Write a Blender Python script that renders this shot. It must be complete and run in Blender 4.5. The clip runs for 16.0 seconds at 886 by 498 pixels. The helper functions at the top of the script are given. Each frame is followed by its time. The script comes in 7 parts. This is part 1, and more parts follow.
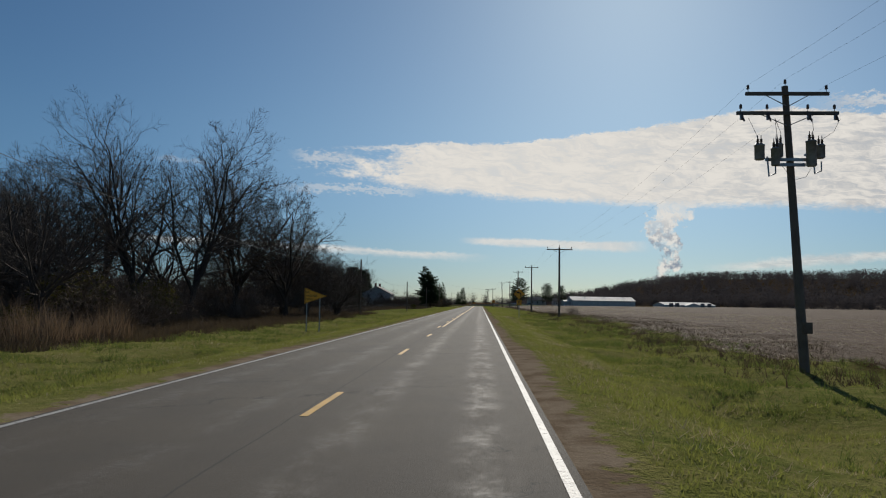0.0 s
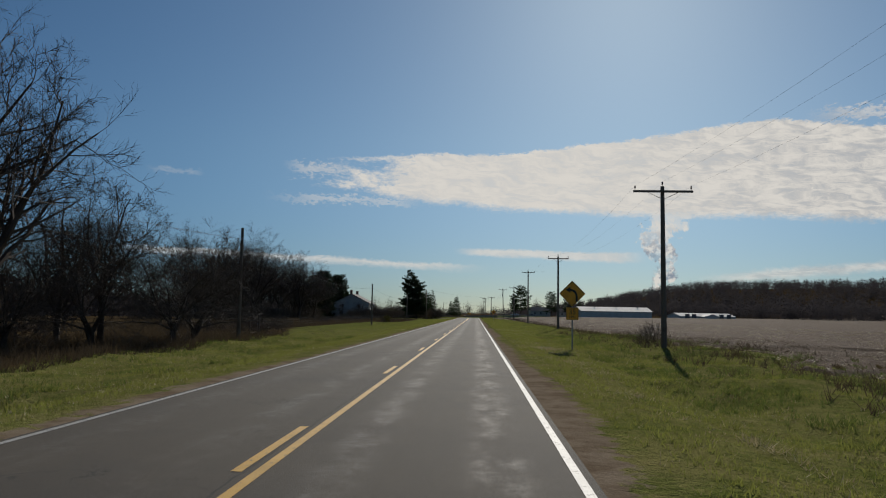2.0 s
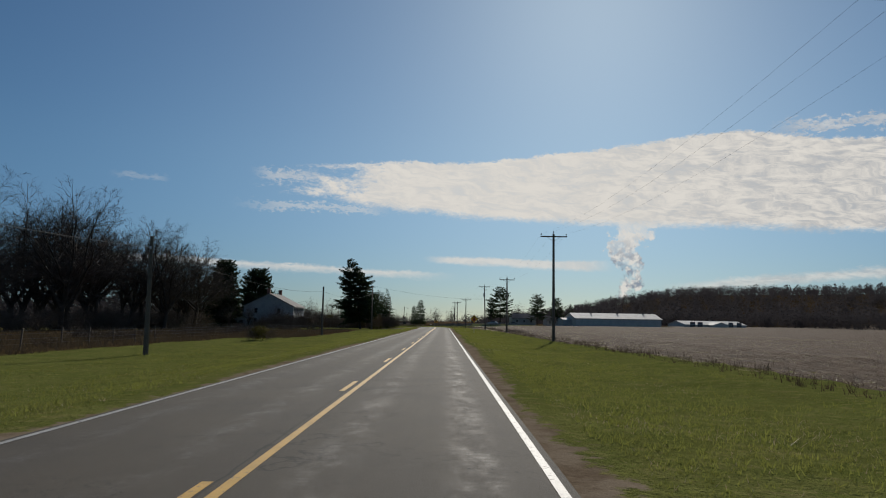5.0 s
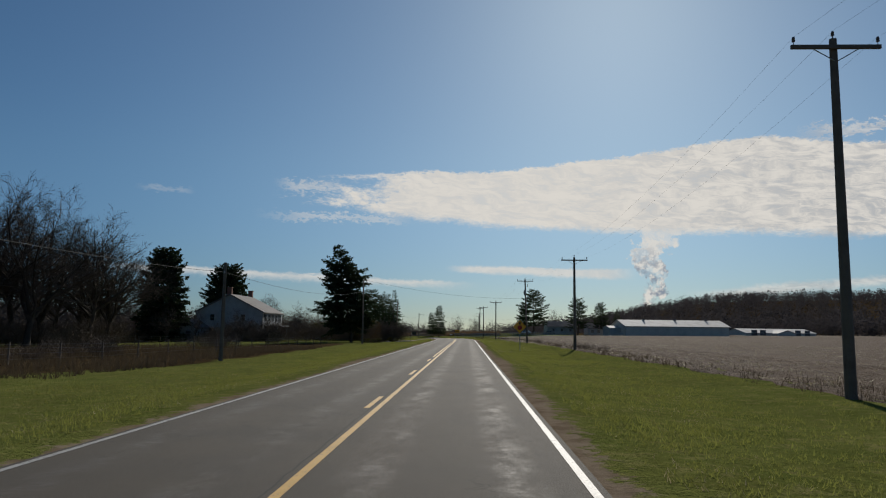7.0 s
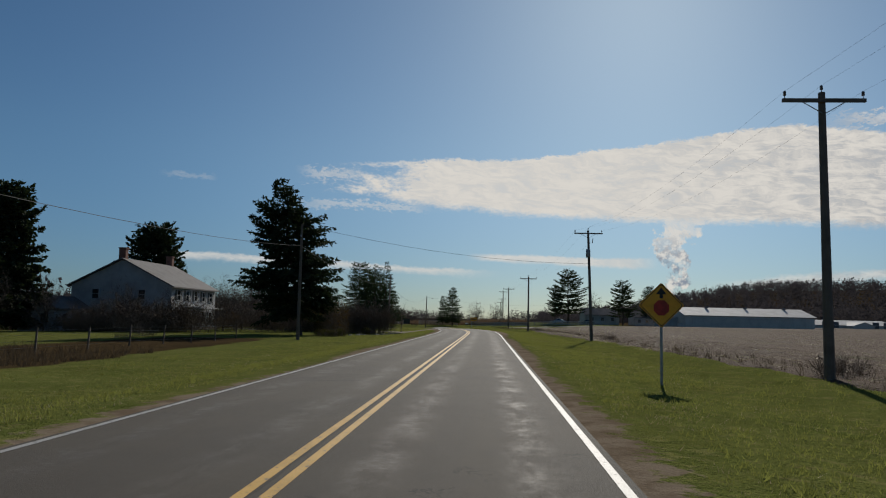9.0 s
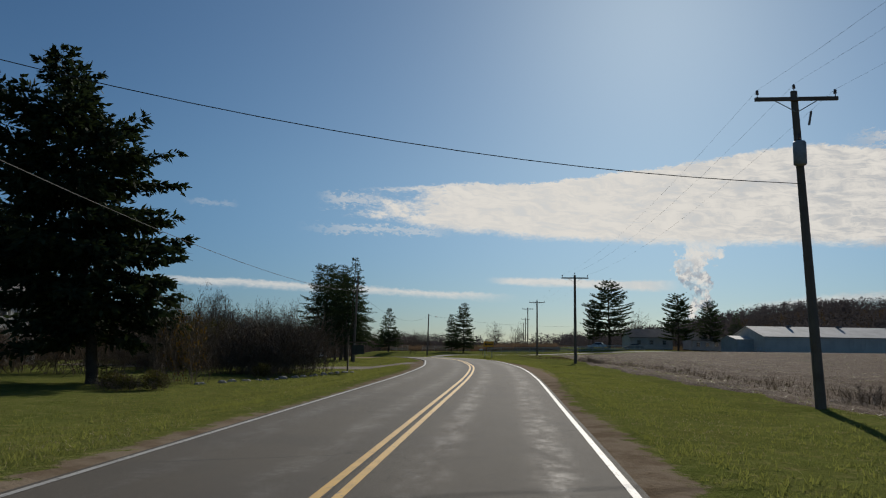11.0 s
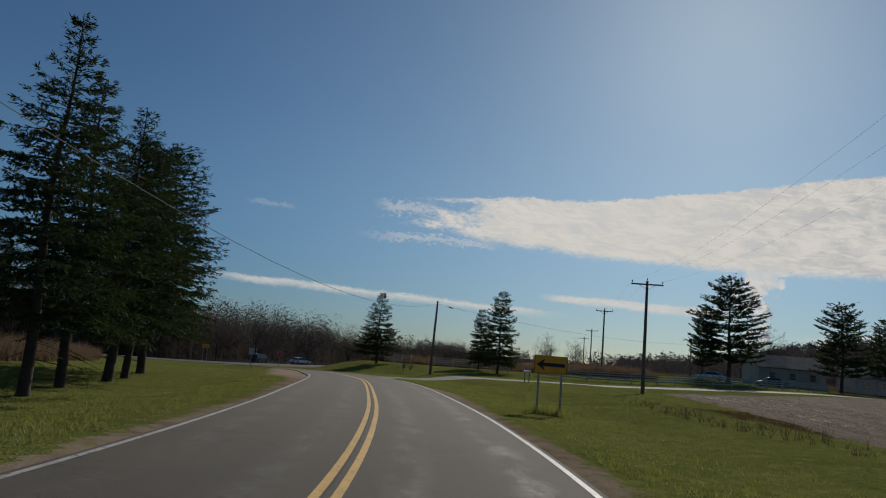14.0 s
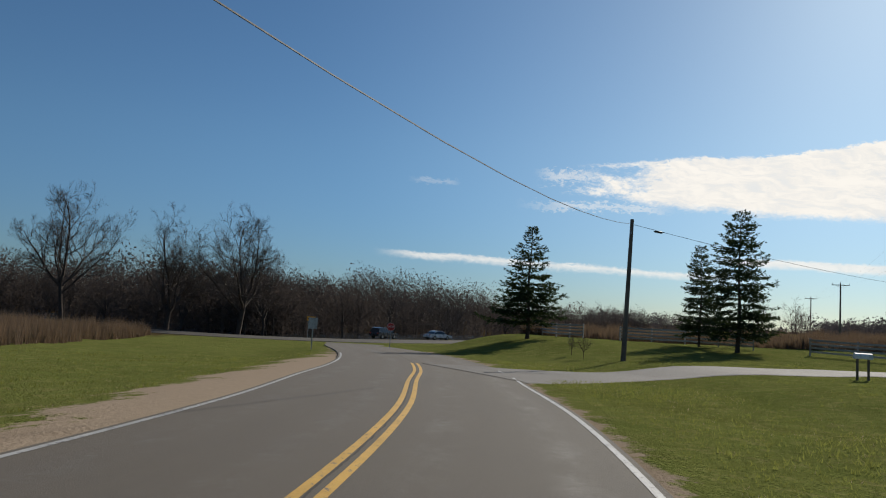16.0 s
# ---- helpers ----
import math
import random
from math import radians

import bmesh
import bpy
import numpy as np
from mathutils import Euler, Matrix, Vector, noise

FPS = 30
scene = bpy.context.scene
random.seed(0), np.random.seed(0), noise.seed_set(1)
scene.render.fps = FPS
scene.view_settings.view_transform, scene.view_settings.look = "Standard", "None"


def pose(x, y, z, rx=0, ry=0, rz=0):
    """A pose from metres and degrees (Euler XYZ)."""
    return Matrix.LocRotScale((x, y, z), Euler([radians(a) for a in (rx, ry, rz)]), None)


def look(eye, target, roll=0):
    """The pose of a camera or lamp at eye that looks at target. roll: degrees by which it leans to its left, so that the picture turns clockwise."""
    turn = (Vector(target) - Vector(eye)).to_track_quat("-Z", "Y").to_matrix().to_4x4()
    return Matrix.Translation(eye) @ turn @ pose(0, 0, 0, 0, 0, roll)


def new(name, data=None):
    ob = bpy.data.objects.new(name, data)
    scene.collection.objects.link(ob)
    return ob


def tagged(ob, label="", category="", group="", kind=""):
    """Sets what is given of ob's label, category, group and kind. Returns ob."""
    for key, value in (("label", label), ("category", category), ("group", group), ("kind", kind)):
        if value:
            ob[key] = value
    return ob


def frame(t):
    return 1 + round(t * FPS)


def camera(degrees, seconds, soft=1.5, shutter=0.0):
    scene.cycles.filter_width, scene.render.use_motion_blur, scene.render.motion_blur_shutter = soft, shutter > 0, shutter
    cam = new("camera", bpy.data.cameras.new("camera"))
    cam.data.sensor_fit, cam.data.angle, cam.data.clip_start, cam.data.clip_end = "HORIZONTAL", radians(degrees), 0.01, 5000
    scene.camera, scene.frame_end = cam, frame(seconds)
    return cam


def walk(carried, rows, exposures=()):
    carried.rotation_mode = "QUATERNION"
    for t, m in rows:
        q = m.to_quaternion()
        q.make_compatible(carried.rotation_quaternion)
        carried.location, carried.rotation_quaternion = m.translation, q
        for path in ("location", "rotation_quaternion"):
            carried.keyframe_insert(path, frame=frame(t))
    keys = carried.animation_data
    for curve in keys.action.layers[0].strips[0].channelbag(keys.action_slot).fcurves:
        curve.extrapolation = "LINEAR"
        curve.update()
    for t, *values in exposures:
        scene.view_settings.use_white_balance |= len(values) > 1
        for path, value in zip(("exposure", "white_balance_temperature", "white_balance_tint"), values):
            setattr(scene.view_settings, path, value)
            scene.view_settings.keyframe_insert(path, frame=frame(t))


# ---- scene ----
cam = camera(62.9, 16.0, 1.1)
PATH = [
    (0, (2.566, -1.447, 1.645), (2.462, 0.545, 1.791), 0.9),
    (0.5, (2.546, 11.843, 1.672), (2.449, 13.833, 1.854), 0.5),
    (1, (2.363, 24.586, 1.707), (2.259, 26.574, 1.909), 0.5),
    (1.5, (2.329, 37.293, 1.679), (2.223, 39.281, 1.869), 1.0),
    (2, (2.323, 49.996, 1.66), (2.231, 51.986, 1.836), 0.9),
    (2.5, (2.315, 62.839, 1.632), (2.263, 64.831, 1.8), 0.8),
    (3, (2.299, 75.69, 1.643), (2.301, 77.684, 1.801), 0.3),
    (3.5, (2.49, 88.703, 1.666), (2.529, 90.696, 1.824), 0.7),
    (4, (2.305, 100.818, 1.683), (2.353, 102.811, 1.85), 1.0),
    (4.5, (2.183, 113.437, 1.664), (2.215, 115.429, 1.844), 1.2),
    (5, (2.227, 126.051, 1.638), (2.22, 128.041, 1.837), 0.9),
    (7.5, (2.025, 188.329, 1.69), (1.949, 190.315, 1.914), 0.4),
    (8, (2.07, 200.835, 1.642), (1.987, 202.822, 1.847), 0.1),
    (8.5, (2.065, 213.133, 1.598), (1.962, 215.122, 1.784), 0.8),
    (11, (1.963, 268.673, 1.693), (1.784, 270.649, 1.948), 0.8),
    (11.5, (2.011, 279.455, 1.663), (1.891, 281.433, 1.933), 0.9),
    (12, (1.899, 290.473, 1.677), (1.827, 292.451, 1.96), 1.0),
    (12.5, (1.686, 301.092, 1.688), (1.629, 303.069, 1.982), 1.7),
    (13, (1.369, 311.296, 1.684), (1.267, 313.272, 1.975), 2.7),
    (13.5, (0.768, 321.426, 1.661), (0.568, 323.395, 1.946), 3.7),
    (14, (-0.262, 331.2, 1.673), (-0.586, 333.154, 1.953), 4.8),
    (14.5, (-1.849, 341.379, 1.564), (-2.291, 343.31, 1.835), 4.8),
    (15, (-3.657, 351.201, 1.528), (-4.215, 353.107, 1.769), 4.5),
    (15.5, (-5.32, 360.096, 1.413), (-5.993, 361.968, 1.614), 3.9),
    (16, (-7.822, 368.295, 1.26), (-8.577, 370.139, 1.431), 3.4),
]
walk(cam, [(t, look(eye, target, roll)) for t, eye, target, roll in PATH], [(0, 0.04), (1, -0.02), (2, -0.12), (3, -0.05), (4, -0.12), (5, -0.06), (7.5, -0.1), (8, -0.26), (8.5, -0.18), (11, -0.02), (11.5, -0.16), (12, -0.34), (13, -0.32), (13.5, -0.28), (14.2, -0.16), (14.8, 0.06), (15.5, 0.34), (16, 0.4)])

# ---- world, sun, exposure ----
SUN_AZ, SUN_EL = 12.0, 27.5
world = bpy.data.worlds.new("sky")
scene.world = world
world.use_nodes = True
wt = world.node_tree
wt.nodes.clear()


class Nodes:
    """Short calls for building a node tree."""

    def __init__(self, tree):
        self.t = tree

    def add(self, kind, **props):
        n = self.t.nodes.new(kind)
        for k, v in props.items():
            if k == "operation":
                n.operation = v
            elif k == "blend_type":
                n.blend_type = v
            elif k == "data_type":
                n.data_type = v
        return n

    def put(self, socket, value):
        if isinstance(value, bpy.types.NodeSocket):
            self.t.links.new(value, socket)
        else:
            socket.default_value = value

    def math(self, op, a, b=0.0, c=0.0, clamp=False):
        n = self.add("ShaderNodeMath", operation=op)
        n.use_clamp = clamp
        for s, v in zip(n.inputs, (a, b, c)):
            self.put(s, v)
        return n.outputs[0]

    def ramp(self, x, lo, hi):
        """Smooth step from 0 at lo to 1 at hi."""
        n = self.add("ShaderNodeMapRange")
        n.interpolation_type = "SMOOTHSTEP"
        self.put(n.inputs[0], x)
        self.put(n.inputs[1], lo)
        self.put(n.inputs[2], hi)
        return n.outputs[0]

    def xyz(self, x, y, z):
        n = self.add("ShaderNodeCombineXYZ")
        for s, v in zip(n.inputs, (x, y, z)):
            self.put(s, v)
        return n.outputs[0]

    def noise(self, vec, scale, detail=4.0, rough=0.55, dist=0.0):
        n = self.add("ShaderNodeTexNoise")
        self.put(n.inputs["Vector"], vec)
        self.put(n.inputs["Scale"], scale)
        n.inputs["Detail"].default_value = detail
        n.inputs["Roughness"].default_value = rough
        n.inputs["Distortion"].default_value = dist
        return n.outputs["Fac"]

    def mix(self, f, a, b, blend="MIX"):
        n = self.add("ShaderNodeMix", data_type="RGBA", blend_type=blend)
        self.put(n.inputs[0], f)
        self.put(n.inputs[6], a if isinstance(a, bpy.types.NodeSocket) else (*a, 1))
        self.put(n.inputs[7], b if isinstance(b, bpy.types.NodeSocket) else (*b, 1))
        return n.outputs[2]


def build_sky():
    w = Nodes(wt)
    sky = w.add("ShaderNodeTexSky")
    sky.sky_type = "NISHITA"
    sky.sun_disc = False
    sky.sun_elevation = radians(SUN_EL)
    sky.sun_rotation = radians(SUN_AZ)
    sky.altitude, sky.air_density, sky.dust_density, sky.ozone_density = 200, 1.0, SKY_DUST, 2.0
    way = w.add("ShaderNodeTexCoord").outputs["Generated"]
    sep = w.add("ShaderNodeSeparateXYZ")
    w.put(sep.inputs[0], way)
    x, y, z = sep.outputs
    az = w.math("MULTIPLY", w.math("ARCTAN2", x, y), 180 / math.pi)
    el = w.math("MULTIPLY", w.math("ARCSINE", z), 180 / math.pi)
    # cloud coordinates in degrees: long streaks, rippled rows and fine billows, each warping the next
    streak = w.noise(w.xyz(w.math("MULTIPLY", az, 0.30), el, 0.0), 0.62, 7, 0.62, 0.3)
    warp = w.math("MULTIPLY", w.math("SUBTRACT", w.noise(w.xyz(w.math("MULTIPLY", az, 0.3), el, 9.0), 0.7, 3), 0.5), 2.2)
    rows = w.math("ADD", w.math("MULTIPLY_ADD", az, 0.12, warp), el)
    ripple = w.noise(w.xyz(w.math("MULTIPLY", az, 0.42), w.math("MULTIPLY", rows, 2.1), 3.0), 1.25, 8, 0.68, 0.35)
    billow = w.noise(w.xyz(w.math("MULTIPLY", az, 0.5), rows, 5.0), 0.95, 7, 0.62, 0.6)
    fine = w.noise(w.xyz(w.math("MULTIPLY", az, 0.8), w.math("MULTIPLY", el, 1.4), 7.0), 2.6, 8, 0.7, 0.4)

    def band(low, high, soft_low, soft_high, ragged, fray=0.7):
        """A band between two elevations, its edges broken up by streaks and fine billows."""
        jag = w.math("MULTIPLY", w.math("SUBTRACT", streak, 0.5), ragged)
        jag = w.math("ADD", jag, w.math("MULTIPLY", w.math("SUBTRACT", fine, 0.5), ragged * fray))
        e = w.math("ADD", el, jag)
        up = w.ramp(w.math("SUBTRACT", e, low), 0.0, soft_low)
        down = w.ramp(w.math("SUBTRACT", high, e), 0.0, soft_high)
        return w.math("MULTIPLY", up, down)

    def curve(*pairs):
        """An elevation that follows straight pieces over the bearing."""
        n = w.add("ShaderNodeFloatCurve")
        c = n.mapping.curves[0]
        for (a0, e0), k in zip(pairs, range(len(pairs))):
            at = ((a0 + 40) / 120, e0 / 20)
            if k < 2:
                c.points[k].location = at
            else:
                c.points.new(*at)
        n.mapping.update()
        w.put(n.inputs["Value"], w.math("DIVIDE", w.math("ADD", az, 40.0), 120.0))
        return w.math("MULTIPLY", n.outputs[0], 20.0)

    def span(a0, a1, soft0, soft1):
        return w.math("MULTIPLY", w.ramp(az, a0, a0 + soft0), w.ramp(az, a1, a1 - soft1))

    # the great bank: its lower edge falls to the right, its crest swells there
    low = curve((-40, 10.4), (-12, 9.5), (-2, 8.25), (7, 7.6), (20, 7.1), (30, 6.3), (80, 5.0))
    high = curve((-40, 11.6), (-11, 12.15), (-2, 12.6), (6, 12.95), (10, 13.4), (16, 13.85), (21, 14.3), (25, 13.9), (30, 13.1), (80, 13.0))
    tip = w.ramp(w.math("ADD", az, w.math("ADD", w.math("MULTIPLY", w.math("SUBTRACT", streak, 0.5), 24.0), w.math("MULTIPLY", w.math("SUBTRACT", fine, 0.5), 9.0))), -12.0, -6.5)
    bank = w.math("MULTIPLY", band(low, high, 0.75, 0.28, 1.1, 0.9), tip)
    bank = w.math("MULTIPLY", bank, w.ramp(az, 75.0, 60.0))
    thin = w.math("MULTIPLY", band(w.math("MULTIPLY_ADD", az, -0.05, 4.45), w.math("MULTIPLY_ADD", az, -0.02, 5.2), 0.4, 0.25, 0.6), span(-2.0, 13.5, 2.5, 3.0))
    left_high = curve((-40, 4.9), (-26, 4.75), (-10, 4.3), (0, 3.95), (80, 3.5))
    left = w.math("MULTIPLY", band(w.math("SUBTRACT", left_high, 0.85), left_high, 0.6, 0.3, 0.8), span(-28.0, 1.5, 4.0, 6.0))
    right_low = w.math("MULTIPLY_ADD", az, 0.075, 0.95)
    right = w.math("MULTIPLY", band(right_low, w.math("ADD", right_low, 1.05), 0.5, 0.5, 0.9), span(16.0, 60.0, 5.0, 8.0))
    tuft = w.math("MULTIPLY", band(10.6, 11.6, 0.5, 0.3, 1.9, 1.4), span(-15.6, -10.0, 2.5, 1.5))
    tuft2 = w.math("MULTIPLY", band(10.0, 10.55, 0.25, 0.25, 0.9, 1.4), span(-25.5, -21.0, 1.6, 1.2))
    low_wisp = w.math("MULTIPLY", band(8.3, 9.1, 0.3, 0.3, 1.6, 1.4), span(-17.0, -4.0, 5.0, 3.0))
    shred = w.math("MULTIPLY", band(13.6, 14.6, 0.3, 0.3, 2.0, 1.3), span(24.0, 40.0, 3.0, 6.0))
    # the steam plume over the far tower
    sway = w.math("ADD", w.math("MULTIPLY", w.math("SINE", w.math("MULTIPLY_ADD", el, 1.5, 2.4)), 0.5), w.math("MULTIPLY_ADD", el, 0.12, 13.6))
    puff = w.add("ShaderNodeTexVoronoi")
    puff.feature = "SMOOTH_F1"
    puff.inputs["Scale"].default_value = 1.25
    w.put(puff.inputs["Vector"], w.xyz(w.math("ADD", az, w.math("MULTIPLY", fine, 0.5)), el, 2.0))
    plume_d = w.math("ABSOLUTE", w.math("SUBTRACT", az, sway))
    plume_d = w.math("ADD", plume_d, w.math("MULTIPLY", w.math("SUBTRACT", w.noise(w.xyz(az, el, 1.0), 0.8, 7, 0.66), 0.5), 3.4))
    plume_d = w.math("ADD", plume_d, w.math("MULTIPLY", w.math("SUBTRACT", puff.outputs["Distance"], 0.4), 1.3))
    wide = w.math("MULTIPLY_ADD", el, 0.2, 0.05)
    plume = w.math("MULTIPLY", w.ramp(w.math("SUBTRACT", wide, plume_d), -0.12, 0.2), w.math("MULTIPLY", w.ramp(el, 1.6, 2.2), w.ramp(el, 8.4, 7.0)))
    puffs = w.ramp(w.noise(w.xyz(az, el, 11.0), 1.25, 7, 0.68, 0.3), 0.40, 0.54)
    plume = w.math("MULTIPLY", plume, w.math("MULTIPLY_ADD", puffs, w.math("MULTIPLY_ADD", w.ramp(el, 6.5, 2.2), 0.5, 0.35), w.math("MULTIPLY_ADD", w.ramp(el, 6.5, 2.2), -0.5, 0.65)))
    cover = bank
    for m, k in ((thin, 0.8), (left, 0.75), (right, 0.7), (tuft, 0.5), (tuft2, 0.2), (low_wisp, 0.42), (shred, 0.6)):
        cover = w.math("MAXIMUM", cover, w.math("MULTIPLY", m, k))
    # thin places let the blue through; folds and undersides are grey, more so to the right
    cover = w.math("MULTIPLY", cover, w.math("MULTIPLY_ADD", w.ramp(w.math("ADD", ripple, w.math("MULTIPLY", billow, 0.5)), 0.50, 0.80), 0.16, 0.84))
    mixed = w.math("ADD", w.math("MULTIPLY", billow, 0.45), w.math("MULTIPLY", ripple, 0.55))
    shade = w.math("MULTIPLY", w.ramp(mixed, 0.60, 0.40), w.math("MULTIPLY_ADD", w.ramp(az, 4.0, 32.0), 0.62, 0.20))
    white = w.mix(shade, CLOUD_LIGHT, CLOUD_GREY)
    steam = w.mix(w.math("MULTIPLY", w.ramp(w.noise(w.xyz(az, el, 5.0), 1.4, 6, 0.65), 0.42, 0.58), w.ramp(el, 7.6, 4.0)), CLOUD_LIGHT, (4.6, 5.3, 6.6))
    tint = w.add("ShaderNodeMix", data_type="RGBA", blend_type="MULTIPLY")
    tint.inputs[0].default_value = 1.0
    w.put(tint.inputs[6], sky.outputs[0])
    near = w.add("ShaderNodeVectorMath", operation="DOT_PRODUCT")
    w.put(near.inputs[0], way)
    near.inputs[1].default_value = SUN_WAY
    deep = w.mix(w.ramp(near.outputs["Value"], 0.70, 0.99), SKY_FAR, SKY_NEAR)
    w.put(tint.inputs[7], w.mix(1.0, w.mix(w.ramp(el, 0.0, 14.0), SKY_TINT_LOW, SKY_TINT), deep, "MULTIPLY"))
    col = w.mix(cover, tint.outputs[2], white)
    col = w.mix(w.math("MULTIPLY", plume, 0.92), col, steam)
    bg = w.add("ShaderNodeBackground")
    w.put(bg.inputs[0], col)
    bg.inputs[1].default_value = SKY_STRENGTH
    out = w.add("ShaderNodeOutputWorld")
    wt.links.new(bg.outputs[0], out.inputs[0])


SUN_WAY = Vector((math.sin(radians(SUN_AZ)) * math.cos(radians(SUN_EL)), math.cos(radians(SUN_AZ)) * math.cos(radians(SUN_EL)), math.sin(radians(SUN_EL))))
SKY_FAR, SKY_NEAR = (0.75, 0.85, 0.92), (1.06, 1.05, 1.04)
SKY_STRENGTH, SKY_DUST = 0.051, 0.4
SKY_TINT, SKY_TINT_LOW = (0.79, 1.0, 1.12), (0.55, 0.75, 1.03)
CLOUD_LIGHT, CLOUD_GREY = (14.4, 13.8, 12.8), (8.4, 8.5, 8.7)
build_sky()

sun_data = bpy.data.lights.new("sun", "SUN")
sun_data.energy, sun_data.angle, sun_data.color = 3.9, radians(0.6), (1.0, 0.94, 0.84)
sun = new("sun", sun_data)
sun.matrix_world = look(SUN_WAY * 300, (0, 0, 0))


# ---- materials ----
def material(name, base, rough=0.8, var=0.25, scale=2.0, fine=30.0, bump=0.2, metal=0.0, second=None, objvar=0.0, spec=0.4, coords="Object", bump_dist=0.02, coat=0.0):
    m = bpy.data.materials.new(name)
    m.use_nodes = True
    t = m.node_tree
    w = Nodes(t)
    bsdf = t.nodes["Principled BSDF"]
    vec = w.add("ShaderNodeTexCoord").outputs[coords]
    big = w.noise(vec, scale, 5, 0.6)
    small = w.noise(vec, fine, 4, 0.6)
    second = second or tuple(c * 0.55 for c in base)
    col = w.mix(w.ramp(big, 0.5 - 0.5 * var - 0.1, 0.62), second, base)
    dark = tuple(c * 0.6 for c in base)
    col = w.mix(w.math("MULTIPLY", w.ramp(small, 0.4, 0.75), var), col, dark)
    if objvar:
        rnd = w.add("ShaderNodeObjectInfo").outputs["Random"]
        k = w.math("MULTIPLY_ADD", rnd, objvar, 1 - objvar / 2)
        hsv = w.add("ShaderNodeHueSaturation")
        w.put(hsv.inputs["Value"], k)
        w.put(hsv.inputs["Color"], col)
        col = hsv.outputs[0]
    w.put(bsdf.inputs["Base Color"], col)
    w.put(bsdf.inputs["Roughness"], w.math("MULTIPLY_ADD", small, 0.25, rough - 0.12, clamp=True))
    bsdf.inputs["Metallic"].default_value = metal
    bsdf.inputs["Specular IOR Level"].default_value = spec
    bsdf.inputs["Coat Weight"].default_value = coat
    if bump:
        b = w.add("ShaderNodeBump")
        b.inputs["Strength"].default_value = bump
        b.inputs["Distance"].default_value = bump_dist
        w.put(b.inputs["Height"], small)
        w.put(bsdf.inputs["Normal"], b.outputs[0])
    return m


def island_vary(m, amount):
    """Lightness that changes from one loose piece of a mesh to the next."""
    w = Nodes(m.node_tree)
    bsdf = m.node_tree.nodes["Principled BSDF"]
    src = bsdf.inputs["Base Color"].links[0].from_socket
    rnd = w.add("ShaderNodeNewGeometry").outputs["Random Per Island"]
    hsv = w.add("ShaderNodeHueSaturation")
    w.put(hsv.inputs["Value"], w.math("MULTIPLY_ADD", rnd, amount, 1 - amount / 2))
    w.put(hsv.inputs["Color"], src)
    w.put(bsdf.inputs["Base Color"], hsv.outputs[0])
    return m


def translucent(m, colour, share):
    """Thin leaves and blades that let some sunlight through."""
    t = m.node_tree
    w = Nodes(t)
    bsdf = t.nodes["Principled BSDF"]
    out = t.nodes["Material Output"]
    tr = w.add("ShaderNodeBsdfTranslucent")
    tr.inputs[0].default_value = (*colour, 1)
    mx = w.add("ShaderNodeMixShader")
    mx.inputs[0].default_value = share
    t.links.new(bsdf.outputs[0], mx.inputs[1])
    t.links.new(tr.outputs[0], mx.inputs[2])
    t.links.new(mx.outputs[0], out.inputs[0])
    return m


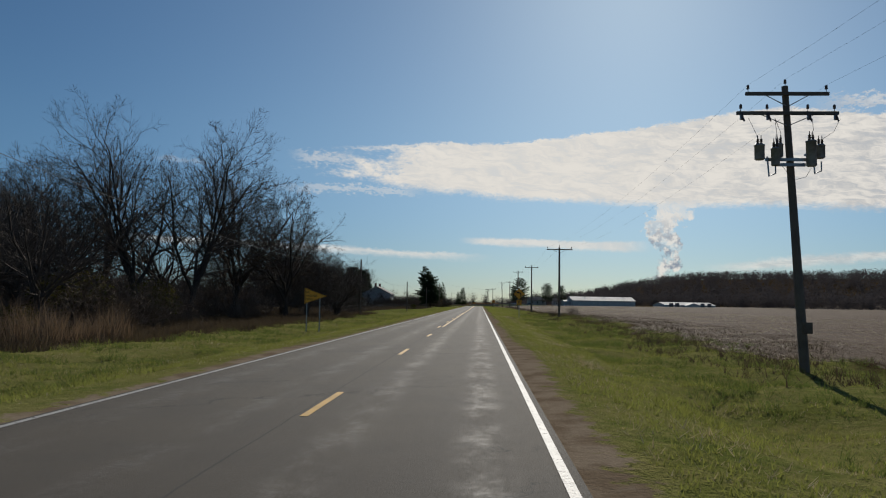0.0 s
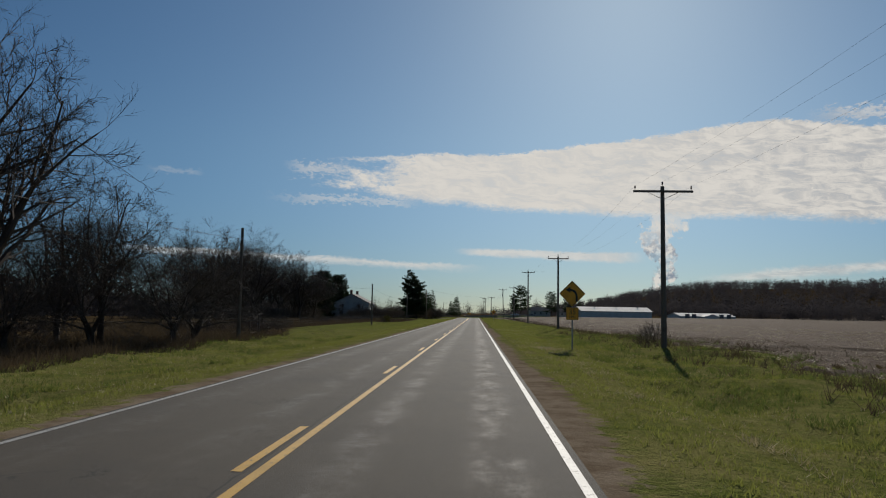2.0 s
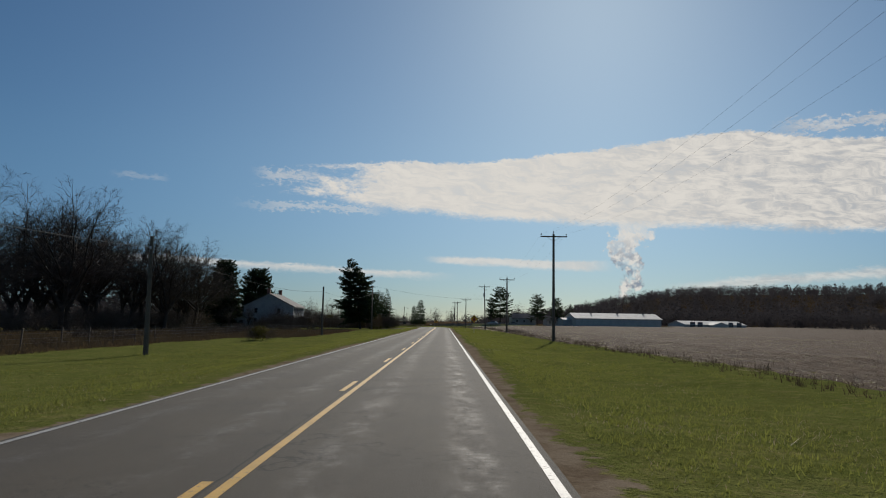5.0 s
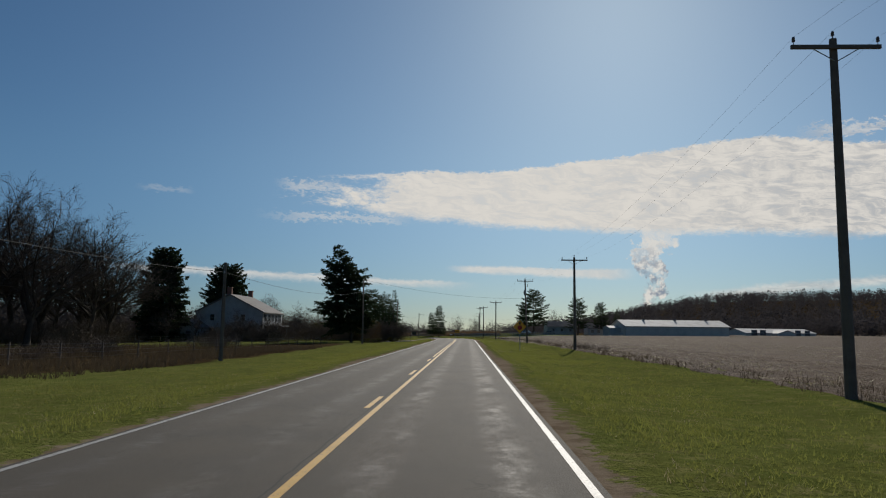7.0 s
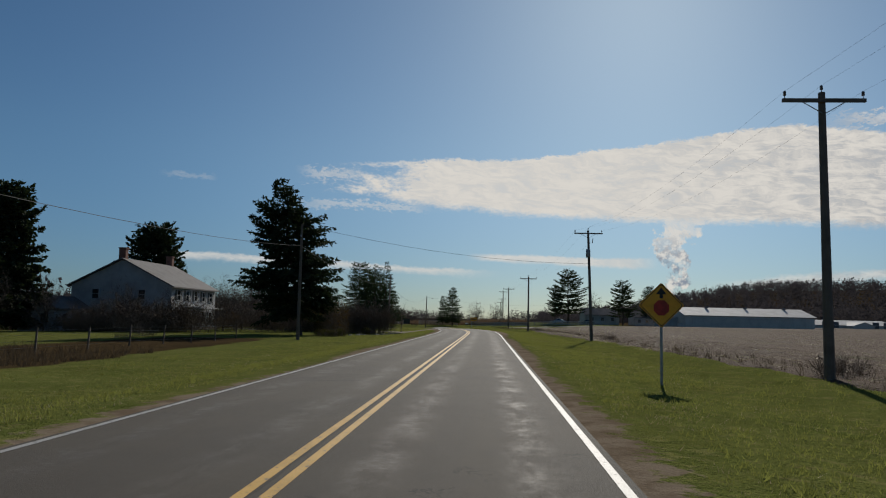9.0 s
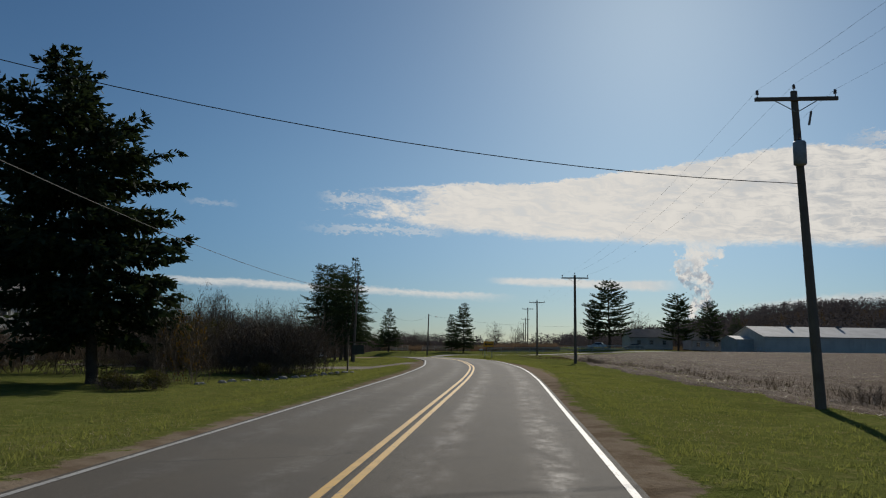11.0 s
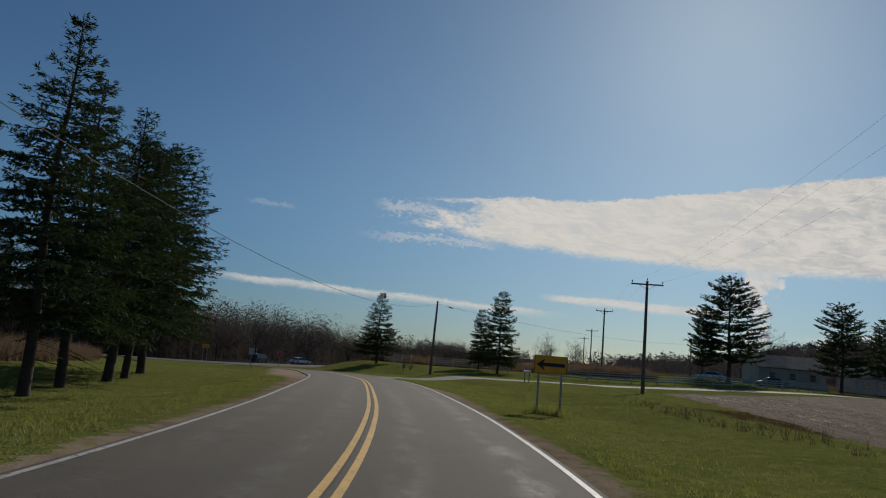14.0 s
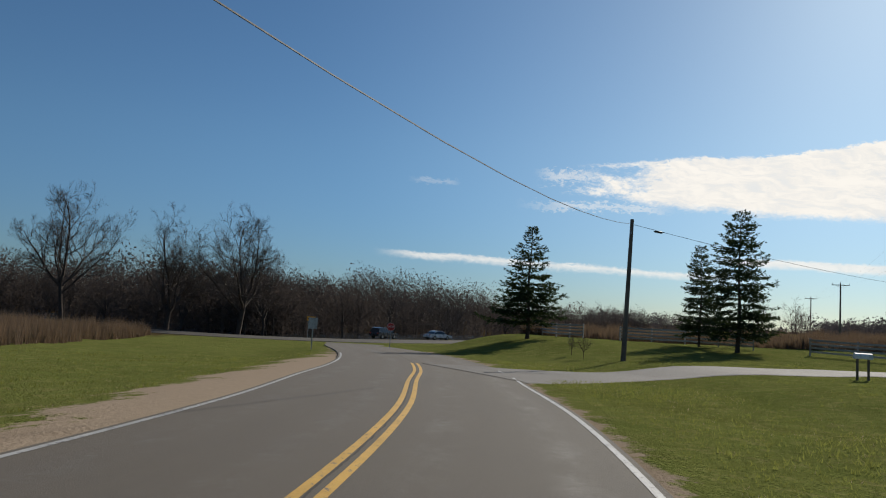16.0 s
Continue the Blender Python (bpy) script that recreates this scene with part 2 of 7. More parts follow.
def road_material():
    """Worn asphalt: aggregate grain, polished wheel tracks, patches and cracks."""
    m = material("asphalt", (0.078, 0.066, 0.051), 0.88, 0.35, 0.35, 60.0, 0.6, second=(0.062, 0.054, 0.045), spec=0.22, bump_dist=0.012)
    t = m.node_tree
    w = Nodes(t)
    bsdf = t.nodes["Principled BSDF"]
    src = bsdf.inputs["Base Color"].links[0].from_socket
    uv = w.add("ShaderNodeUVMap").outputs[0]
    sep = w.add("ShaderNodeSeparateXYZ")
    w.put(sep.inputs[0], uv)
    d, s = sep.outputs[0], sep.outputs[1]
    ad = w.math("ABSOLUTE", d)
    lane = w.math("ABSOLUTE", w.math("SUBTRACT", ad, 1.75))
    wheel = w.ramp(w.math("ABSOLUTE", w.math("SUBTRACT", lane, 0.85)), 0.50, 0.05)
    patchy = w.math("MULTIPLY", w.ramp(w.noise(w.xyz(w.math("MULTIPLY", d, 1.1), w.math("MULTIPLY", s, 0.5), 0.0), 1.5, 9, 0.74), 0.42, 0.62), w.math("MULTIPLY_ADD", w.ramp(w.noise(w.xyz(d, w.math("MULTIPLY", s, 2.2), 4.0), 4.0, 6, 0.8), 0.42, 0.6), 0.6, 0.4))
    polish = w.math("MULTIPLY", wheel, patchy)
    # asphalt colour lifted towards the curve, standing in for brighter light and exposure there
    curve_lift = w.math("MULTIPLY", w.ramp(s, 392.0, 424.0), 0.75)
    # fine cracks across and along
    crk = w.add("ShaderNodeTexVoronoi")
    crk.feature = "DISTANCE_TO_EDGE"
    warp = w.noise(uv, 1.2, 4, 0.6)
    w.put(crk.inputs["Vector"], w.xyz(w.math("ADD", w.math("MULTIPLY", d, 0.12), warp), w.math("ADD", w.math("MULTIPLY", s, 0.16), w.math("MULTIPLY", warp, 0.6)), 0.0))
    crk.inputs["Scale"].default_value = 1.0
    crack = w.math("MULTIPLY", w.ramp(crk.outputs["Distance"], 0.006, 0.001), w.ramp(w.noise(uv, 0.3, 2), 0.42, 0.55))
    stain = w.ramp(w.noise(w.xyz(w.math("MULTIPLY", d, 0.9), w.math("MULTIPLY", s, 0.07), 3.0), 1.0, 6, 0.65), 0.42, 0.66)
    src = w.mix(curve_lift, src, (0.132, 0.113, 0.091))
    col = w.mix(w.math("MULTIPLY", stain, w.math("MULTIPLY_ADD", curve_lift, -0.4, 0.4)), src, (0.062, 0.054, 0.046))
    speck = w.ramp(w.noise(uv, 38.0, 3, 0.8), 0.56, 0.70)
    col = w.mix(w.math("MULTIPLY", speck, 0.4), col, (0.19, 0.17, 0.145))
    col = w.mix(w.math("MULTIPLY", polish, 0.15), col, (0.13, 0.112, 0.092))
    col = w.mix(w.math("MULTIPLY", crack, w.math("SUBTRACT", 0.8, curve_lift)), col, (0.035, 0.032, 0.029))
    seam = w.math("MULTIPLY", w.ramp(w.math("ABSOLUTE", w.math("ADD", d, w.math("MULTIPLY_ADD", warp, 0.12, -0.02))), 0.022, 0.008), 0.8)
    col = w.mix(seam, col, (0.04, 0.037, 0.034))
    w.put(bsdf.inputs["Base Color"], col)
    grain = bsdf.inputs["Roughness"].links[0].from_socket
    w.put(bsdf.inputs["Roughness"], w.math("SUBTRACT", grain, w.math("MULTIPLY", polish, 0.24), clamp=True))
    return m


def paint_material(name, colour, worn):
    """Road paint, worn through to the asphalt in flecks."""
    m = material(name, colour, 0.6, 0.3, 1.5, 40.0, 0.3, second=tuple(c * 0.75 for c in colour))
    w = Nodes(m.node_tree)
    bsdf = m.node_tree.nodes["Principled BSDF"]
    src = bsdf.inputs["Base Color"].links[0].from_socket
    vec = w.add("ShaderNodeTexCoord").outputs["Object"]
    hole = w.ramp(w.noise(vec, 9.0, 6, 0.7), worn, worn + 0.08)
    w.put(bsdf.inputs["Base Color"], w.mix(hole, src, (0.10, 0.095, 0.09)))
    return m


def ground_material():
    """Mown grass near the road, rough dry growth further out, grit along the asphalt."""
    m = material("grass_ground", (0.142, 0.156, 0.042), 0.95, 0.5, 0.25, 14.0, 1.0, second=(0.112, 0.117, 0.030), spec=0.0, coords="Object", bump_dist=0.08)
    t = m.node_tree
    w = Nodes(t)
    bsdf = t.nodes["Principled BSDF"]
    src = bsdf.inputs["Base Color"].links[0].from_socket
    vec = w.add("ShaderNodeTexCoord").outputs["Object"]

    def zone(name):
        n = w.add("ShaderNodeAttribute")
        n.attribute_name = name
        return n.outputs["Fac"]

    jag = w.math("ADD", zone("rough"), w.math("MULTIPLY", w.math("SUBTRACT", w.noise(vec, 0.35, 5, 0.65), 0.5), 0.9))
    dry = w.mix(w.noise(vec, 1.3, 6, 0.7), (0.10, 0.068, 0.034), (0.036, 0.027, 0.016))
    lush = w.ramp(w.noise(vec, 0.55, 7, 0.72), 0.44, 0.62)
    col = w.mix(w.math("MULTIPLY", lush, 0.75), src, (0.082, 0.105, 0.024))
    straw = w.ramp(w.noise(vec, 2.2, 8, 0.75), 0.50, 0.64)
    col = w.mix(w.math("MULTIPLY", straw, 0.7), col, (0.215, 0.185, 0.080))
    thatch = w.ramp(w.noise(vec, 26.0, 4, 0.75), 0.55, 0.72)
    col = w.mix(w.math("MULTIPLY", thatch, 0.5), col, (0.24, 0.20, 0.10))
    at = w.add("ShaderNodeSeparateXYZ")
    w.put(at.inputs[0], vec)
    early = w.ramp(at.outputs[1], 160.0, 90.0)
    tawny = w.ramp(w.math("ADD", w.noise(vec, 0.45, 7, 0.72), w.math("MULTIPLY", w.noise(vec, 3.5, 6, 0.75), 0.5)), 0.62, 0.84)
    col = w.mix(w.math("MULTIPLY", w.math("MULTIPLY", tawny, early), 0.42), col, (0.27, 0.225, 0.10))
    bright = w.ramp(w.noise(vec, 1.1, 7, 0.75), 0.48, 0.60)
    col = w.mix(w.math("MULTIPLY", bright, 0.3), col, (0.200, 0.215, 0.058))
    col = w.mix(w.ramp(jag, 0.35, 0.65), col, dry)
    gj = w.math("ADD", zone("gravel"), w.math("MULTIPLY", w.math("SUBTRACT", w.noise(vec, 1.9, 7, 0.75), 0.5), 1.9))
    grit = w.mix(w.noise(vec, 30.0, 4, 0.75), (0.130, 0.098, 0.066), (0.31, 0.25, 0.185))
    grit = w.mix(w.ramp(w.noise(vec, 0.8, 5, 0.7), 0.42, 0.62), grit, (0.150, 0.112, 0.076))
    tan = w.mix(w.noise(vec, 9.0, 6, 0.75), (0.25, 0.19, 0.135), (0.38, 0.30, 0.22))
    grit = w.mix(zone("dirt"), grit, tan)
    col = w.mix(w.ramp(gj, 0.40, 0.62), col, grit)
    w.put(bsdf.inputs["Base Color"], col)
    first = bsdf.inputs["Normal"].links[0].from_node
    clump = w.add("ShaderNodeBump")
    smooth = w.ramp(gj, 0.40, 0.62)
    w.put(clump.inputs["Strength"], w.math("MULTIPLY_ADD", smooth, -0.45, 0.55))
    w.put(first.inputs["Strength"], w.math("MULTIPLY_ADD", smooth, -0.65, 1.0))
    clump.inputs["Distance"].default_value = 0.22
    w.put(clump.inputs["Height"], w.noise(vec, 2.6, 5, 0.65))
    w.put(first.inputs["Normal"], clump.outputs[0])
    return m


def field_material():
    """Bare ploughed soil with pale stubble along the rows."""
    m = material("ploughed_soil", (0.102, 0.065, 0.040), 0.95, 0.5, 0.4, 9.0, 1.0, second=(0.060, 0.040, 0.027), spec=0.1, bump_dist=0.15)
    w = Nodes(m.node_tree)
    bsdf = m.node_tree.nodes["Principled BSDF"]
    src = bsdf.inputs["Base Color"].links[0].from_socket
    vec = w.add("ShaderNodeTexCoord").outputs["Object"]
    sep = w.add("ShaderNodeSeparateXYZ")
    w.put(sep.inputs[0], vec)
    row = w.math("MULTIPLY_ADD", w.math("SINE", w.math("MULTIPLY", sep.outputs[0], 8.3)), 0.08, 0.0)
    straw = w.ramp(w.math("ADD", w.noise(vec, 5.0, 6, 0.75), row), 0.54, 0.68)
    col = w.mix(w.math("MULTIPLY", straw, 0.26), src, (0.27, 0.205, 0.14))
    husk = w.ramp(w.noise(w.xyz(w.math("MULTIPLY", sep.outputs[0], 2.2), sep.outputs[1], 0.0), 7.0, 5, 0.8), 0.64, 0.72)
    col = w.mix(w.math("MULTIPLY", husk, 0.7), col, (0.40, 0.34, 0.26))
    weeds = w.ramp(w.noise(vec, 0.12, 5, 0.7), 0.60, 0.7)
    col = w.mix(w.math("MULTIPLY", weeds, 0.45), col, (0.085, 0.09, 0.03))
    w.put(bsdf.inputs["Base Color"], col)
    return m


M_ROAD = road_material()
M_WHITE_PAINT = paint_material("white_road_paint", (0.39, 0.38, 0.355), 0.55)
M_YELLOW_PAINT = paint_material("yellow_road_paint", (0.62, 0.36, 0.06), 0.58)
M_GROUND = ground_material()
M_FIELD = field_material()
M_GRAVEL = material("gravel", (0.17, 0.138, 0.102), 0.95, 0.5, 1.2, 25.0, 1.0, second=(0.12, 0.09, 0.062), spec=0.2, bump_dist=0.04)
M_SIDE = material("pale_chip_seal", (0.140, 0.127, 0.111), 0.85, 0.3, 0.6, 50.0, 0.4, second=(0.12, 0.108, 0.095), spec=0.25)
M_GRASS = translucent(island_vary(material("grass_blade", (0.162, 0.176, 0.048), 0.85, 0.4, 0.5, 8.0, 0.0, second=(0.15, 0.135, 0.05), spec=0.08), 0.7), (0.26, 0.275, 0.065), 0.4)
M_LUSH = translucent(island_vary(material("rank_ditch_grass", (0.098, 0.125, 0.034), 0.85, 0.4, 0.5, 8.0, 0.0, second=(0.075, 0.085, 0.028), spec=0.08), 0.8), (0.15, 0.19, 0.045), 0.35)
M_DRY = translucent(island_vary(material("dry_grass_blade", (0.180, 0.126, 0.084), 0.8, 0.4, 0.6, 8.0, 0.0, second=(0.12, 0.08, 0.05), spec=0.1), 0.6), (0.19, 0.13, 0.08), 0.3)
M_STRAW = translucent(island_vary(material("pale_straw", (0.42, 0.36, 0.22), 0.6, 0.4, 0.6, 8.0, 0.0, second=(0.28, 0.23, 0.12), spec=0.3), 0.7), (0.4, 0.33, 0.18), 0.3)
M_DRYB = translucent(island_vary(material("brown_weed_blade", (0.094, 0.072, 0.050), 0.9, 0.4, 0.6, 8.0, 0.0, second=(0.075, 0.055, 0.035), spec=0.05), 0.6), (0.10, 0.075, 0.045), 0.25)
M_BARK = material("grey_brown_bark", (0.080, 0.063, 0.051), 0.9, 0.4, 3.0, 25.0, 0.8, second=(0.042, 0.034, 0.028), bump_dist=0.03, spec=0.12)
M_TWIG = material("dark_twig", (0.115, 0.091, 0.075), 0.85, 0.3, 1.0, 10.0, 0.0, second=(0.070, 0.056, 0.047), spec=0.12)
M_SHRUB = island_vary(material("brown_brush_stem", (0.155, 0.117, 0.088), 0.9, 0.4, 0.3, 6.0, 0.0, second=(0.108, 0.083, 0.064), spec=0.1), 0.6)
M_LEAFY = translucent(island_vary(material("fading_shrub_leaf", (0.060, 0.060, 0.020), 0.85, 0.4, 0.6, 6.0, 0.0, second=(0.075, 0.055, 0.020), spec=0.04), 0.8), (0.10, 0.09, 0.02), 0.25)
M_AUTUMN = translucent(island_vary(material("last_orange_leaf", (0.15, 0.085, 0.025), 0.8, 0.4, 0.6, 6.0, 0.0, second=(0.11, 0.08, 0.025), spec=0.05), 0.8), (0.17, 0.10, 0.025), 0.25)
# distant wood: the bluish grey of haze is mixed into its colour
M_HAZE_WOOD = translucent(island_vary(material("haze_tinted_wood", (0.070, 0.062, 0.063), 0.95, 0.4, 0.02, 0.4, 0.0, second=(0.054, 0.049, 0.051), spec=0.0), 0.4), (0.062, 0.056, 0.058), 0.4)
M_WOOD = translucent(island_vary(material("bare_wood_mass", (0.104, 0.085, 0.073), 0.95, 0.4, 0.02, 0.4, 0.0, second=(0.074, 0.062, 0.055), spec=0.0), 0.45), (0.075, 0.062, 0.055), 0.4)
M_NEEDLE = translucent(island_vary(material("spruce_needles", (0.034, 0.054, 0.026), 0.75, 0.4, 0.6, 12.0, 0.0, second=(0.021, 0.034, 0.018), spec=0.04), 0.7), (0.07, 0.10, 0.028), 0.14)
M_PINE = translucent(island_vary(material("pine_needles", (0.036, 0.051, 0.028), 0.75, 0.4, 0.6, 12.0, 0.0, second=(0.024, 0.035, 0.020), spec=0.04), 0.6), (0.05, 0.072, 0.024), 0.12)
M_POLE = material("weathered_pole_wood", (0.155, 0.125, 0.098), 0.85, 0.5, 1.5, 30.0, 0.6, second=(0.075, 0.06, 0.048), bump_dist=0.01)
M_STEEL = material("galvanised_steel", (0.36, 0.37, 0.38), 0.45, 0.3, 4.0, 40.0, 0.1, metal=0.8)
M_TANK = material("grey_transformer_paint", (0.30, 0.31, 0.32), 0.5, 0.2, 3.0, 30.0, 0.1)
M_PORC = material("brown_porcelain", (0.10, 0.06, 0.045), 0.25, 0.2, 6.0, 30.0, 0.0, spec=0.6)
M_WIRE = material("black_cable", (0.035, 0.035, 0.037), 0.6, 0.2, 3.0, 30.0, 0.0)
M_SIGN_Y = material("yellow_sign_sheeting", (0.86, 0.37, 0.02), 0.45, 0.15, 3.0, 60.0, 0.0, second=(0.74, 0.31, 0.02))
M_SIGN_BLACK = material("black_sign_ink", (0.02, 0.02, 0.02), 0.5, 0.1, 3.0, 30.0, 0.0)
M_SIGN_RED = material("red_sign_sheeting", (0.50, 0.03, 0.02), 0.45, 0.15, 3.0, 30.0, 0.0)
M_SIGN_WHITE = material("white_sign_sheeting", (0.75, 0.75, 0.73), 0.5, 0.15, 3.0, 30.0, 0.0)
M_SIGN_BACK = material("bare_aluminium_back", (0.42, 0.43, 0.44), 0.5, 0.2, 3.0, 30.0, 0.0, metal=0.6)
M_SIDING = material("white_lap_siding", (0.42, 0.42, 0.41), 0.75, 0.2, 0.8, 18.0, 0.2, second=(0.33, 0.33, 0.325))
M_ROOF = material("grey_shingle", (0.16, 0.15, 0.145), 0.9, 0.4, 0.8, 16.0, 0.6, second=(0.10, 0.095, 0.09))
M_METAL_ROOF = material("pale_metal_roof", (0.52, 0.51, 0.49), 0.75, 0.2, 0.4, 10.0, 0.05, second=(0.42, 0.41, 0.39), spec=0.22)
M_METAL_WALL = material("white_ribbed_steel", (0.60, 0.55, 0.485), 0.7, 0.2, 0.5, 10.0, 0.1, second=(0.50, 0.46, 0.41), spec=0.15)
M_BRICK = material("chimney_brick", (0.26, 0.12, 0.085), 0.9, 0.4, 3.0, 12.0, 0.5)
M_GLASS = material("dark_window_glass", (0.03, 0.035, 0.04), 0.1, 0.2, 2.0, 10.0, 0.0, spec=0.6)
M_DARKTRIM = material("dark_green_shutter", (0.035, 0.045, 0.04), 0.6, 0.2, 3.0, 20.0, 0.0)
M_FENCE = material("grey_white_board", (0.38, 0.36, 0.33), 0.85, 0.4, 1.5, 20.0, 0.3, second=(0.34, 0.32, 0.30), objvar=0.3)
M_POST = material("old_fence_post", (0.14, 0.11, 0.085), 0.9, 0.4, 2.0, 20.0, 0.4)
M_CAR_WHITE = material("white_car_paint", (0.72, 0.73, 0.74), 0.25, 0.05, 2.0, 10.0, 0.0, coat=0.6)
M_CAR_DARK = material("dark_car_paint", (0.03, 0.033, 0.04), 0.25, 0.05, 2.0, 10.0, 0.0, coat=0.6)
M_TYRE = material("tyre_rubber", (0.02, 0.02, 0.021), 0.85, 0.2, 8.0, 30.0, 0.0)
M_RIM = material("alloy_rim", (0.5, 0.5, 0.52), 0.35, 0.1, 5.0, 20.0, 0.0, metal=0.9)
M_WATER = material("river_water", (0.05, 0.06, 0.065), 0.12, 0.2, 0.2, 1.5, 0.3, spec=0.6, bump_dist=0.05)
M_LAMP_RED = material("red_tail_lens", (0.4, 0.02, 0.015), 0.3, 0.1, 5.0, 20.0, 0.0)
M_LAMP = material("clear_lamp_lens", (0.7, 0.7, 0.68), 0.2, 0.1, 5.0, 20.0, 0.0)


# ---- geometry helpers ----
class Geo:
    """Collects vertices and faces of one mesh."""

    def __init__(self):
        self.v, self.f = [], []

    def face(self, *pts):
        n = len(self.v)
        self.v += [tuple(p) for p in pts]
        self.f.append(tuple(range(n, n + len(pts))))

    def box(self, centre, size, rot=None, bevel=0.0):
        """A box; with a bevel its upright edges are cut."""
        cx, cy, cz = centre
        hx, hy, hz = (s / 2 for s in size)
        if bevel:
            b = min(bevel, hx * 0.9, hy * 0.9)
            ring = [(hx - b, -hy), (hx, -hy + b), (hx, hy - b), (hx - b, hy), (-hx + b, hy), (-hx, hy - b), (-hx, -hy + b), (-hx + b, -hy)]
        else:
            ring = [(hx, -hy), (hx, hy), (-hx, hy), (-hx, -hy)]
        n, k = len(self.v), len(ring)
        for z in (-hz, hz):
            for x, y in ring:
                p = Vector((x, y, z))
                if rot is not None:
                    p = rot @ p
                self.v.append((p.x + cx, p.y + cy, p.z + cz))
        for i in range(k):
            j = (i + 1) % k
            self.f.append((n + i, n + j, n + k + j, n + k + i))
        self.f.append(tuple(n + i for i in reversed(range(k))))
        self.f.append(tuple(n + k + i for i in range(k)))

    def tube(self, p, q, r0, r1, sides=6, caps=True):
        p, q = Vector(p), Vector(q)
        d = q - p
        if d.length < 1e-6:
            return
        d.normalize()
        a = d.orthogonal().normalized()
        b = d.cross(a)
        n = len(self.v)
        for c, r in ((p, r0), (q, r1)):
            for i in range(sides):
                t = 2 * math.pi * i / sides
                w = c + (a * math.cos(t) + b * math.sin(t)) * r
                self.v.append((w.x, w.y, w.z))
        for i in range(sides):
            j = (i + 1) % sides
            self.f.append((n + i, n + j, n + sides + j, n + sides + i))
        if caps:
            self.f.append(tuple(n + i for i in reversed(range(sides))))
            self.f.append(tuple(n + sides + i for i in range(sides)))

    def pipe(self, pts, radii, sides=8):
        """One closed tube through many points."""
        pts = [Vector(p) for p in pts]
        n0 = len(self.v)
        a = None
        for i, (p, r) in enumerate(zip(pts, radii)):
            d = (pts[min(i + 1, len(pts) - 1)] - pts[max(i - 1, 0)]).normalized()
            a = (d.orthogonal() if a is None else a - d * a.dot(d)).normalized()
            b = d.cross(a)
            for k in range(sides):
                t = 2 * math.pi * k / sides
                w = p + (a * math.cos(t) + b * math.sin(t)) * r
                self.v.append((w.x, w.y, w.z))
        for i in range(len(pts) - 1):
            for k in range(sides):
                j = (k + 1) % sides
                self.f.append((n0 + i * sides + k, n0 + i * sides + j, n0 + (i + 1) * sides + j, n0 + (i + 1) * sides + k))
        self.f.append(tuple(n0 + k for k in reversed(range(sides))))
        self.f.append(tuple(n0 + (len(pts) - 1) * sides + k for k in range(sides)))

    def lathe(self, profile, sides=10, centre=(0, 0, 0)):
        """Rings of (radius, height) about an upright axis."""
        n = len(self.v)
        for r, z in profile:
            for i in range(sides):
                t = 2 * math.pi * i / sides
                self.v.append((centre[0] + r * math.cos(t), centre[1] + r * math.sin(t), centre[2] + z))
        for k in range(len(profile) - 1):
            for i in range(sides):
                j = (i + 1) % sides
                self.f.append((n + k * sides + i, n + k * sides + j, n + (k + 1) * sides + j, n + (k + 1) * sides + i))
        self.f.append(tuple(n + i for i in reversed(range(sides))))
        self.f.append(tuple(n + (len(profile) - 1) * sides + i for i in range(sides)))

    def prism(self, outline, depth, m=None):
        """An outline in x and z, given a depth along y."""
        n, k = len(self.v), len(outline)
        for y in (-depth / 2, depth / 2):
            for x, z in outline:
                p = Vector((x, y, z))
                if m is not None:
                    p = m @ p
                self.v.append((p.x, p.y, p.z))
        self.f.append(tuple(n + i for i in range(k)))
        self.f.append(tuple(n + k + i for i in reversed(range(k))))
        for i in range(k):
            j = (i + 1) % k
            self.f.append((n + j, n + i, n + k + i, n + k + j))

    def mesh(self, name, mat, smooth=False):
        me = bpy.data.meshes.new(name)
        me.from_pydata(self.v, [], self.f)
        me.materials.append(mat)
        if smooth:
            me.polygons.foreach_set("use_smooth", [True] * len(me.polygons))
        me.update()
        return me


def part(name, geo, mat, parent=None, label="", smooth=False):
    ob = new(name, geo.mesh(name, mat, smooth) if isinstance(geo, Geo) else geo)
    ob.parent = parent
    if label:
        tagged(ob, label)
    return ob


def thing(name, label, category, group="", kind="", at=(0, 0, 0), turn=0.0):
    ob = new(name)
    ob.empty_display_size = 0.3
    ob.matrix_world = pose(*at, 0, 0, turn)
    return tagged(ob, label, category, group, kind)


def lettering(name, text, size, mat, parent, place, turn=(90, 0, 0), stretch=1.0):
    """Built-in letters as a thin mesh."""
    cu = bpy.data.curves.new(name, "FONT")
    cu.body, cu.size, cu.align_x, cu.align_y, cu.extrude = text, size, "CENTER", "CENTER", 0.002
    tmp = bpy.data.objects.new(name, cu)
    scene.collection.objects.link(tmp)
    bpy.context.view_layer.update()
    me = bpy.data.meshes.new_from_object(tmp.evaluated_get(bpy.context.evaluated_depsgraph_get()))
    bpy.data.objects.remove(tmp)
    me.materials.clear()
    me.materials.append(mat)
    ob = new(name, me)
    ob.parent = parent
    ob.matrix_basis = pose(*place, *turn) @ Matrix.Diagonal((stretch, 1, 1, 1))
    return ob


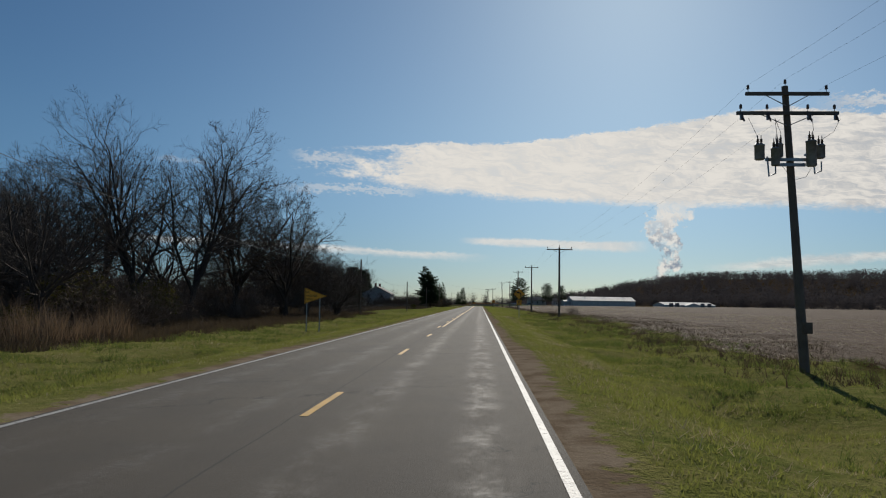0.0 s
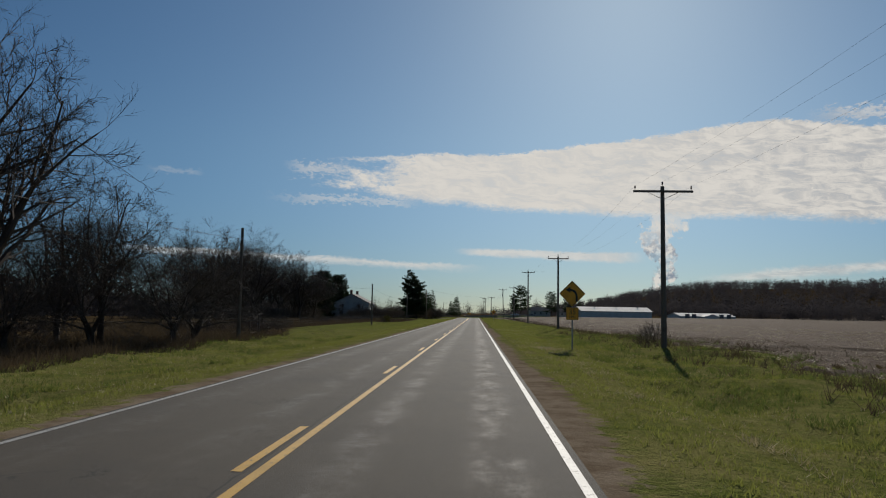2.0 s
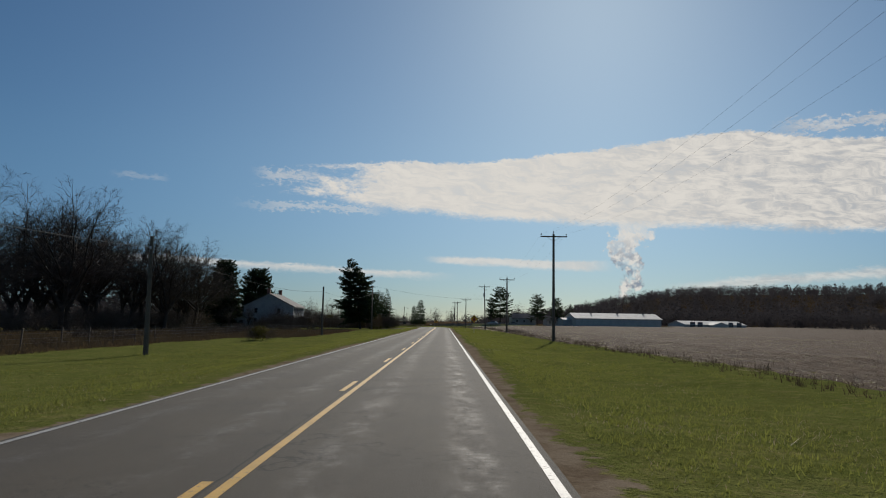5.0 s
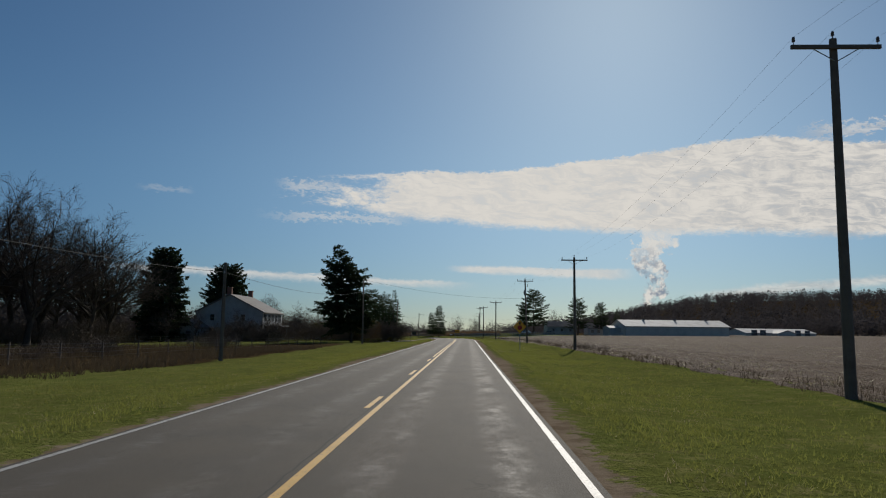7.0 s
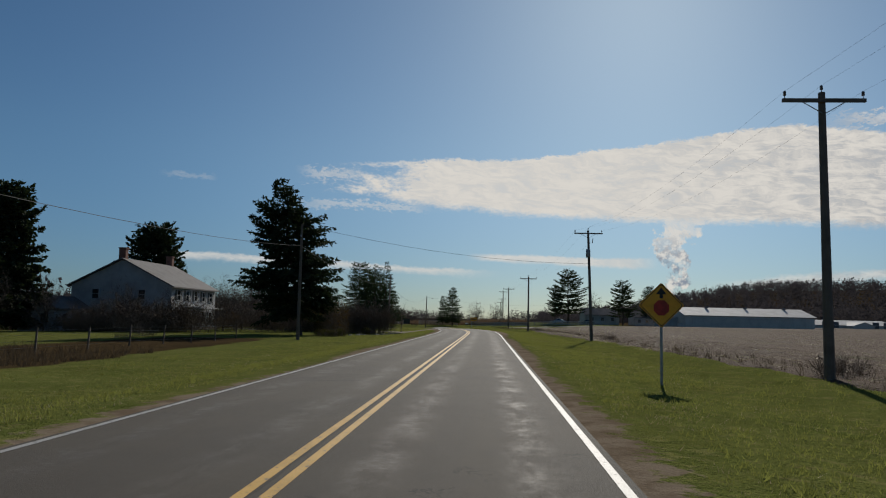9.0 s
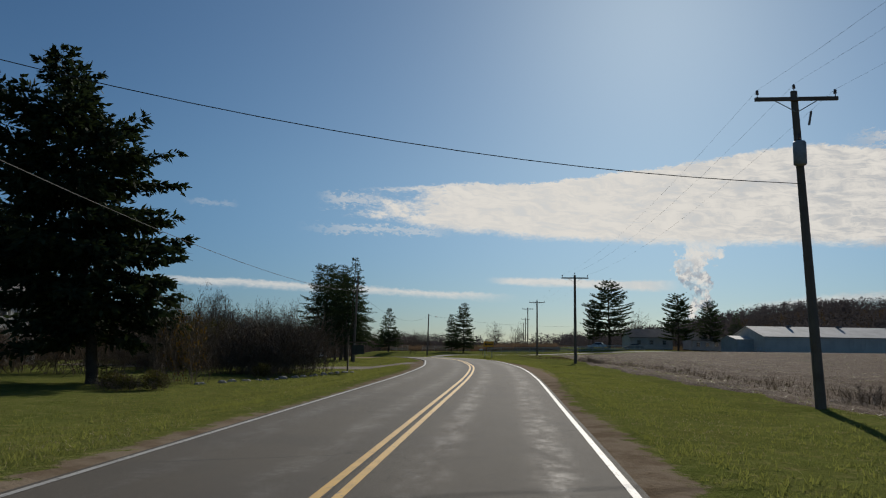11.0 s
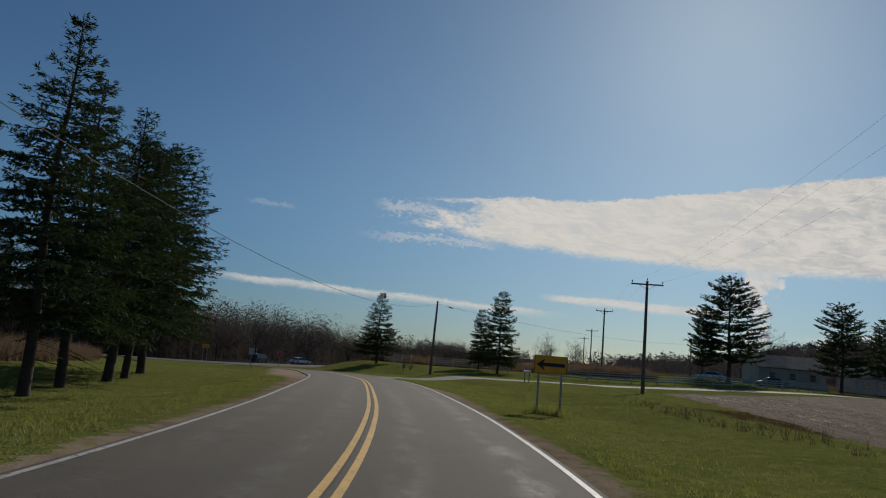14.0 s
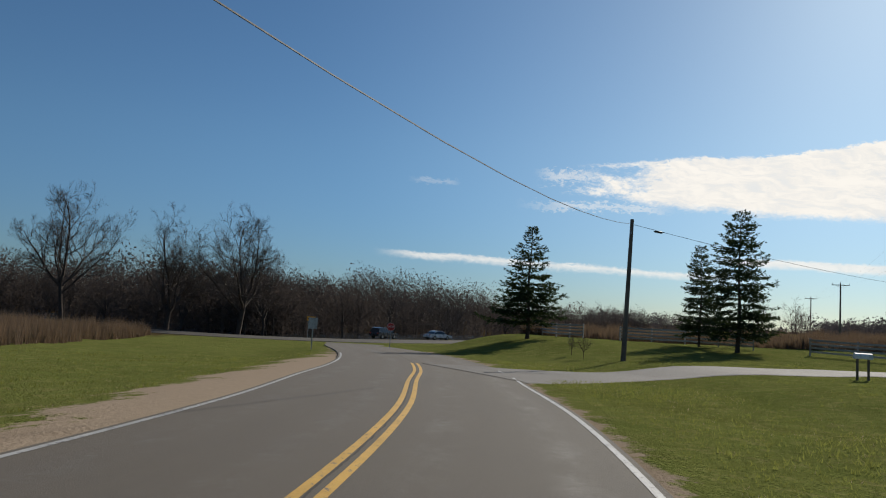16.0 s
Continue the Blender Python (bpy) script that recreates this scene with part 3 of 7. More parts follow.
# ---- plan of the road ----
def smooth_line(points, step=1.0):
    """A Catmull-Rom line through points, one point about every step metres."""
    p = [np.array(q, float) for q in points]
    p = [2 * p[0] - p[1], *p, 2 * p[-1] - p[-2]]
    out = []
    for i in range(1, len(p) - 2):
        a, b, c, d = p[i - 1 : i + 3]
        n = max(2, int(np.linalg.norm(c - b) / step))
        for k in range(n):
            t = k / n
            out.append(0.5 * (2 * b + (c - a) * t + (2 * a - 5 * b + 4 * c - d) * t * t + (3 * b - a - 3 * c + d) * t**3))
    out.append(p[-2])
    return np.array(out)


def normals(line):
    d = np.gradient(line, axis=0)
    d /= np.linalg.norm(d, axis=1)[:, None]
    return np.stack([d[:, 1], -d[:, 0]], 1)  # to the right


def smoothstep(a, b, x):
    t = np.clip((x - a) / (b - a), 0, 1)
    return t * t * (3 - 2 * t)


MAIN = smooth_line([(0, -60), (0, -30), (0, 0), (0, 50), (0, 100), (0, 150), (0, 200), (0, 250), (0, 285), (-0.05, 305), (-0.5, 319), (-1.3, 328), (-2.65, 339),
                    (-4.9, 350), (-7.8, 361.3), (-11.0, 372.8), (-13.7, 381), (-16.7, 388.2), (-19.1, 394), (-22.6, 401), (-28.5, 411), (-37, 424), (-45, 437), (-52, 449)])
MAIN_S = np.r_[0, np.cumsum(np.linalg.norm(np.diff(MAIN, axis=0), axis=1))] - 60.0
MAIN_N = normals(MAIN)
CROSS = smooth_line([(-260, 470), (-190, 452), (-130, 446), (-90, 440), (-69, 443), (-57, 453.5), (-51.5, 467), (-46.5, 482), (-41, 499), (-33, 522), (-18, 565), (10, 640)], 2.0)
SIDE = smooth_line([(-17.6, 395.2), (-14.2, 398.4), (-10.9, 401.6), (-7.3, 404.9), (-3.5, 409.2), (0.6, 413.3), (8, 418.2), (18, 422.3), (30, 426), (45, 429.5), (62, 428.5), (95, 430)], 1.0)


def road_z(s):
    u = np.clip(s - 325, 0, 132)
    return -u * u / 5100


def near_line(x, y, line):
    """Index of the nearest point of a line and the distance, for arrays of x and y."""
    best = np.full(x.shape, 1e9)
    idx = np.zeros(x.shape, int)
    for i in range(0, len(line), 2):
        d = (x - line[i, 0]) ** 2 + (y - line[i, 1]) ** 2
        m = d < best
        best[m], idx[m] = d[m], i
    return idx, np.sqrt(best)


def offsets(x, y):
    """Distance to the right of the main road's middle and place along it."""
    i, _ = near_line(x, y, MAIN)
    dx, dy = x - MAIN[i, 0], y - MAIN[i, 1]
    d = dx * MAIN_N[i, 0] + dy * MAIN_N[i, 1]
    along = -dx * MAIN_N[i, 1] + dy * MAIN_N[i, 0]
    far = np.hypot(dx, dy)
    d = np.where(np.abs(d) < far * 0.98, np.sign(d + 1e-9) * far, d)
    return d, MAIN_S[i] + along


LATTICE = np.random.RandomState(99).uniform(-1.3, 1.3, (128, 128))


def wave(x, y, k, seed):
    """Smooth, aperiodic unevenness between about -1 and 1; k sets how fine it is."""
    u, v = x * k * 0.42 + seed * 17.3, y * k * 0.42 + seed * 29.1
    i, j = np.floor(u).astype(int), np.floor(v).astype(int)
    fu, fv = u - i, v - j
    fu, fv = fu * fu * (3 - 2 * fu), fv * fv * (3 - 2 * fv)
    i0, i1, j0, j1 = i % 128, (i + 1) % 128, j % 128, (j + 1) % 128
    top = LATTICE[i0, j0] * (1 - fu) + LATTICE[i1, j0] * fu
    return top * (1 - fv) + (LATTICE[i0, j1] * (1 - fu) + LATTICE[i1, j1] * fu) * fv


def ground_z(x, y):
    x, y = np.asarray(x, float), np.asarray(y, float)
    d, s = offsets(x, y)
    zr = road_z(np.minimum(s, 460))
    right, left = d > 0, d < 0
    ad = np.abs(d)
    # the road's fall is felt less on its right, where the land lies higher
    flat = smoothstep(365, 385, s) * smoothstep(426, 408, s)
    fall = np.where(right, 1 - (0.78 - 0.36 * flat) * smoothstep(3, 16, d) - 0.22 * smoothstep(32, 60, d), 1.0)
    z = zr * fall
    # verges: shoulder, slope, ditch, then level land
    deep_r = 0.62 - 0.42 * smoothstep(45, 82, y) - 0.13 * smoothstep(350, 385, y)
    deep_l = 0.55 - 0.12 * smoothstep(60, 110, y)
    deep = np.where(right, deep_r, deep_l)
    z -= deep * smoothstep(4.3, 8.5, ad) + 0.05 * smoothstep(3.4, 4.5, ad)
    z += np.where(right, 0.15 * smoothstep(9, 13, d), 0.0)
    z += np.where(right, 0.75 * smoothstep(26, 66, d) * smoothstep(270, 430, y), 0.0)
    z += np.where(left & (ad > 8), 0.18 * smoothstep(8.5, 14, ad) * smoothstep(45, 30, y), 0.0)
    z -= np.where(left, 1.2 * smoothstep(30, 80, ad) * smoothstep(150, 380, y), 0.0)
    # small unevenness
    rough = smoothstep(4.5, 9, ad) * smoothstep(48, 22, ad)
    z += rough * (0.05 * wave(x, y, 0.55, 1.3) + 0.03 * wave(x, y, 0.95, 4.1))
    lumps = smoothstep(6.2, 8, ad) * smoothstep(20, 15, ad) * smoothstep(125, 100, y)
    z += lumps * (0.12 * wave(x, y, 0.9, 2.2) + 0.09 * wave(x, y, 1.9, 0.7))
    # river bed beyond the crossing road
    i, dc = near_line(x, y, CROSS)
    beyond = (x - CROSS[i, 0]) * normals(CROSS)[i, 0] + (y - CROSS[i, 1]) * normals(CROSS)[i, 1]
    z = np.where((dc < 34) & (s > 380), -3.42 + (z + 3.42) * smoothstep(3.5, 34, dc), z)
    low = smoothstep(4, 15, -beyond) * smoothstep(380, 410, y) * smoothstep(110, 60, -beyond)
    z = np.where(beyond < 0, z + (-5.0 - z) * low, z)
    # distant wooded rises
    az = np.degrees(np.arctan2(x, y - 380))
    far = np.hypot(x, y - 380)
    z += 39 * smoothstep(6, 26, az) * smoothstep(330, 760, far) * smoothstep(150, 110, az)
    z += 7 * smoothstep(-12, -45, az) * smoothstep(200, 420, far) * smoothstep(-125, -95, az)
    i2, ds = near_line(x, y, SIDE)
    return z


def build_ground():
    def axis(near, mid, far):
        return np.unique(np.r_[near, mid, far])

    xs = axis(np.arange(-16, 16.01, 0.5), np.r_[np.arange(-60, -16, 2.0), np.arange(18, 60, 2.0)], np.r_[-4600, -3000, -1800, -1200, -850, np.arange(-600, -60, 20), np.arange(64, 900, 22), 1000, 1200, 1600, 2200, 3200, 4600])
    ys = axis(np.arange(-12, 440, 1.0), np.arange(440, 520, 3.0), np.r_[-4000, -2000, -800, -300, -120, -60, -30, np.arange(520, 1400, 22), 1500, 1700, 2200, 3000, 4600])
    gx, gy = np.meshgrid(xs, ys)
    gz = ground_z(gx.ravel(), gy.ravel()).reshape(gx.shape)
    d, s = offsets(gx.ravel(), gy.ravel())
    _, dc = near_line(gx.ravel(), gy.ravel(), CROSS)
    _, dsd = near_line(gx.ravel(), gy.ravel(), SIDE)
    gz = gz.ravel()
    # beneath the roads the sheet lies a little lower
    gz -= 0.10 * smoothstep(3.8, 3.3, np.abs(d)) * (s < 452) + 0.05 * smoothstep(4.6, 3.6, dc) + 0.03 * smoothstep(3.2, 2.4, dsd)
    verts = np.stack([gx.ravel(), gy.ravel(), gz], 1)
    nx = len(xs)
    faces = []
    for j in range(len(ys) - 1):
        b = j * nx
        faces += [(b + i, b + i + 1, b + nx + i + 1, b + nx + i) for i in range(nx - 1)]
    me = bpy.data.meshes.new("ground")
    me.from_pydata(verts.tolist(), [], faces)
    me.materials.append(M_GROUND)
    me.polygons.foreach_set("use_smooth", [True] * len(me.polygons))
    x, y = verts[:, 0], verts[:, 1]
    # where the growth is rough and dry instead of mown
    lim_l = 15.0 + 5.5 * smoothstep(110, 145, y) - 6.0 * smoothstep(200, 222, y) + 1.5 * smoothstep(240, 280, y)
    lawn = ((x < -9) & (x > -60) & (y > 285) & (y < 345)) * 0.8 + ((x < -24) & (x > -95) & (y > 256) & (y <= 285)) * 0.75 + ((x < -12) & (y > 345)) * 0.0
    rough = np.where(d < 0, smoothstep(lim_l - 1.5, lim_l + 1.5, -d) - lawn, smoothstep(14, 18, d) * (y < 372) + smoothstep(60, 120, d) * (y >= 372))
    rough = np.where((d < 0) & (y > 345), smoothstep(21, 27, -d), rough)
    rough = np.where((d > 0) & (y < 110) & (d > 7), np.maximum(rough, 0.27), rough)
    rough = np.maximum(rough, smoothstep(60, 110, np.abs(d)))
    ic, _ = near_line(x, y, CROSS)
    past = (x - CROSS[ic, 0]) * normals(CROSS)[ic, 0] + (y - CROSS[ic, 1]) * normals(CROSS)[ic, 1]
    rough = np.where((past < -4.5) & (y > 380), 1.0, rough)
    dirt = np.where(d < 0, smoothstep(366, 384, s) * smoothstep(420, 404, s), smoothstep(300, 312, s) * smoothstep(334, 322, s) * 0.5 + 0.6 * smoothstep(350, 375, s))
    edge = 3.86 + np.where(d < 0, 2.1 * smoothstep(368, 386, s) * smoothstep(412, 398, s), -0.3 * smoothstep(368, 380, s))
    edge = edge + 1.4 * smoothstep(318, 326, s) * smoothstep(336, 330, s) * (d < 0) + 0.6 * smoothstep(300, 312, s) * smoothstep(332, 320, s) * (d > 0)
    edge = edge + 0.25 * np.sin(s * 0.21) * np.cos(s * 0.083 + 1) + 0.15 * (d > 0)
    gravel = smoothstep(edge + 0.9, edge - 0.55, np.abs(d)) * (s < 425)
    for name, val in (("rough", rough), ("gravel", gravel), ("dirt", dirt)):
        at = me.attributes.new(name, "FLOAT", "POINT")
        at.data.foreach_set("value", np.clip(val, 0, 1).astype(np.float32))
    ob = new("ground", me)
    return tagged(ob, "green mown verges, rough dry growth and wooded rises", "ground", kind="structure")


def ribbon(name, line, offs, lift, mat, label, category, zfun=None, s_range=None, parent=None, thick=0.0, kind="structure", flare=0.0):
    """A strip that follows a line, with cross-offsets given from left to right."""
    nrm = normals(line)
    s = np.r_[0, np.cumsum(np.linalg.norm(np.diff(line, axis=0), axis=1))]
    keep = np.arange(len(line)) if s_range is None else np.nonzero((s >= s_range[0]) & (s <= s_range[1]))[0]
    verts, uvs = [], []
    offs = list(offs)
    for i in keep:
        for o in offs:
            x, y = line[i] + nrm[i] * o * (1 + flare * math.exp(-((s[i] / 4.5) ** 2)))
            verts.append((x, y, 0.0))
            uvs.append((o, s[i]))
    v = np.array(verts)
    v[:, 2] = (zfun(v[:, 0], v[:, 1], np.repeat(s[keep], len(offs))) if zfun else ground_z(v[:, 0], v[:, 1])) + lift
    if thick:
        v = v.reshape(-1, len(offs), 3)
        v[:, 0, 2] -= thick
        v[:, -1, 2] -= thick
        v = v.reshape(-1, 3)
    k = len(offs)
    faces = [(a * k + b, a * k + b + 1, (a + 1) * k + b + 1, (a + 1) * k + b) for a in range(len(keep) - 1) for b in range(k - 1)]
    me = bpy.data.meshes.new(name)
    me.from_pydata(v.tolist(), [], faces)
    me.materials.append(mat)
    lay = me.uv_layers.new(name="UVMap")
    idx = np.zeros(len(me.loops), int)
    me.loops.foreach_get("vertex_index", idx)
    lay.data.foreach_set("uv", np.array(uvs)[idx].astype(np.float32).ravel())
    ob = new(name, me)
    ob.parent = parent
    if parent is None:
        tagged(ob, label, category, kind=kind)
    elif label:
        tagged(ob, label)
    return ob


def zmain(x, y, s):
    return road_z(s - 60.0)


def zcross(x, y, s):
    return np.full(np.shape(x), -3.42)


def zside(x, y, s):
    return np.maximum(ground_z(x, y), -9)


ground = build_ground()
road = ribbon("road", MAIN, (-3.62, -3.55, -3.4, -1.75, 0, 1.75, 3.4, 3.55, 3.62), 0.0, M_ROAD, "worn two-lane asphalt road with cracked, polished wheel tracks", "road", zmain, thick=0.12)
crossing = ribbon("crossing_road", CROSS, (-3.9, -3.8, 0, 3.8, 3.9), 0.02, M_ROAD, "grey asphalt road across the end", "road", zcross, thick=0.1)
side_road = ribbon("side_road", SIDE, (-2.3, -2.2, -1.1, 0, 1.1, 2.2, 2.3), 0.016, M_SIDE, "narrow grey chip-sealed side road", "road", zside, thick=0.03, flare=1.2)

# painted lines: wear shows in the paint, each stripe lies on the asphalt
ribbon("edge_line", MAIN, (-3.455, -3.355), 0.006, M_WHITE_PAINT, "white edge line", "", zmain, (0, 472), road)
ribbon("edge_line", MAIN, (3.35, 3.455), 0.006, M_WHITE_PAINT, "white edge line", "", zmain, (0, 459), road)
SOLID_FROM = 60 + 46.0
ribbon("centre_line", MAIN, (0.06, 0.18), 0.006, M_YELLOW_PAINT, "solid yellow centre line", "", zmain, (SOLID_FROM, 463), road)
DOUBLE_FROM = 60 + 222.0
ribbon("centre_line", MAIN, (-0.18, -0.06), 0.006, M_YELLOW_PAINT, "solid yellow centre line", "", zmain, (DOUBLE_FROM, 463), road)
FINE = smooth_line([tuple(p) for p in MAIN[::8]], 0.25)
for k in range(-4, 18):
    far_end = 60 + 11.75 + 12.19 * k
    if far_end < DOUBLE_FROM:
        ribbon("dash", FINE, (-0.18, -0.06) if far_end > SOLID_FROM else (0.03, 0.15), 0.006, M_YELLOW_PAINT, "", "", zmain, (far_end - 3.05, far_end), road)


def build_field():
    """The ploughed field beyond the right verge, furrowed along the rows."""
    xs = np.r_[np.arange(0, 14, 0.38), np.arange(14, 60, 2.0), np.arange(60, 420, 12.0)]
    ys = np.r_[np.arange(-60, 360, 1.6), np.linspace(360, 640, 40)]
    gx, gy = np.meshgrid(xs, ys)
    edge = 14.6 - 1.6 * smoothstep(150, 200, gy) - 0.6 * smoothstep(225, 250, gy) - 3.4 * smoothstep(270, 342, gy)
    edge = edge + 0.35 * np.sin(gy * 0.9) * np.cos(gy * 0.37) + smoothstep(130, 90, gy) * (0.9 * np.sin(gy * 0.31) + 0.6 * np.sin(gy * 0.77 + 1) + 0.6)
    edge = np.maximum(edge, 9.3)
    shift = np.where(gx < 60, edge * (1 - gx / 60.0), 0.0)
    x = gx + shift
    # the far side keeps clear of the side road and the barn yard
    top = np.interp(x, [9, 20, 30, 45, 60, 105, 150], [403, 411, 417.5, 422, 421, 421, 640])
    gy = np.where(gy > 360, 360 + (gy - 360) * (top - 360) / (ys[-1] - 360), gy)
    z = ground_z(x.ravel(), gy.ravel()).reshape(x.shape)
    rs = np.random.RandomState(3)
    z = z + 0.045 + 0.10 * smoothstep(16, 60, x) + 0.05 * np.sin(x * 8.3) * (gx < 14) + rs.uniform(-0.035, 0.035, x.shape) * (gx < 40)
    z = np.where(gx == 0, z - 0.12, z)
    nx = len(xs)
    faces = []
    for j in range(len(ys) - 1):
        for i in range(nx - 1):
            faces.append((j * nx + i, j * nx + i + 1, (j + 1) * nx + i + 1, (j + 1) * nx + i))
    me = bpy.data.meshes.new("ploughed_field")
    me.from_pydata(np.stack([x.ravel(), gy.ravel(), z.ravel()], 1).tolist(), [], faces)
    me.materials.append(M_FIELD)
    return tagged(new("ploughed_field", me), "brown ploughed field with pale stubble", "field", kind="structure")


build_field()


# ---- trees ----
def gz1(x, y):
    return float(ground_z(np.array([x]), np.array([y]))[0])


def unit(v):
    return v / (np.linalg.norm(v) + 1e-9)


def norm_rows(v):
    return v / (np.linalg.norm(v, axis=-1, keepdims=True) + 1e-9)


class Twigs:
    """Collects many tubes and slips of one mesh, a whole order of branches at a time."""

    def __init__(self):
        self.v, self.f, self.n = [], [], 0

    def add(self, verts, faces):
        self.v.append(verts.reshape(-1, 3))
        self.f += (faces.reshape(-1, faces.shape[-1]) + self.n).tolist()
        self.n += len(self.v[-1])

    def tubes(self, pts, rad, sides):
        """pts: branches x points x 3, rad: branches x points."""
        m, k = pts.shape[:2]
        d = norm_rows(np.gradient(pts, axis=1))
        a = norm_rows(np.cross(d, np.array([0.31, 0.87, 0.38])))
        b = np.cross(d, a)
        t = np.arange(sides) * 2 * math.pi / sides
        ring = a[:, :, None, :] * np.cos(t)[None, None, :, None] + b[:, :, None, :] * np.sin(t)[None, None, :, None]
        v = pts[:, :, None, :] + ring * rad[:, :, None, None]
        i = np.arange(m)[:, None, None] * k * sides + np.arange(k - 1)[None, :, None] * sides
        j = np.arange(sides)[None, None, :]
        jn = (j + 1) % sides
        self.add(v, np.stack([i + j, i + jn, i + sides + jn, i + sides + j], -1))

    def slips(self, p, d, length, width, rng, split=0.45):
        """Narrow pointed leaves or twigs: p, d: n x 3, length and width: n."""
        e = norm_rows(np.cross(d, rng.normal(0, 1, d.shape))) * width[:, None]
        tip = p + d * length[:, None]
        if split:
            m = p + d * (length * split)[:, None]
            self.add(np.stack([p, m + e, tip, m - e], 1), np.arange(len(p) * 4).reshape(-1, 4))
        else:
            self.add(np.stack([p - e, p + e, tip], 1), np.arange(len(p) * 3).reshape(-1, 3))

    def mesh(self, name, mat, smooth=False, scale=1.0):
        me = bpy.data.meshes.new(name)
        me.from_pydata((np.concatenate(self.v) * scale).tolist(), [], self.f)
        me.materials.append(mat)
        if smooth:
            me.polygons.foreach_set("use_smooth", [True] * len(me.polygons))
        me.update()
        return me


def grow(rng, p, d, length, r, n, bend, lift, taper=0.62):
    """An order of branches: their points, directions and radii, each bending on its way."""
    pts, ds = [p], [d]
    for i in range(n):
        d = norm_rows(d + rng.normal(0, bend, d.shape) + np.array([0, 0, lift]))
        p = p + d * (length / n)[:, None]
        pts.append(p)
        ds.append(d)
    u = np.arange(n + 1) / n
    rad = np.maximum(r[:, None] * (1 - taper * u)[None, :], 0.009)
    return np.stack(pts, 1), np.stack(ds, 1), rad


def fork(rng, pts, ds, rad, length, count, u0, ang, ratio, lift=0.1, thin=(0.52, 0.78)):
    """Side branches that leave an order of branches at even steps, turned round them in a spiral."""
    m, k = rad.shape
    u = u0 + (1 - u0) * (np.arange(count)[None, :] + rng.rand(m, count)) / count
    x = np.minimum(u * (k - 1), k - 1.001)
    i = x.astype(int)
    w = (x - i)[..., None]
    row = np.arange(m)[:, None]
    p = pts[row, i] * (1 - w) + pts[row, i + 1] * w
    d = ds[row, i + 1]
    r = rad[row, i] * (1 - w[..., 0]) + rad[row, i + 1] * w[..., 0]
    a = norm_rows(np.cross(d, np.array([0.2, 0.35, 0.9])))
    b = np.cross(d, a)
    turn = rng.uniform(0, 6.28, (m, 1)) + np.arange(count)[None, :] * 2.4 + rng.normal(0, 0.4, (m, count))
    side = a * np.cos(turn)[..., None] + b * np.sin(turn)[..., None]
    an = rng.uniform(*ang, (m, count))[..., None]
    nd = norm_rows(d * np.cos(an) + side * np.sin(an) + np.array([0, 0, lift]))
    L = length[:, None] * ratio * (1.12 - 0.62 * u) * rng.uniform(0.65, 1.25, (m, count))
    return p.reshape(-1, 3), nd.reshape(-1, 3), L.ravel(), (r * rng.uniform(*thin, (m, count))).ravel()


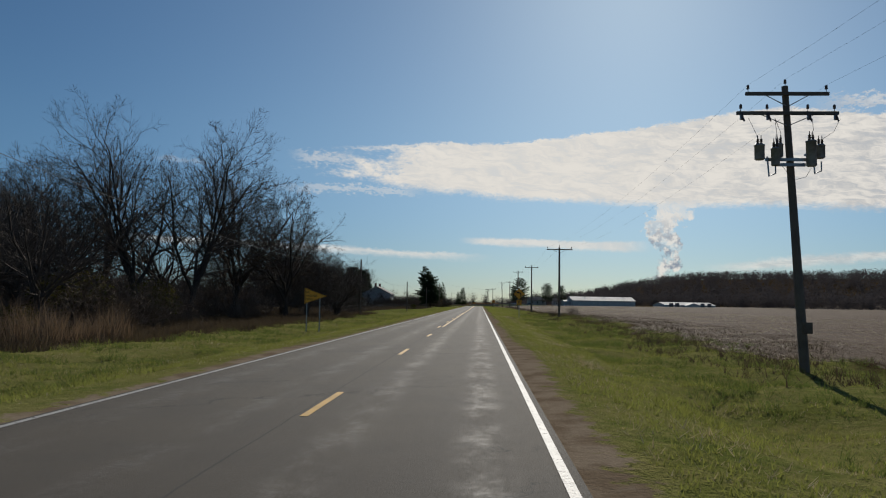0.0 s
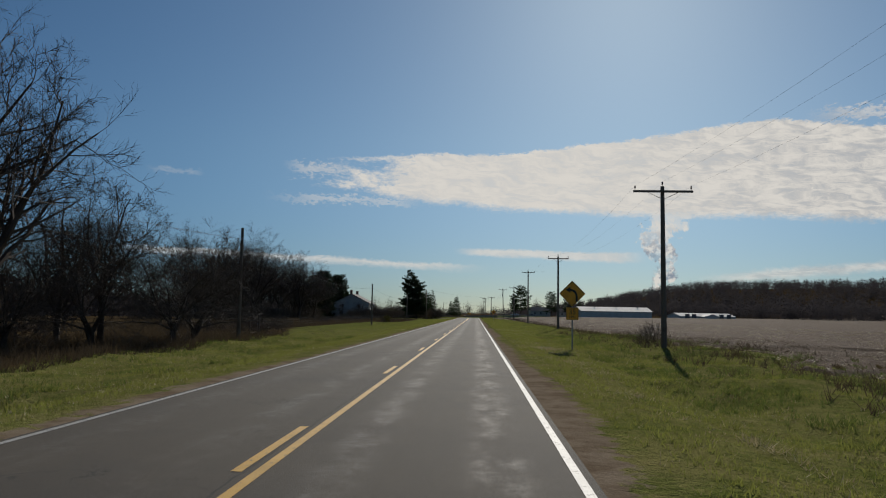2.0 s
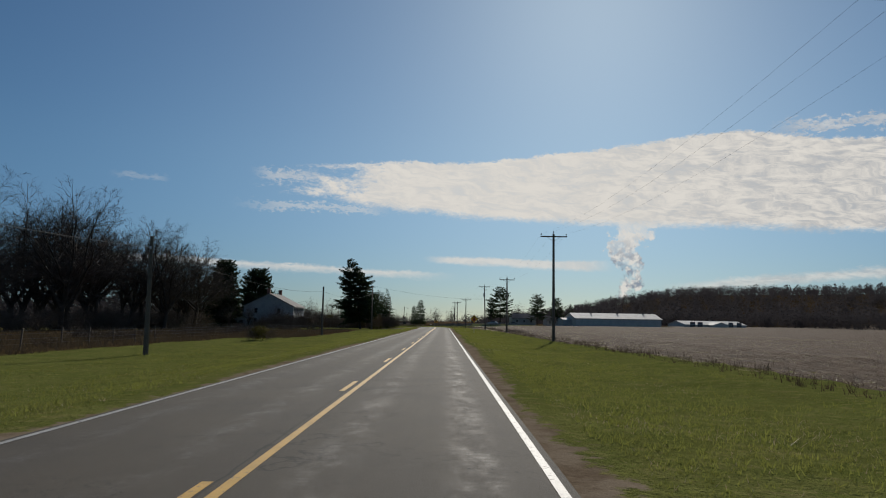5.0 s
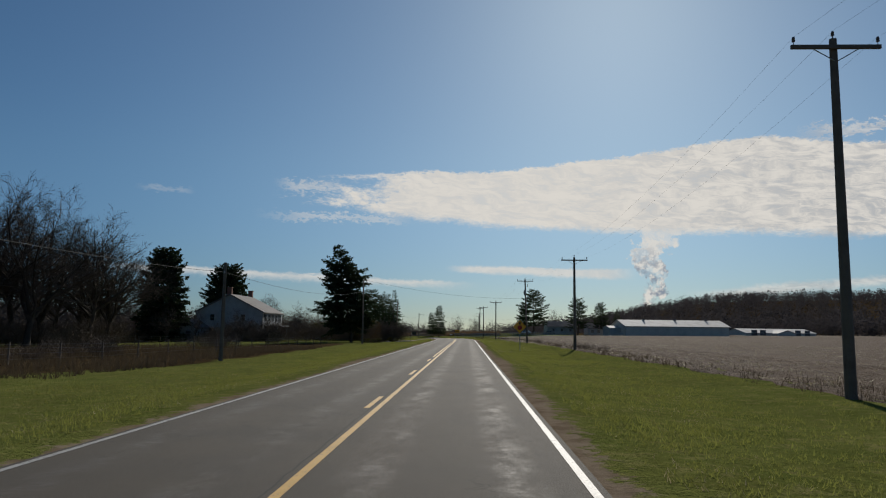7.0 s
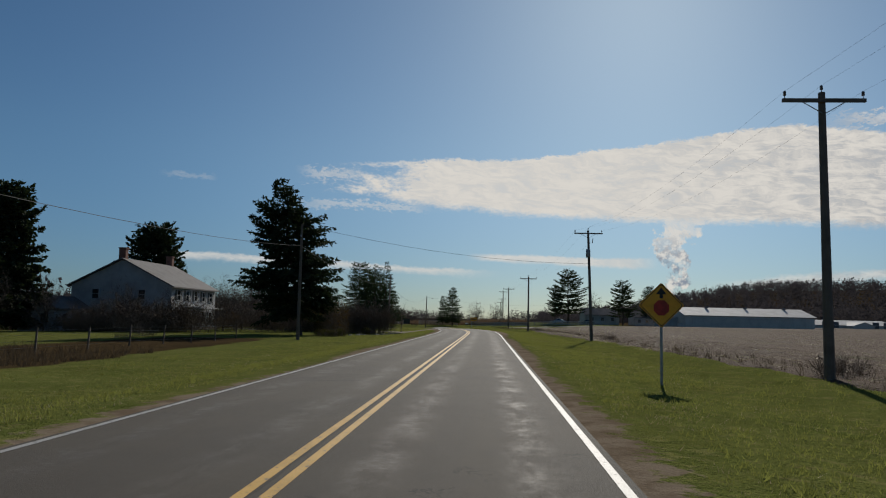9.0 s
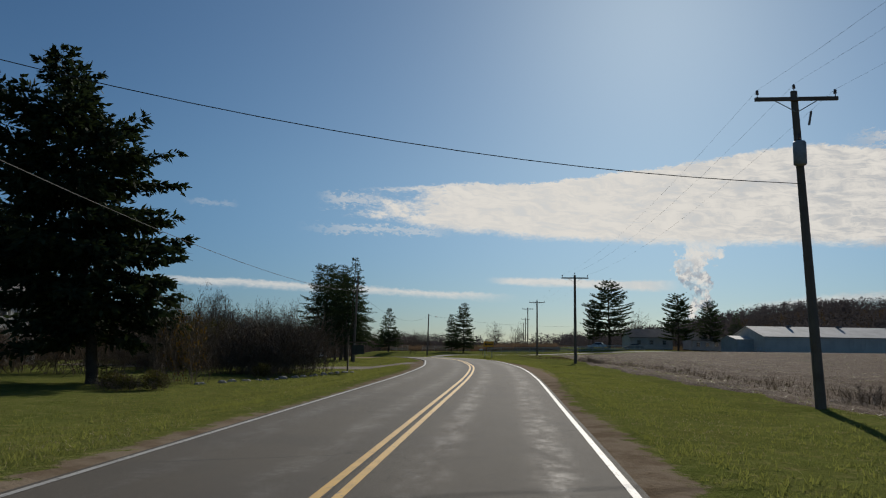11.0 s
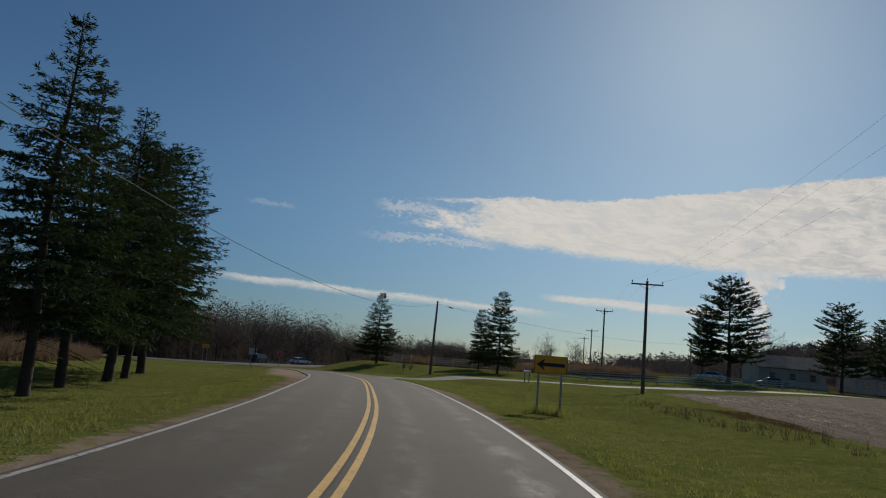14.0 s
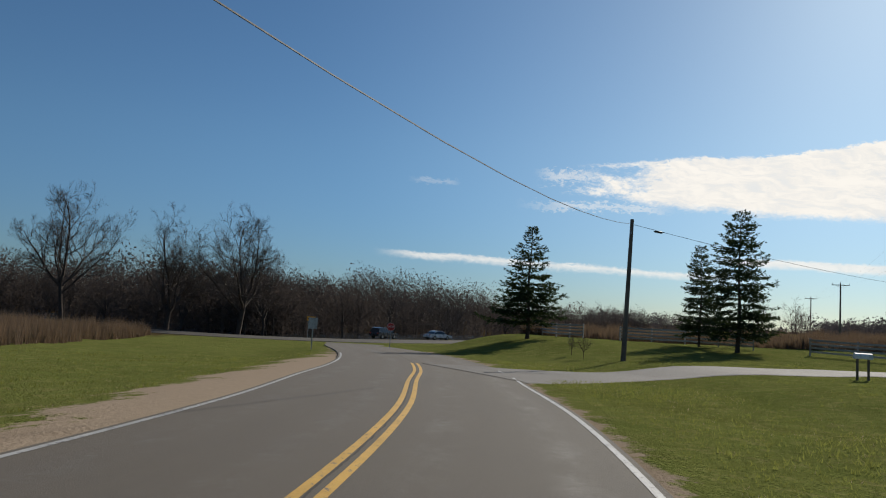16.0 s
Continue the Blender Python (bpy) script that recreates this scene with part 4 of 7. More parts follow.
def bare_tree_meshes(seed, height, limbs=4, open_angle=(0.2, 0.62), fork_at=0.22, stems=1, side=0.55, lift=0.02, grade=2):
    """A leafless tree: a short trunk that parts into winding limbs, then finer orders down to the twigs; the lower
    grades have fewer of them, for trees that stand far off."""
    rng = np.random.RandomState(seed)
    wood, crown = Twigs(), Twigs()
    base = rng.normal(0, 0.3, (stems, 3)) * np.array([1, 1, 0]) * (stems > 1)
    base[:, 2] = -0.25
    up = norm_rows(np.array([0, 0, 1.0]) + rng.normal(0, 0.05 if stems == 1 else 0.2, (stems, 3)))
    tl = np.full(stems, height * fork_at) * rng.uniform(0.8, 1.2, stems)
    r0 = np.full(stems, height * (0.021 if stems == 1 else 0.015))
    pts, ds, rad = grow(rng, base, up, tl, r0, 5, 0.05, 0.03, 0.22)
    rad[:, 0] *= 1.35
    wood.tubes(pts, rad, 8)
    # the limbs
    p, d, L, r = fork(rng, pts, ds, rad, np.full(stems, height), limbs, 0.62, open_angle, 1.0, 0.1, (0.55, 0.82))
    lead = np.arange(0, len(p), limbs)
    d[lead] = norm_rows(ds[:, -1] + rng.normal(0, 0.15, (stems, 3)))
    L = height * (1 - fork_at) * rng.uniform(0.7, 1.0, len(p))
    pts, ds, rad = grow(rng, p, d, L, r, 10, 0.14, lift, 0.8)
    wood.tubes(pts, rad, 6)
    # side branches, branchlets, spray
    p, d, L, r = fork(rng, pts, ds, rad, L, (6, 8, 9)[grade], 0.14, (0.55, 1.15), side, 0.08)
    pts, ds, rad = grow(rng, p, d, L, r, (3, 4, 6)[grade], 0.17, 0.03, 0.75)
    crown.tubes(pts, rad, (3, 3, 4)[grade])
    p, d, L, r = fork(rng, pts, ds, rad, L, (6, 6, 7)[grade], 0.1, (0.5, 1.05), 0.56, 0.08)
    L = np.maximum(L, 0.7)
    pts, ds, rad = grow(rng, p, d, L, r, (2, 3, 4)[grade], 0.18, 0.03, 0.7)
    if grade:
        crown.tubes(pts, rad, 3)
    else:
        crown.slips(p, ds[:, 1], L * 1.05, np.full(len(p), 0.03), rng, 0)
    p, d, L, r = fork(rng, pts, ds, rad, L, (5, 7, 7)[grade], 0.1, (0.4, 1.0), 0.62, 0.08)
    if grade == 2:
        L = np.maximum(L, 0.4)
        pts, ds, rad = grow(rng, p, d, L, np.minimum(r, 0.016), 2, 0.2, 0.04, 0.4)
        crown.slips(pts[:, 0], ds[:, 1], L * 1.05, np.full(len(p), 0.016), rng, 0)
        p, d, L, r = fork(rng, pts, ds, rad, L, 4, 0.15, (0.35, 0.9), 0.8, 0.08)
        crown.slips(p, d, np.maximum(L, 0.35), np.full(len(p), 0.011), rng, 0)
    else:
        crown.slips(p, d, np.maximum(L * 1.25, 0.6), np.full(len(p), (0.022, 0.02)[grade]), rng, 0)
    k = height / max(v[:, 2].max() for v in crown.v)
    return wood.mesh("trunk", M_BARK, True, k), crown.mesh("crown", M_TWIG if grade else M_WOOD, False, k)


def plant(kind, parts, label, category, group, x, y, scale=1.0, turn=0.0, sink=0.0, squash=1.0):
    ob = thing(kind, label, category, group, at=(x, y, gz1(x, y) - sink), turn=turn)
    ob.scale = (scale * squash, scale * squash, scale)
    for name, me in parts:
        part(name, me, None, ob)
    return ob


KINDS = ((11, 20, 5, (0.3, 0.75), 0.18, 1, 0.6), (12, 19, 4, (0.3, 0.75), 0.26, 2, 0.6), (23, 18, 6, (0.4, 0.95), 0.28, 1, 0.64), (31, 16, 3, (0.4, 1.0), 0.14, 3, 0.62, 0.0), (47, 15, 6, (0.5, 1.05), 0.32, 1, 0.62))
BARE = [[bare_tree_meshes(*(k + (1, 0.55, 0.02)[len(k) - 5:]), g) for k in KINDS] for g in range(3)]


def bare(i, x, y, h, turn=0.0, label="tall leafless tree with dark spreading branches", group="bare roadside trees", squash=1.0, grade=1):
    t, c = BARE[grade][i]
    return plant("bare_tree", (("trunk", t), ("crown", c)), label, "tree", group, x, y, h / KINDS[i][1], turn, squash=squash)


def conifer_meshes(seed, height, reach, foot=0.12, droop=0.35, upturn=0.5, mat=None, whorl=0.46, boughs=8, leaf=(0.24, 0.026), dense=1.0, hang=0.22, lean=0.0, gaps=0.1, dead=True, fine=1.0):
    """A conifer: whorls of boughs, each set with branchlets that carry short needle sprays. reach(f, a) gives the
    crown's radius, as a share of the height, at the share f of the height and the bearing a."""
    rng = np.random.RandomState(seed)
    trunk, crown = Twigs(), Twigs()

    def stem(z):
        f = np.clip(z / height, 0, 1)
        return np.stack([lean * height * f**1.25 + 0.006 * height * np.sin(f * 9), 0.006 * height * np.sin(f * 7 + 2), z], -1)

    zs = np.r_[-0.3, np.linspace(0.25, height * 0.99, 10)]
    trunk.tubes(stem(zs)[None], np.r_[1.35, np.linspace(1, 0.06, 10)][None] * height * 0.0165, 9)
    f_list, a_list, z = [], [], height * foot
    while z < height * 0.985:
        f = z / height
        n = max(3, int(round(boughs * (1.1 - 0.5 * f))))
        for k in range(n):
            if rng.rand() > gaps:
                f_list.append(f + rng.normal(0, 0.006))
                a_list.append(6.283 * k / n + z * 2.1 + rng.normal(0, 0.25))
        z += whorl * (1.25 - 0.6 * f) * rng.uniform(0.6, 1.4)
    f, a = np.array(f_list), np.array(a_list)
    L = np.maximum(height * reach(f, a) * rng.uniform(0.72, 1.14, len(f)), 0.25)
    d = np.stack([np.cos(a), np.sin(a), np.zeros(len(a))], 1)
    side = np.stack([-d[:, 1], d[:, 0], np.zeros(len(a))], 1)
    n = 8
    u = np.arange(n + 1) / n
    rise = (0.16 + 0.75 * np.clip(f - 0.55, 0, 1)) * rng.uniform(0.6, 1.4, len(f))
    fall = droop * (1.15 - f) * rng.uniform(0.6, 1.35, len(f))
    dz = L[:, None] * (rise[:, None] * u - fall[:, None] * u**2 + upturn * np.clip(u - 0.6, 0, 1) ** 1.5)
    sway = side[:, None, :] * (rng.normal(0, 0.10, len(f))[:, None] * L[:, None] * u**2)[..., None]
    pts = stem(f * height)[:, None, :] + d[:, None, :] * (L[:, None] * u)[..., None] + np.array([0, 0, 1.0]) * dz[..., None] + sway
    crown.tubes(pts, np.maximum((0.012 + 0.008 * L)[:, None] * (1 - 0.85 * u), 0.006), 3)
    # branchlets on both sides of each bough, shorter towards its tip
    count = np.maximum((L / 0.13 * dense).astype(int), 4)
    which = np.repeat(np.arange(len(f)), count)
    uu = 0.10 + 0.90 * rng.rand(len(which)) ** 0.8
    x = np.minimum(uu * n, n - 0.001)
    i = x.astype(int)
    w = (x - i)[:, None]
    p = pts[which, i] * (1 - w) + pts[which, i + 1] * w
    fwd = norm_rows(pts[which, i + 1] - pts[which, i])
    sg = rng.choice([-1.0, 1.0], len(which))[:, None]
    bd = norm_rows(fwd * rng.uniform(0.45, 0.95, (len(which), 1)) + side[which] * sg * rng.uniform(0.4, 0.9, (len(which), 1)) - np.array([0, 0, 1.0]) * hang * rng.uniform(0.0, 1.6, (len(which), 1)))
    bl = np.clip((0.16 + 0.34 * L[which] * (1.05 - uu) ** 0.8) * rng.uniform(0.6, 1.2, len(which)), 0.12, 1.15)
    k = np.maximum((bl / 0.085 * fine).astype(int), 3)
    w2 = np.repeat(np.arange(len(which)), k)
    t = rng.rand(len(w2))
    q = p[w2] + bd[w2] * (bl[w2] * t)[:, None] - np.array([0, 0, 1.0]) * (hang * 0.35 * bl[w2] * t**2)[:, None]
    ld = norm_rows(bd[w2] + rng.normal(0, 0.42, (len(w2), 3)))
    crown.slips(q, ld, leaf[0] * rng.uniform(0.55, 1.15, len(w2)), leaf[1] * rng.uniform(0.6, 1.3, len(w2)), rng)
    if dead:  # dry snags below the crown
        m = 16
        z = rng.uniform(0.3 * foot, foot * 1.3, m) * height
        aa = rng.uniform(0, 6.28, m)
        sd = np.stack([np.cos(aa), np.sin(aa), rng.uniform(-0.35, 0.1, m)], 1)
        sp, _, sr = grow(rng, stem(z), norm_rows(sd), rng.uniform(0.6, 1.9, m), np.full(m, 0.02), 4, 0.12, -0.05)
        crown.tubes(sp, sr, 3)
    return trunk.mesh("trunk", M_BARK, True), crown.mesh("crown", mat or M_NEEDLE)


def cone(r, power=0.8, ragged=0.0, seed=0.0):
    """A cone's reach, with lumps where ragged is set."""
    return lambda f, a: r * np.clip(1 - f, 0, 1) ** power * np.minimum(1, 0.55 + f * 3.5) * (1 + ragged * np.sin(f * 23 + seed) * np.cos(a * 2 + f * 9 + seed))


def dome(r, low=0.15, ragged=0.0, seed=0.0):
    return lambda f, a: r * np.sqrt(np.clip(1 - ((f - low) / (1 - low)) ** 2, 0.003, 1)) * (1 + ragged * np.sin(f * 19 + seed) * np.cos(a * 2 + f * 7 + seed))


def old_crown(f, a):
    """Thin leaning top, a broad shoulder on one side at two thirds of the height, full below."""
    body = 0.25 * np.clip(1 - f, 0, 1) ** 0.58 * (1 + 0.36 * np.sin(f * 21 + 1) * np.cos(a + f * 6))
    shoulder = 0.20 * np.exp(-(((f - 0.63) / 0.09) ** 2)) * np.clip(np.cos(a), 0, 1) ** 0.8
    low = 0.10 * np.exp(-(((f - 0.34) / 0.15) ** 2))
    near = 0.15 * np.exp(-(((f - 0.68) / 0.16) ** 2)) * np.clip(np.cos(a - 4.6), 0, 1) ** 1.6
    return body + shoulder + low + near


SPRUCE = [conifer_meshes(3, 13, cone(0.35, 0.85, 0.10), 0.20, 0.42, 0.5, boughs=10, fine=1.8), conifer_meshes(8, 13, cone(0.37, 0.88, 0.12, 2.0), 0.22, 0.5, 0.6, boughs=10, fine=1.8),
          conifer_meshes(15, 10, cone(0.42, 0.95, 0.10, 4.0), 0.14, 0.22, 0.55, whorl=0.46, gaps=0.06, boughs=9, leaf=(0.32, 0.045), fine=1.2), conifer_meshes(29, 13, cone(0.38, 0.82, 0.16, 1.0), 0.24, 0.45, 0.6, gaps=0.14, boughs=10, fine=1.8),
          conifer_meshes(61, 12, cone(0.31, 0.58, 0.10, 3.0), 0.13, 0.3, 0.55, whorl=0.44, boughs=9, leaf=(0.32, 0.045), gaps=0.06, fine=1.2),
          conifer_meshes(77, 13, cone(0.33, 0.42, 0.14, 5.0), 0.22, 0.45, 0.6, gaps=0.12, boughs=11, fine=1.8)]
PINE = [conifer_meshes(52, 16, dome(0.30, 0.12, 0.06), 0.06, 0.28, 0.4, M_PINE, 0.36, 10, (0.55, 0.14), 0.5, 0.2, 0.0, 0.04, False),
        conifer_meshes(5, 17, dome(0.30, 0.45, 0.10), 0.22, 0.1, 0.4, M_PINE, 0.42, 10, (0.55, 0.14), 0.5, 0.05, 0.0, 0.08, False),
        conifer_meshes(41, 16, old_crown, 0.13, 0.30, 0.35, M_PINE, 0.36, 10, (0.42, 0.085), 0.9, 0.3, -0.18, 0.22),
        conifer_meshes(14, 16, dome(0.27, 0.30, 0.25, 3.0), 0.18, 0.0, 0.35, M_NEEDLE, 0.62, 8, (0.46, 0.07), 0.75, -0.02, 0.0, 0.16)]


def spruce(i, x, y, h, turn=0.0, squash=1.0, label="dark green spruce with drooping boughs", group="roadside spruces"):
    t, c = SPRUCE[i]
    return plant("spruce_tree", (("trunk", t), ("crown", c)), label, "tree", group, x, y, h / (13, 13, 10, 13, 12, 13)[i], turn, squash=squash)


def pine(i, x, y, h, turn=0.0, squash=1.0, label="dark pine with separate needle tufts", group="tall pines"):
    t, c = PINE[i]
    return plant("pine_tree", (("trunk", t), ("crown", c)), label, "tree", group, x, y, h / (16, 17, 16, 16)[i], turn, squash=squash)


# tall leafless trees of the first wood
for i, x, y, h, turn in ((0, -29.7, 65.6, 22.5, 20), (2, -25.5, 80.0, 22.0, 75), (0, -25.3, 66.8, 21.5, 200), (0, -38, 74, 19.0, 140), (3, -33, 92, 9.5, 200), (2, -47, 84, 15, 300),
                         (4, -37, 56, 15, 250), (3, -46, 62, 16, 30), (0, -40, 48, 14.5, 110), (1, -33, 44, 12.5, 210), (4, -48, 74, 17, 160), (1, -32.5, 78, 18.0, 310),
                         (0, -29.5, 90, 15.0, 330), (2, -24.2, 95, 11.5, 130), (4, -20.3, 93, 10.5, 60), (2, -19.9, 82, 16.3, 250), (3, -19.4, 90.6, 9.0, 40), (3, -21.5, 86, 8.0, 80)):
    bare(i, x, y, h, turn, grade=2 if x > -37 and y > 60 else 1)
rs = np.random.RandomState(40)
for k in range(13):
    y = rs.uniform(28, 82)
    x = 2.5 - 0.56 * (y + 1.5) - rs.uniform(1, 26)
    bare(int(rs.choice([0, 4, 2, 1])), x, y, (1.6 + 0.225 * math.hypot(x, y)) * rs.uniform(0.75, 1.0), rs.uniform(0, 360))
for k in range(7):
    bare(int(rs.choice([0, 4, 2])), -36 - 16 * rs.rand(), 100 + 18 * rs.rand(), rs.uniform(7, 11), rs.uniform(0, 360))
for x, y, h, turn in ((-16.7, 95.4, 8.2, 60), (-17.7, 100.6, 8.6, 200)):
    bare(3, x, y, h * 1.05, turn, "spreading many-stemmed leafless tree at the end of the wood", squash=1.15, grade=2)
# grove behind the fence
rs = np.random.RandomState(21)
for k in range(28):
    u = 0.22 + 0.78 * (k / 27) ** 1.15
    h = (28.5 - 9.0 * u) * rs.uniform(0.84, 1.03) * (0.62 + 0.38 * smoothstep(0.2, 0.38, u))
    bare(int(rs.choice([0, 2, 2, 4, 4])), -66 + 14 * u + rs.normal(-1, 4.5), 206 + 76 * u + rs.normal(0, 4), h, rs.uniform(0, 360), "leafless tree in the grove behind the wire fence", "grove trees", 1.08, 2 if k % 4 == 1 else 1)

# pines and spruces
pine(0, -51.1, 301, 16.4, 0, 0.9, label="broad dark pine beside the white house")
pine(1, -54.3, 344, 17.2, 60, label="round-topped pine behind the white house")
pine(2, -18.2, 302.7, 17.0, 0, 1.0, label="ragged old pine with a leaning top by the road")
spruce(0, -15.7, 350.8, 12.1, 0, 0.92)
spruce(3, -17.3, 354.7, 11.4, 200, 1.0)
spruce(1, -19.15, 360.3, 12.4, 80, 1.08)
spruce(5, -20.9, 364.3, 11.8, 60, 0.98)
spruce(5, -23.9, 370.6, 13.6, 220, 1.1)
spruce(2, -24.3, 428.5, 9.8, 0, 1.1, label="single spruce on the grass by the junction", group="junction spruces")
spruce(4, -7.7, 428.0, 10.9, 40, 1.0, label="bushy spruce beside the board fence", group="junction spruces")
spruce(4, -10.6, 431.6, 8.4, 140, 0.85, label="smaller spruce behind the bushy one", group="junction spruces")
pine(3, 27.4, 455.5, 16.6, 10, 1.3, label="tall pine beside the side road")
pine(3, 23.4, 455.5, 11.5, 120, 0.8, label="smaller pine close beside the tall one")
pine(3, 44.3, 455, 13.8, 70, 1.2, label="dark pine before the small white house")
pine(3, 54.5, 464, 12.6, 200, label="narrow pine behind the small house")
spruce(1, 60.5, 462, 10.5, 200, label="spruce beside the long barn", group="barn trees")


# ---- brush, far woods, grass ----
def brush_mesh(seed, n, height, radius, mat):
    """A thicket: winding stems that fan out from the ground, and the tangle of twigs they carry."""
    rng = np.random.RandomState(seed)
    stems, twigs = Twigs(), Twigs()
    a, r = rng.uniform(0, 6.28, n), radius * 0.75 * np.sqrt(rng.rand(n))
    p = np.stack([r * np.cos(a), r * np.sin(a), np.full(n, -0.1)], 1)
    d = norm_rows(np.stack([p[:, 0] * 0.45 / radius, p[:, 1] * 0.45 / radius, np.ones(n)], 1) + rng.normal(0, 0.2, (n, 3)))
    L = height * rng.uniform(0.55, 1.1, n) * (1 - 0.3 * (r / radius) ** 2)
    k = (height / 3) ** 0.5
    pts, ds, rad = grow(rng, p, d, L, np.full(n, 0.017 * k), 4, 0.17, 0.02)
    stems.tubes(pts, rad, 3)
    p, d, L, r = fork(rng, pts, ds, rad, L, 8, 0.12, (0.4, 1.1), 0.5, 0.05)
    pts, ds, rad = grow(rng, p, d, L, r, 2, 0.22, 0.03)
    twigs.slips(p, ds[:, 1], L, np.full(len(p), 0.012 * k), rng, 0)
    p, d, L, r = fork(rng, pts, ds, rad, L, 7, 0.1, (0.4, 1.1), 0.62, 0.04)
    twigs.slips(p, d, np.maximum(L, 0.22 * k) * 1.2, np.full(len(p), 0.010 * k), rng, 0)
    return stems.mesh("stems", mat), twigs.mesh("twigs", mat)


def leafy_mesh(seed, n, height, radius, mat=None):
    rng = np.random.RandomState(seed)
    g = Geo()
    for _ in range(n):
        v = unit(rng.normal(0, 1, 3)) * rng.rand() ** 0.4
        p = np.array([v[0] * radius, v[1] * radius, height * (0.5 + 0.5 * v[2])])
        s = rng.uniform(0.05, 0.13)
        a, b = unit(rng.normal(0, 1, 3)) * s, unit(rng.normal(0, 1, 3)) * s
        g.face(p - a, p + b, p + a)
    return g.mesh("leaves", mat or M_LEAFY)


BRUSH = [brush_mesh(1, 34, 4.0, 2.6, M_SHRUB), brush_mesh(2, 30, 2.6, 2.2, M_SHRUB), brush_mesh(3, 24, 1.3, 1.4, M_SHRUB)]
LEAFY = [leafy_mesh(4, 1500, 3.0, 1.6), leafy_mesh(5, 700, 1.2, 0.8), leafy_mesh(6, 420, 3.0, 1.7, M_AUTUMN)]


def shrub(i, x, y, h, turn=0.0, leafy=None, label="dense leafless thicket of brown stems", group="roadside thickets", wide=1.0):
    ob = thing("shrub", label, "shrub", group, at=(x, y, gz1(x, y)), turn=turn)
    k = h / (4.0, 2.6, 1.3)[i]
    ob.scale = (k * wide, k * wide, k)
    part("stem_mass", BRUSH[i][0], None, ob)
    part("twig_mass", BRUSH[i][1], None, ob)
    if leafy is not None:
        lf = part("foliage", LEAFY[leafy], None, ob)
        lf.scale = [(4.0, 2.6, 1.3)[i] / (3.0, 1.2, 3.0)[leafy] * 0.95] * 3
    return ob


def scrub(name, spots, label):
    """Thickets that run into one another, joined into one growth."""
    vs, fs, n = [], [], 0
    for x, y, h, turn, wide in spots:
        for me in BRUSH[0]:
            v = np.empty(len(me.vertices) * 3, np.float32)
            me.vertices.foreach_get("co", v)
            v = v.reshape(-1, 3) * np.array([h / 4.0 * wide, h / 4.0 * wide, h / 4.0])
            c, k = math.cos(turn), math.sin(turn)
            vs.append(np.stack([x + v[:, 0] * c - v[:, 1] * k, y + v[:, 0] * k + v[:, 1] * c, gz1(x, y) + v[:, 2]], 1))
            fs += [tuple(i + n for i in p.vertices) for p in me.polygons]
            n += len(v)
    me = bpy.data.meshes.new(name)
    me.from_pydata(np.concatenate(vs).tolist(), [], fs)
    me.materials.append(M_SHRUB)
    return tagged(new(name, me), label, "scrub", kind="stuff")


rs = np.random.RandomState(8)
for k in range(74):  # undergrowth of the first wood
    y = rs.uniform(22, 93)
    x = -21 - 30 * rs.rand() ** 1.3
    shrub(int(rs.randint(2)), x, y, rs.choice([1.3, 1.8, 2.4, 3.2, 4.2]) * rs.uniform(0.85, 1.1), rs.uniform(0, 360), leafy=(0 if rs.rand() < 0.22 and y < 70 else None), wide=rs.uniform(1.1, 1.6))
scrub("grove_scrub", [(lambda u: (-70 + 16 * (0.15 + 0.85 * u) + rs.uniform(-6, 10), 200 + 84 * (0.15 + 0.85 * u) + rs.normal(0, 4), rs.uniform(2.0, 4.4), rs.uniform(0, 6), 1.5))(rs.rand()) for k in range(34)], "dark leafless thickets beneath the grove")
scrub("wood_scrub", [(-30 - 32 * rs.rand(), rs.uniform(38, 104), rs.uniform(2.5, 4.8), rs.uniform(0, 6), 1.4) for k in range(30)], "dark tangled undergrowth inside the first wood")
for k in range(44):  # hedge along the fence line
    y = rs.uniform(112, 290)
    shrub(int(rs.randint(1, 3)), -rs.uniform(18, 27) - 6 * smoothstep(120, 170, y), y, rs.uniform(0.5, 1.6), rs.uniform(0, 360), group="fence line brush", label="low brown brush along the wire fence", wide=1.4)
for k in range(40):  # about the house and the drive
    y = rs.uniform(308, 345)
    shrub(int(rs.randint(2)), -rs.uniform(18, 31), y, rs.uniform(2.2, 4.4), rs.uniform(0, 360), leafy=(0 if rs.rand() < 0.25 else None), group="yard shrubs", label="overgrown shrub in the house yard")
for k in range(16):  # dark hedge by the lawn
    shrub(0, -15.6 + 4.4 * rs.rand(), 312.5 + 6 * rs.rand(), rs.uniform(2.6, 4.2), rs.uniform(0, 360), group="lawn hedge", label="dense dark leafless hedge beside the lawn", wide=0.8)
for k in range(26):  # before and beside the farmhouse
    u = rs.rand()
    shrub(int(rs.randint(2)), -38 + 11 * rs.rand() - 7 * u, 304 - 4 * u + rs.normal(0, 2), rs.uniform(1.6, 3.8), rs.uniform(0, 360), group="house shrubs", label="leafless shrub in front of the farmhouse", wide=1.2)
scrub("house_scrub", [(-rs.uniform(44, 120), rs.uniform(350, 376), rs.uniform(3.5, 7.0), rs.uniform(0, 6), 1.6) for k in range(38)], "tall leafless scrub behind the house")
for x, y, h in ((-37.5, 305.5, 2.6), (-40.5, 303.5, 3.0), (-33.0, 309.0, 2.4), (-54.0, 297.0, 2.6), (-44.5, 300.0, 2.2), (-29.5, 312.0, 2.6)):
    shrub(1, x, y, h, 61 * x, leafy=2, group="house shrubs", label="thin shrub with the last orange leaves by the farmhouse")
shrub(1, -14.3, 304.1, 4.0, 20, leafy=2, group="garden bushes", label="thin sapling with a few yellow leaves", wide=0.6)
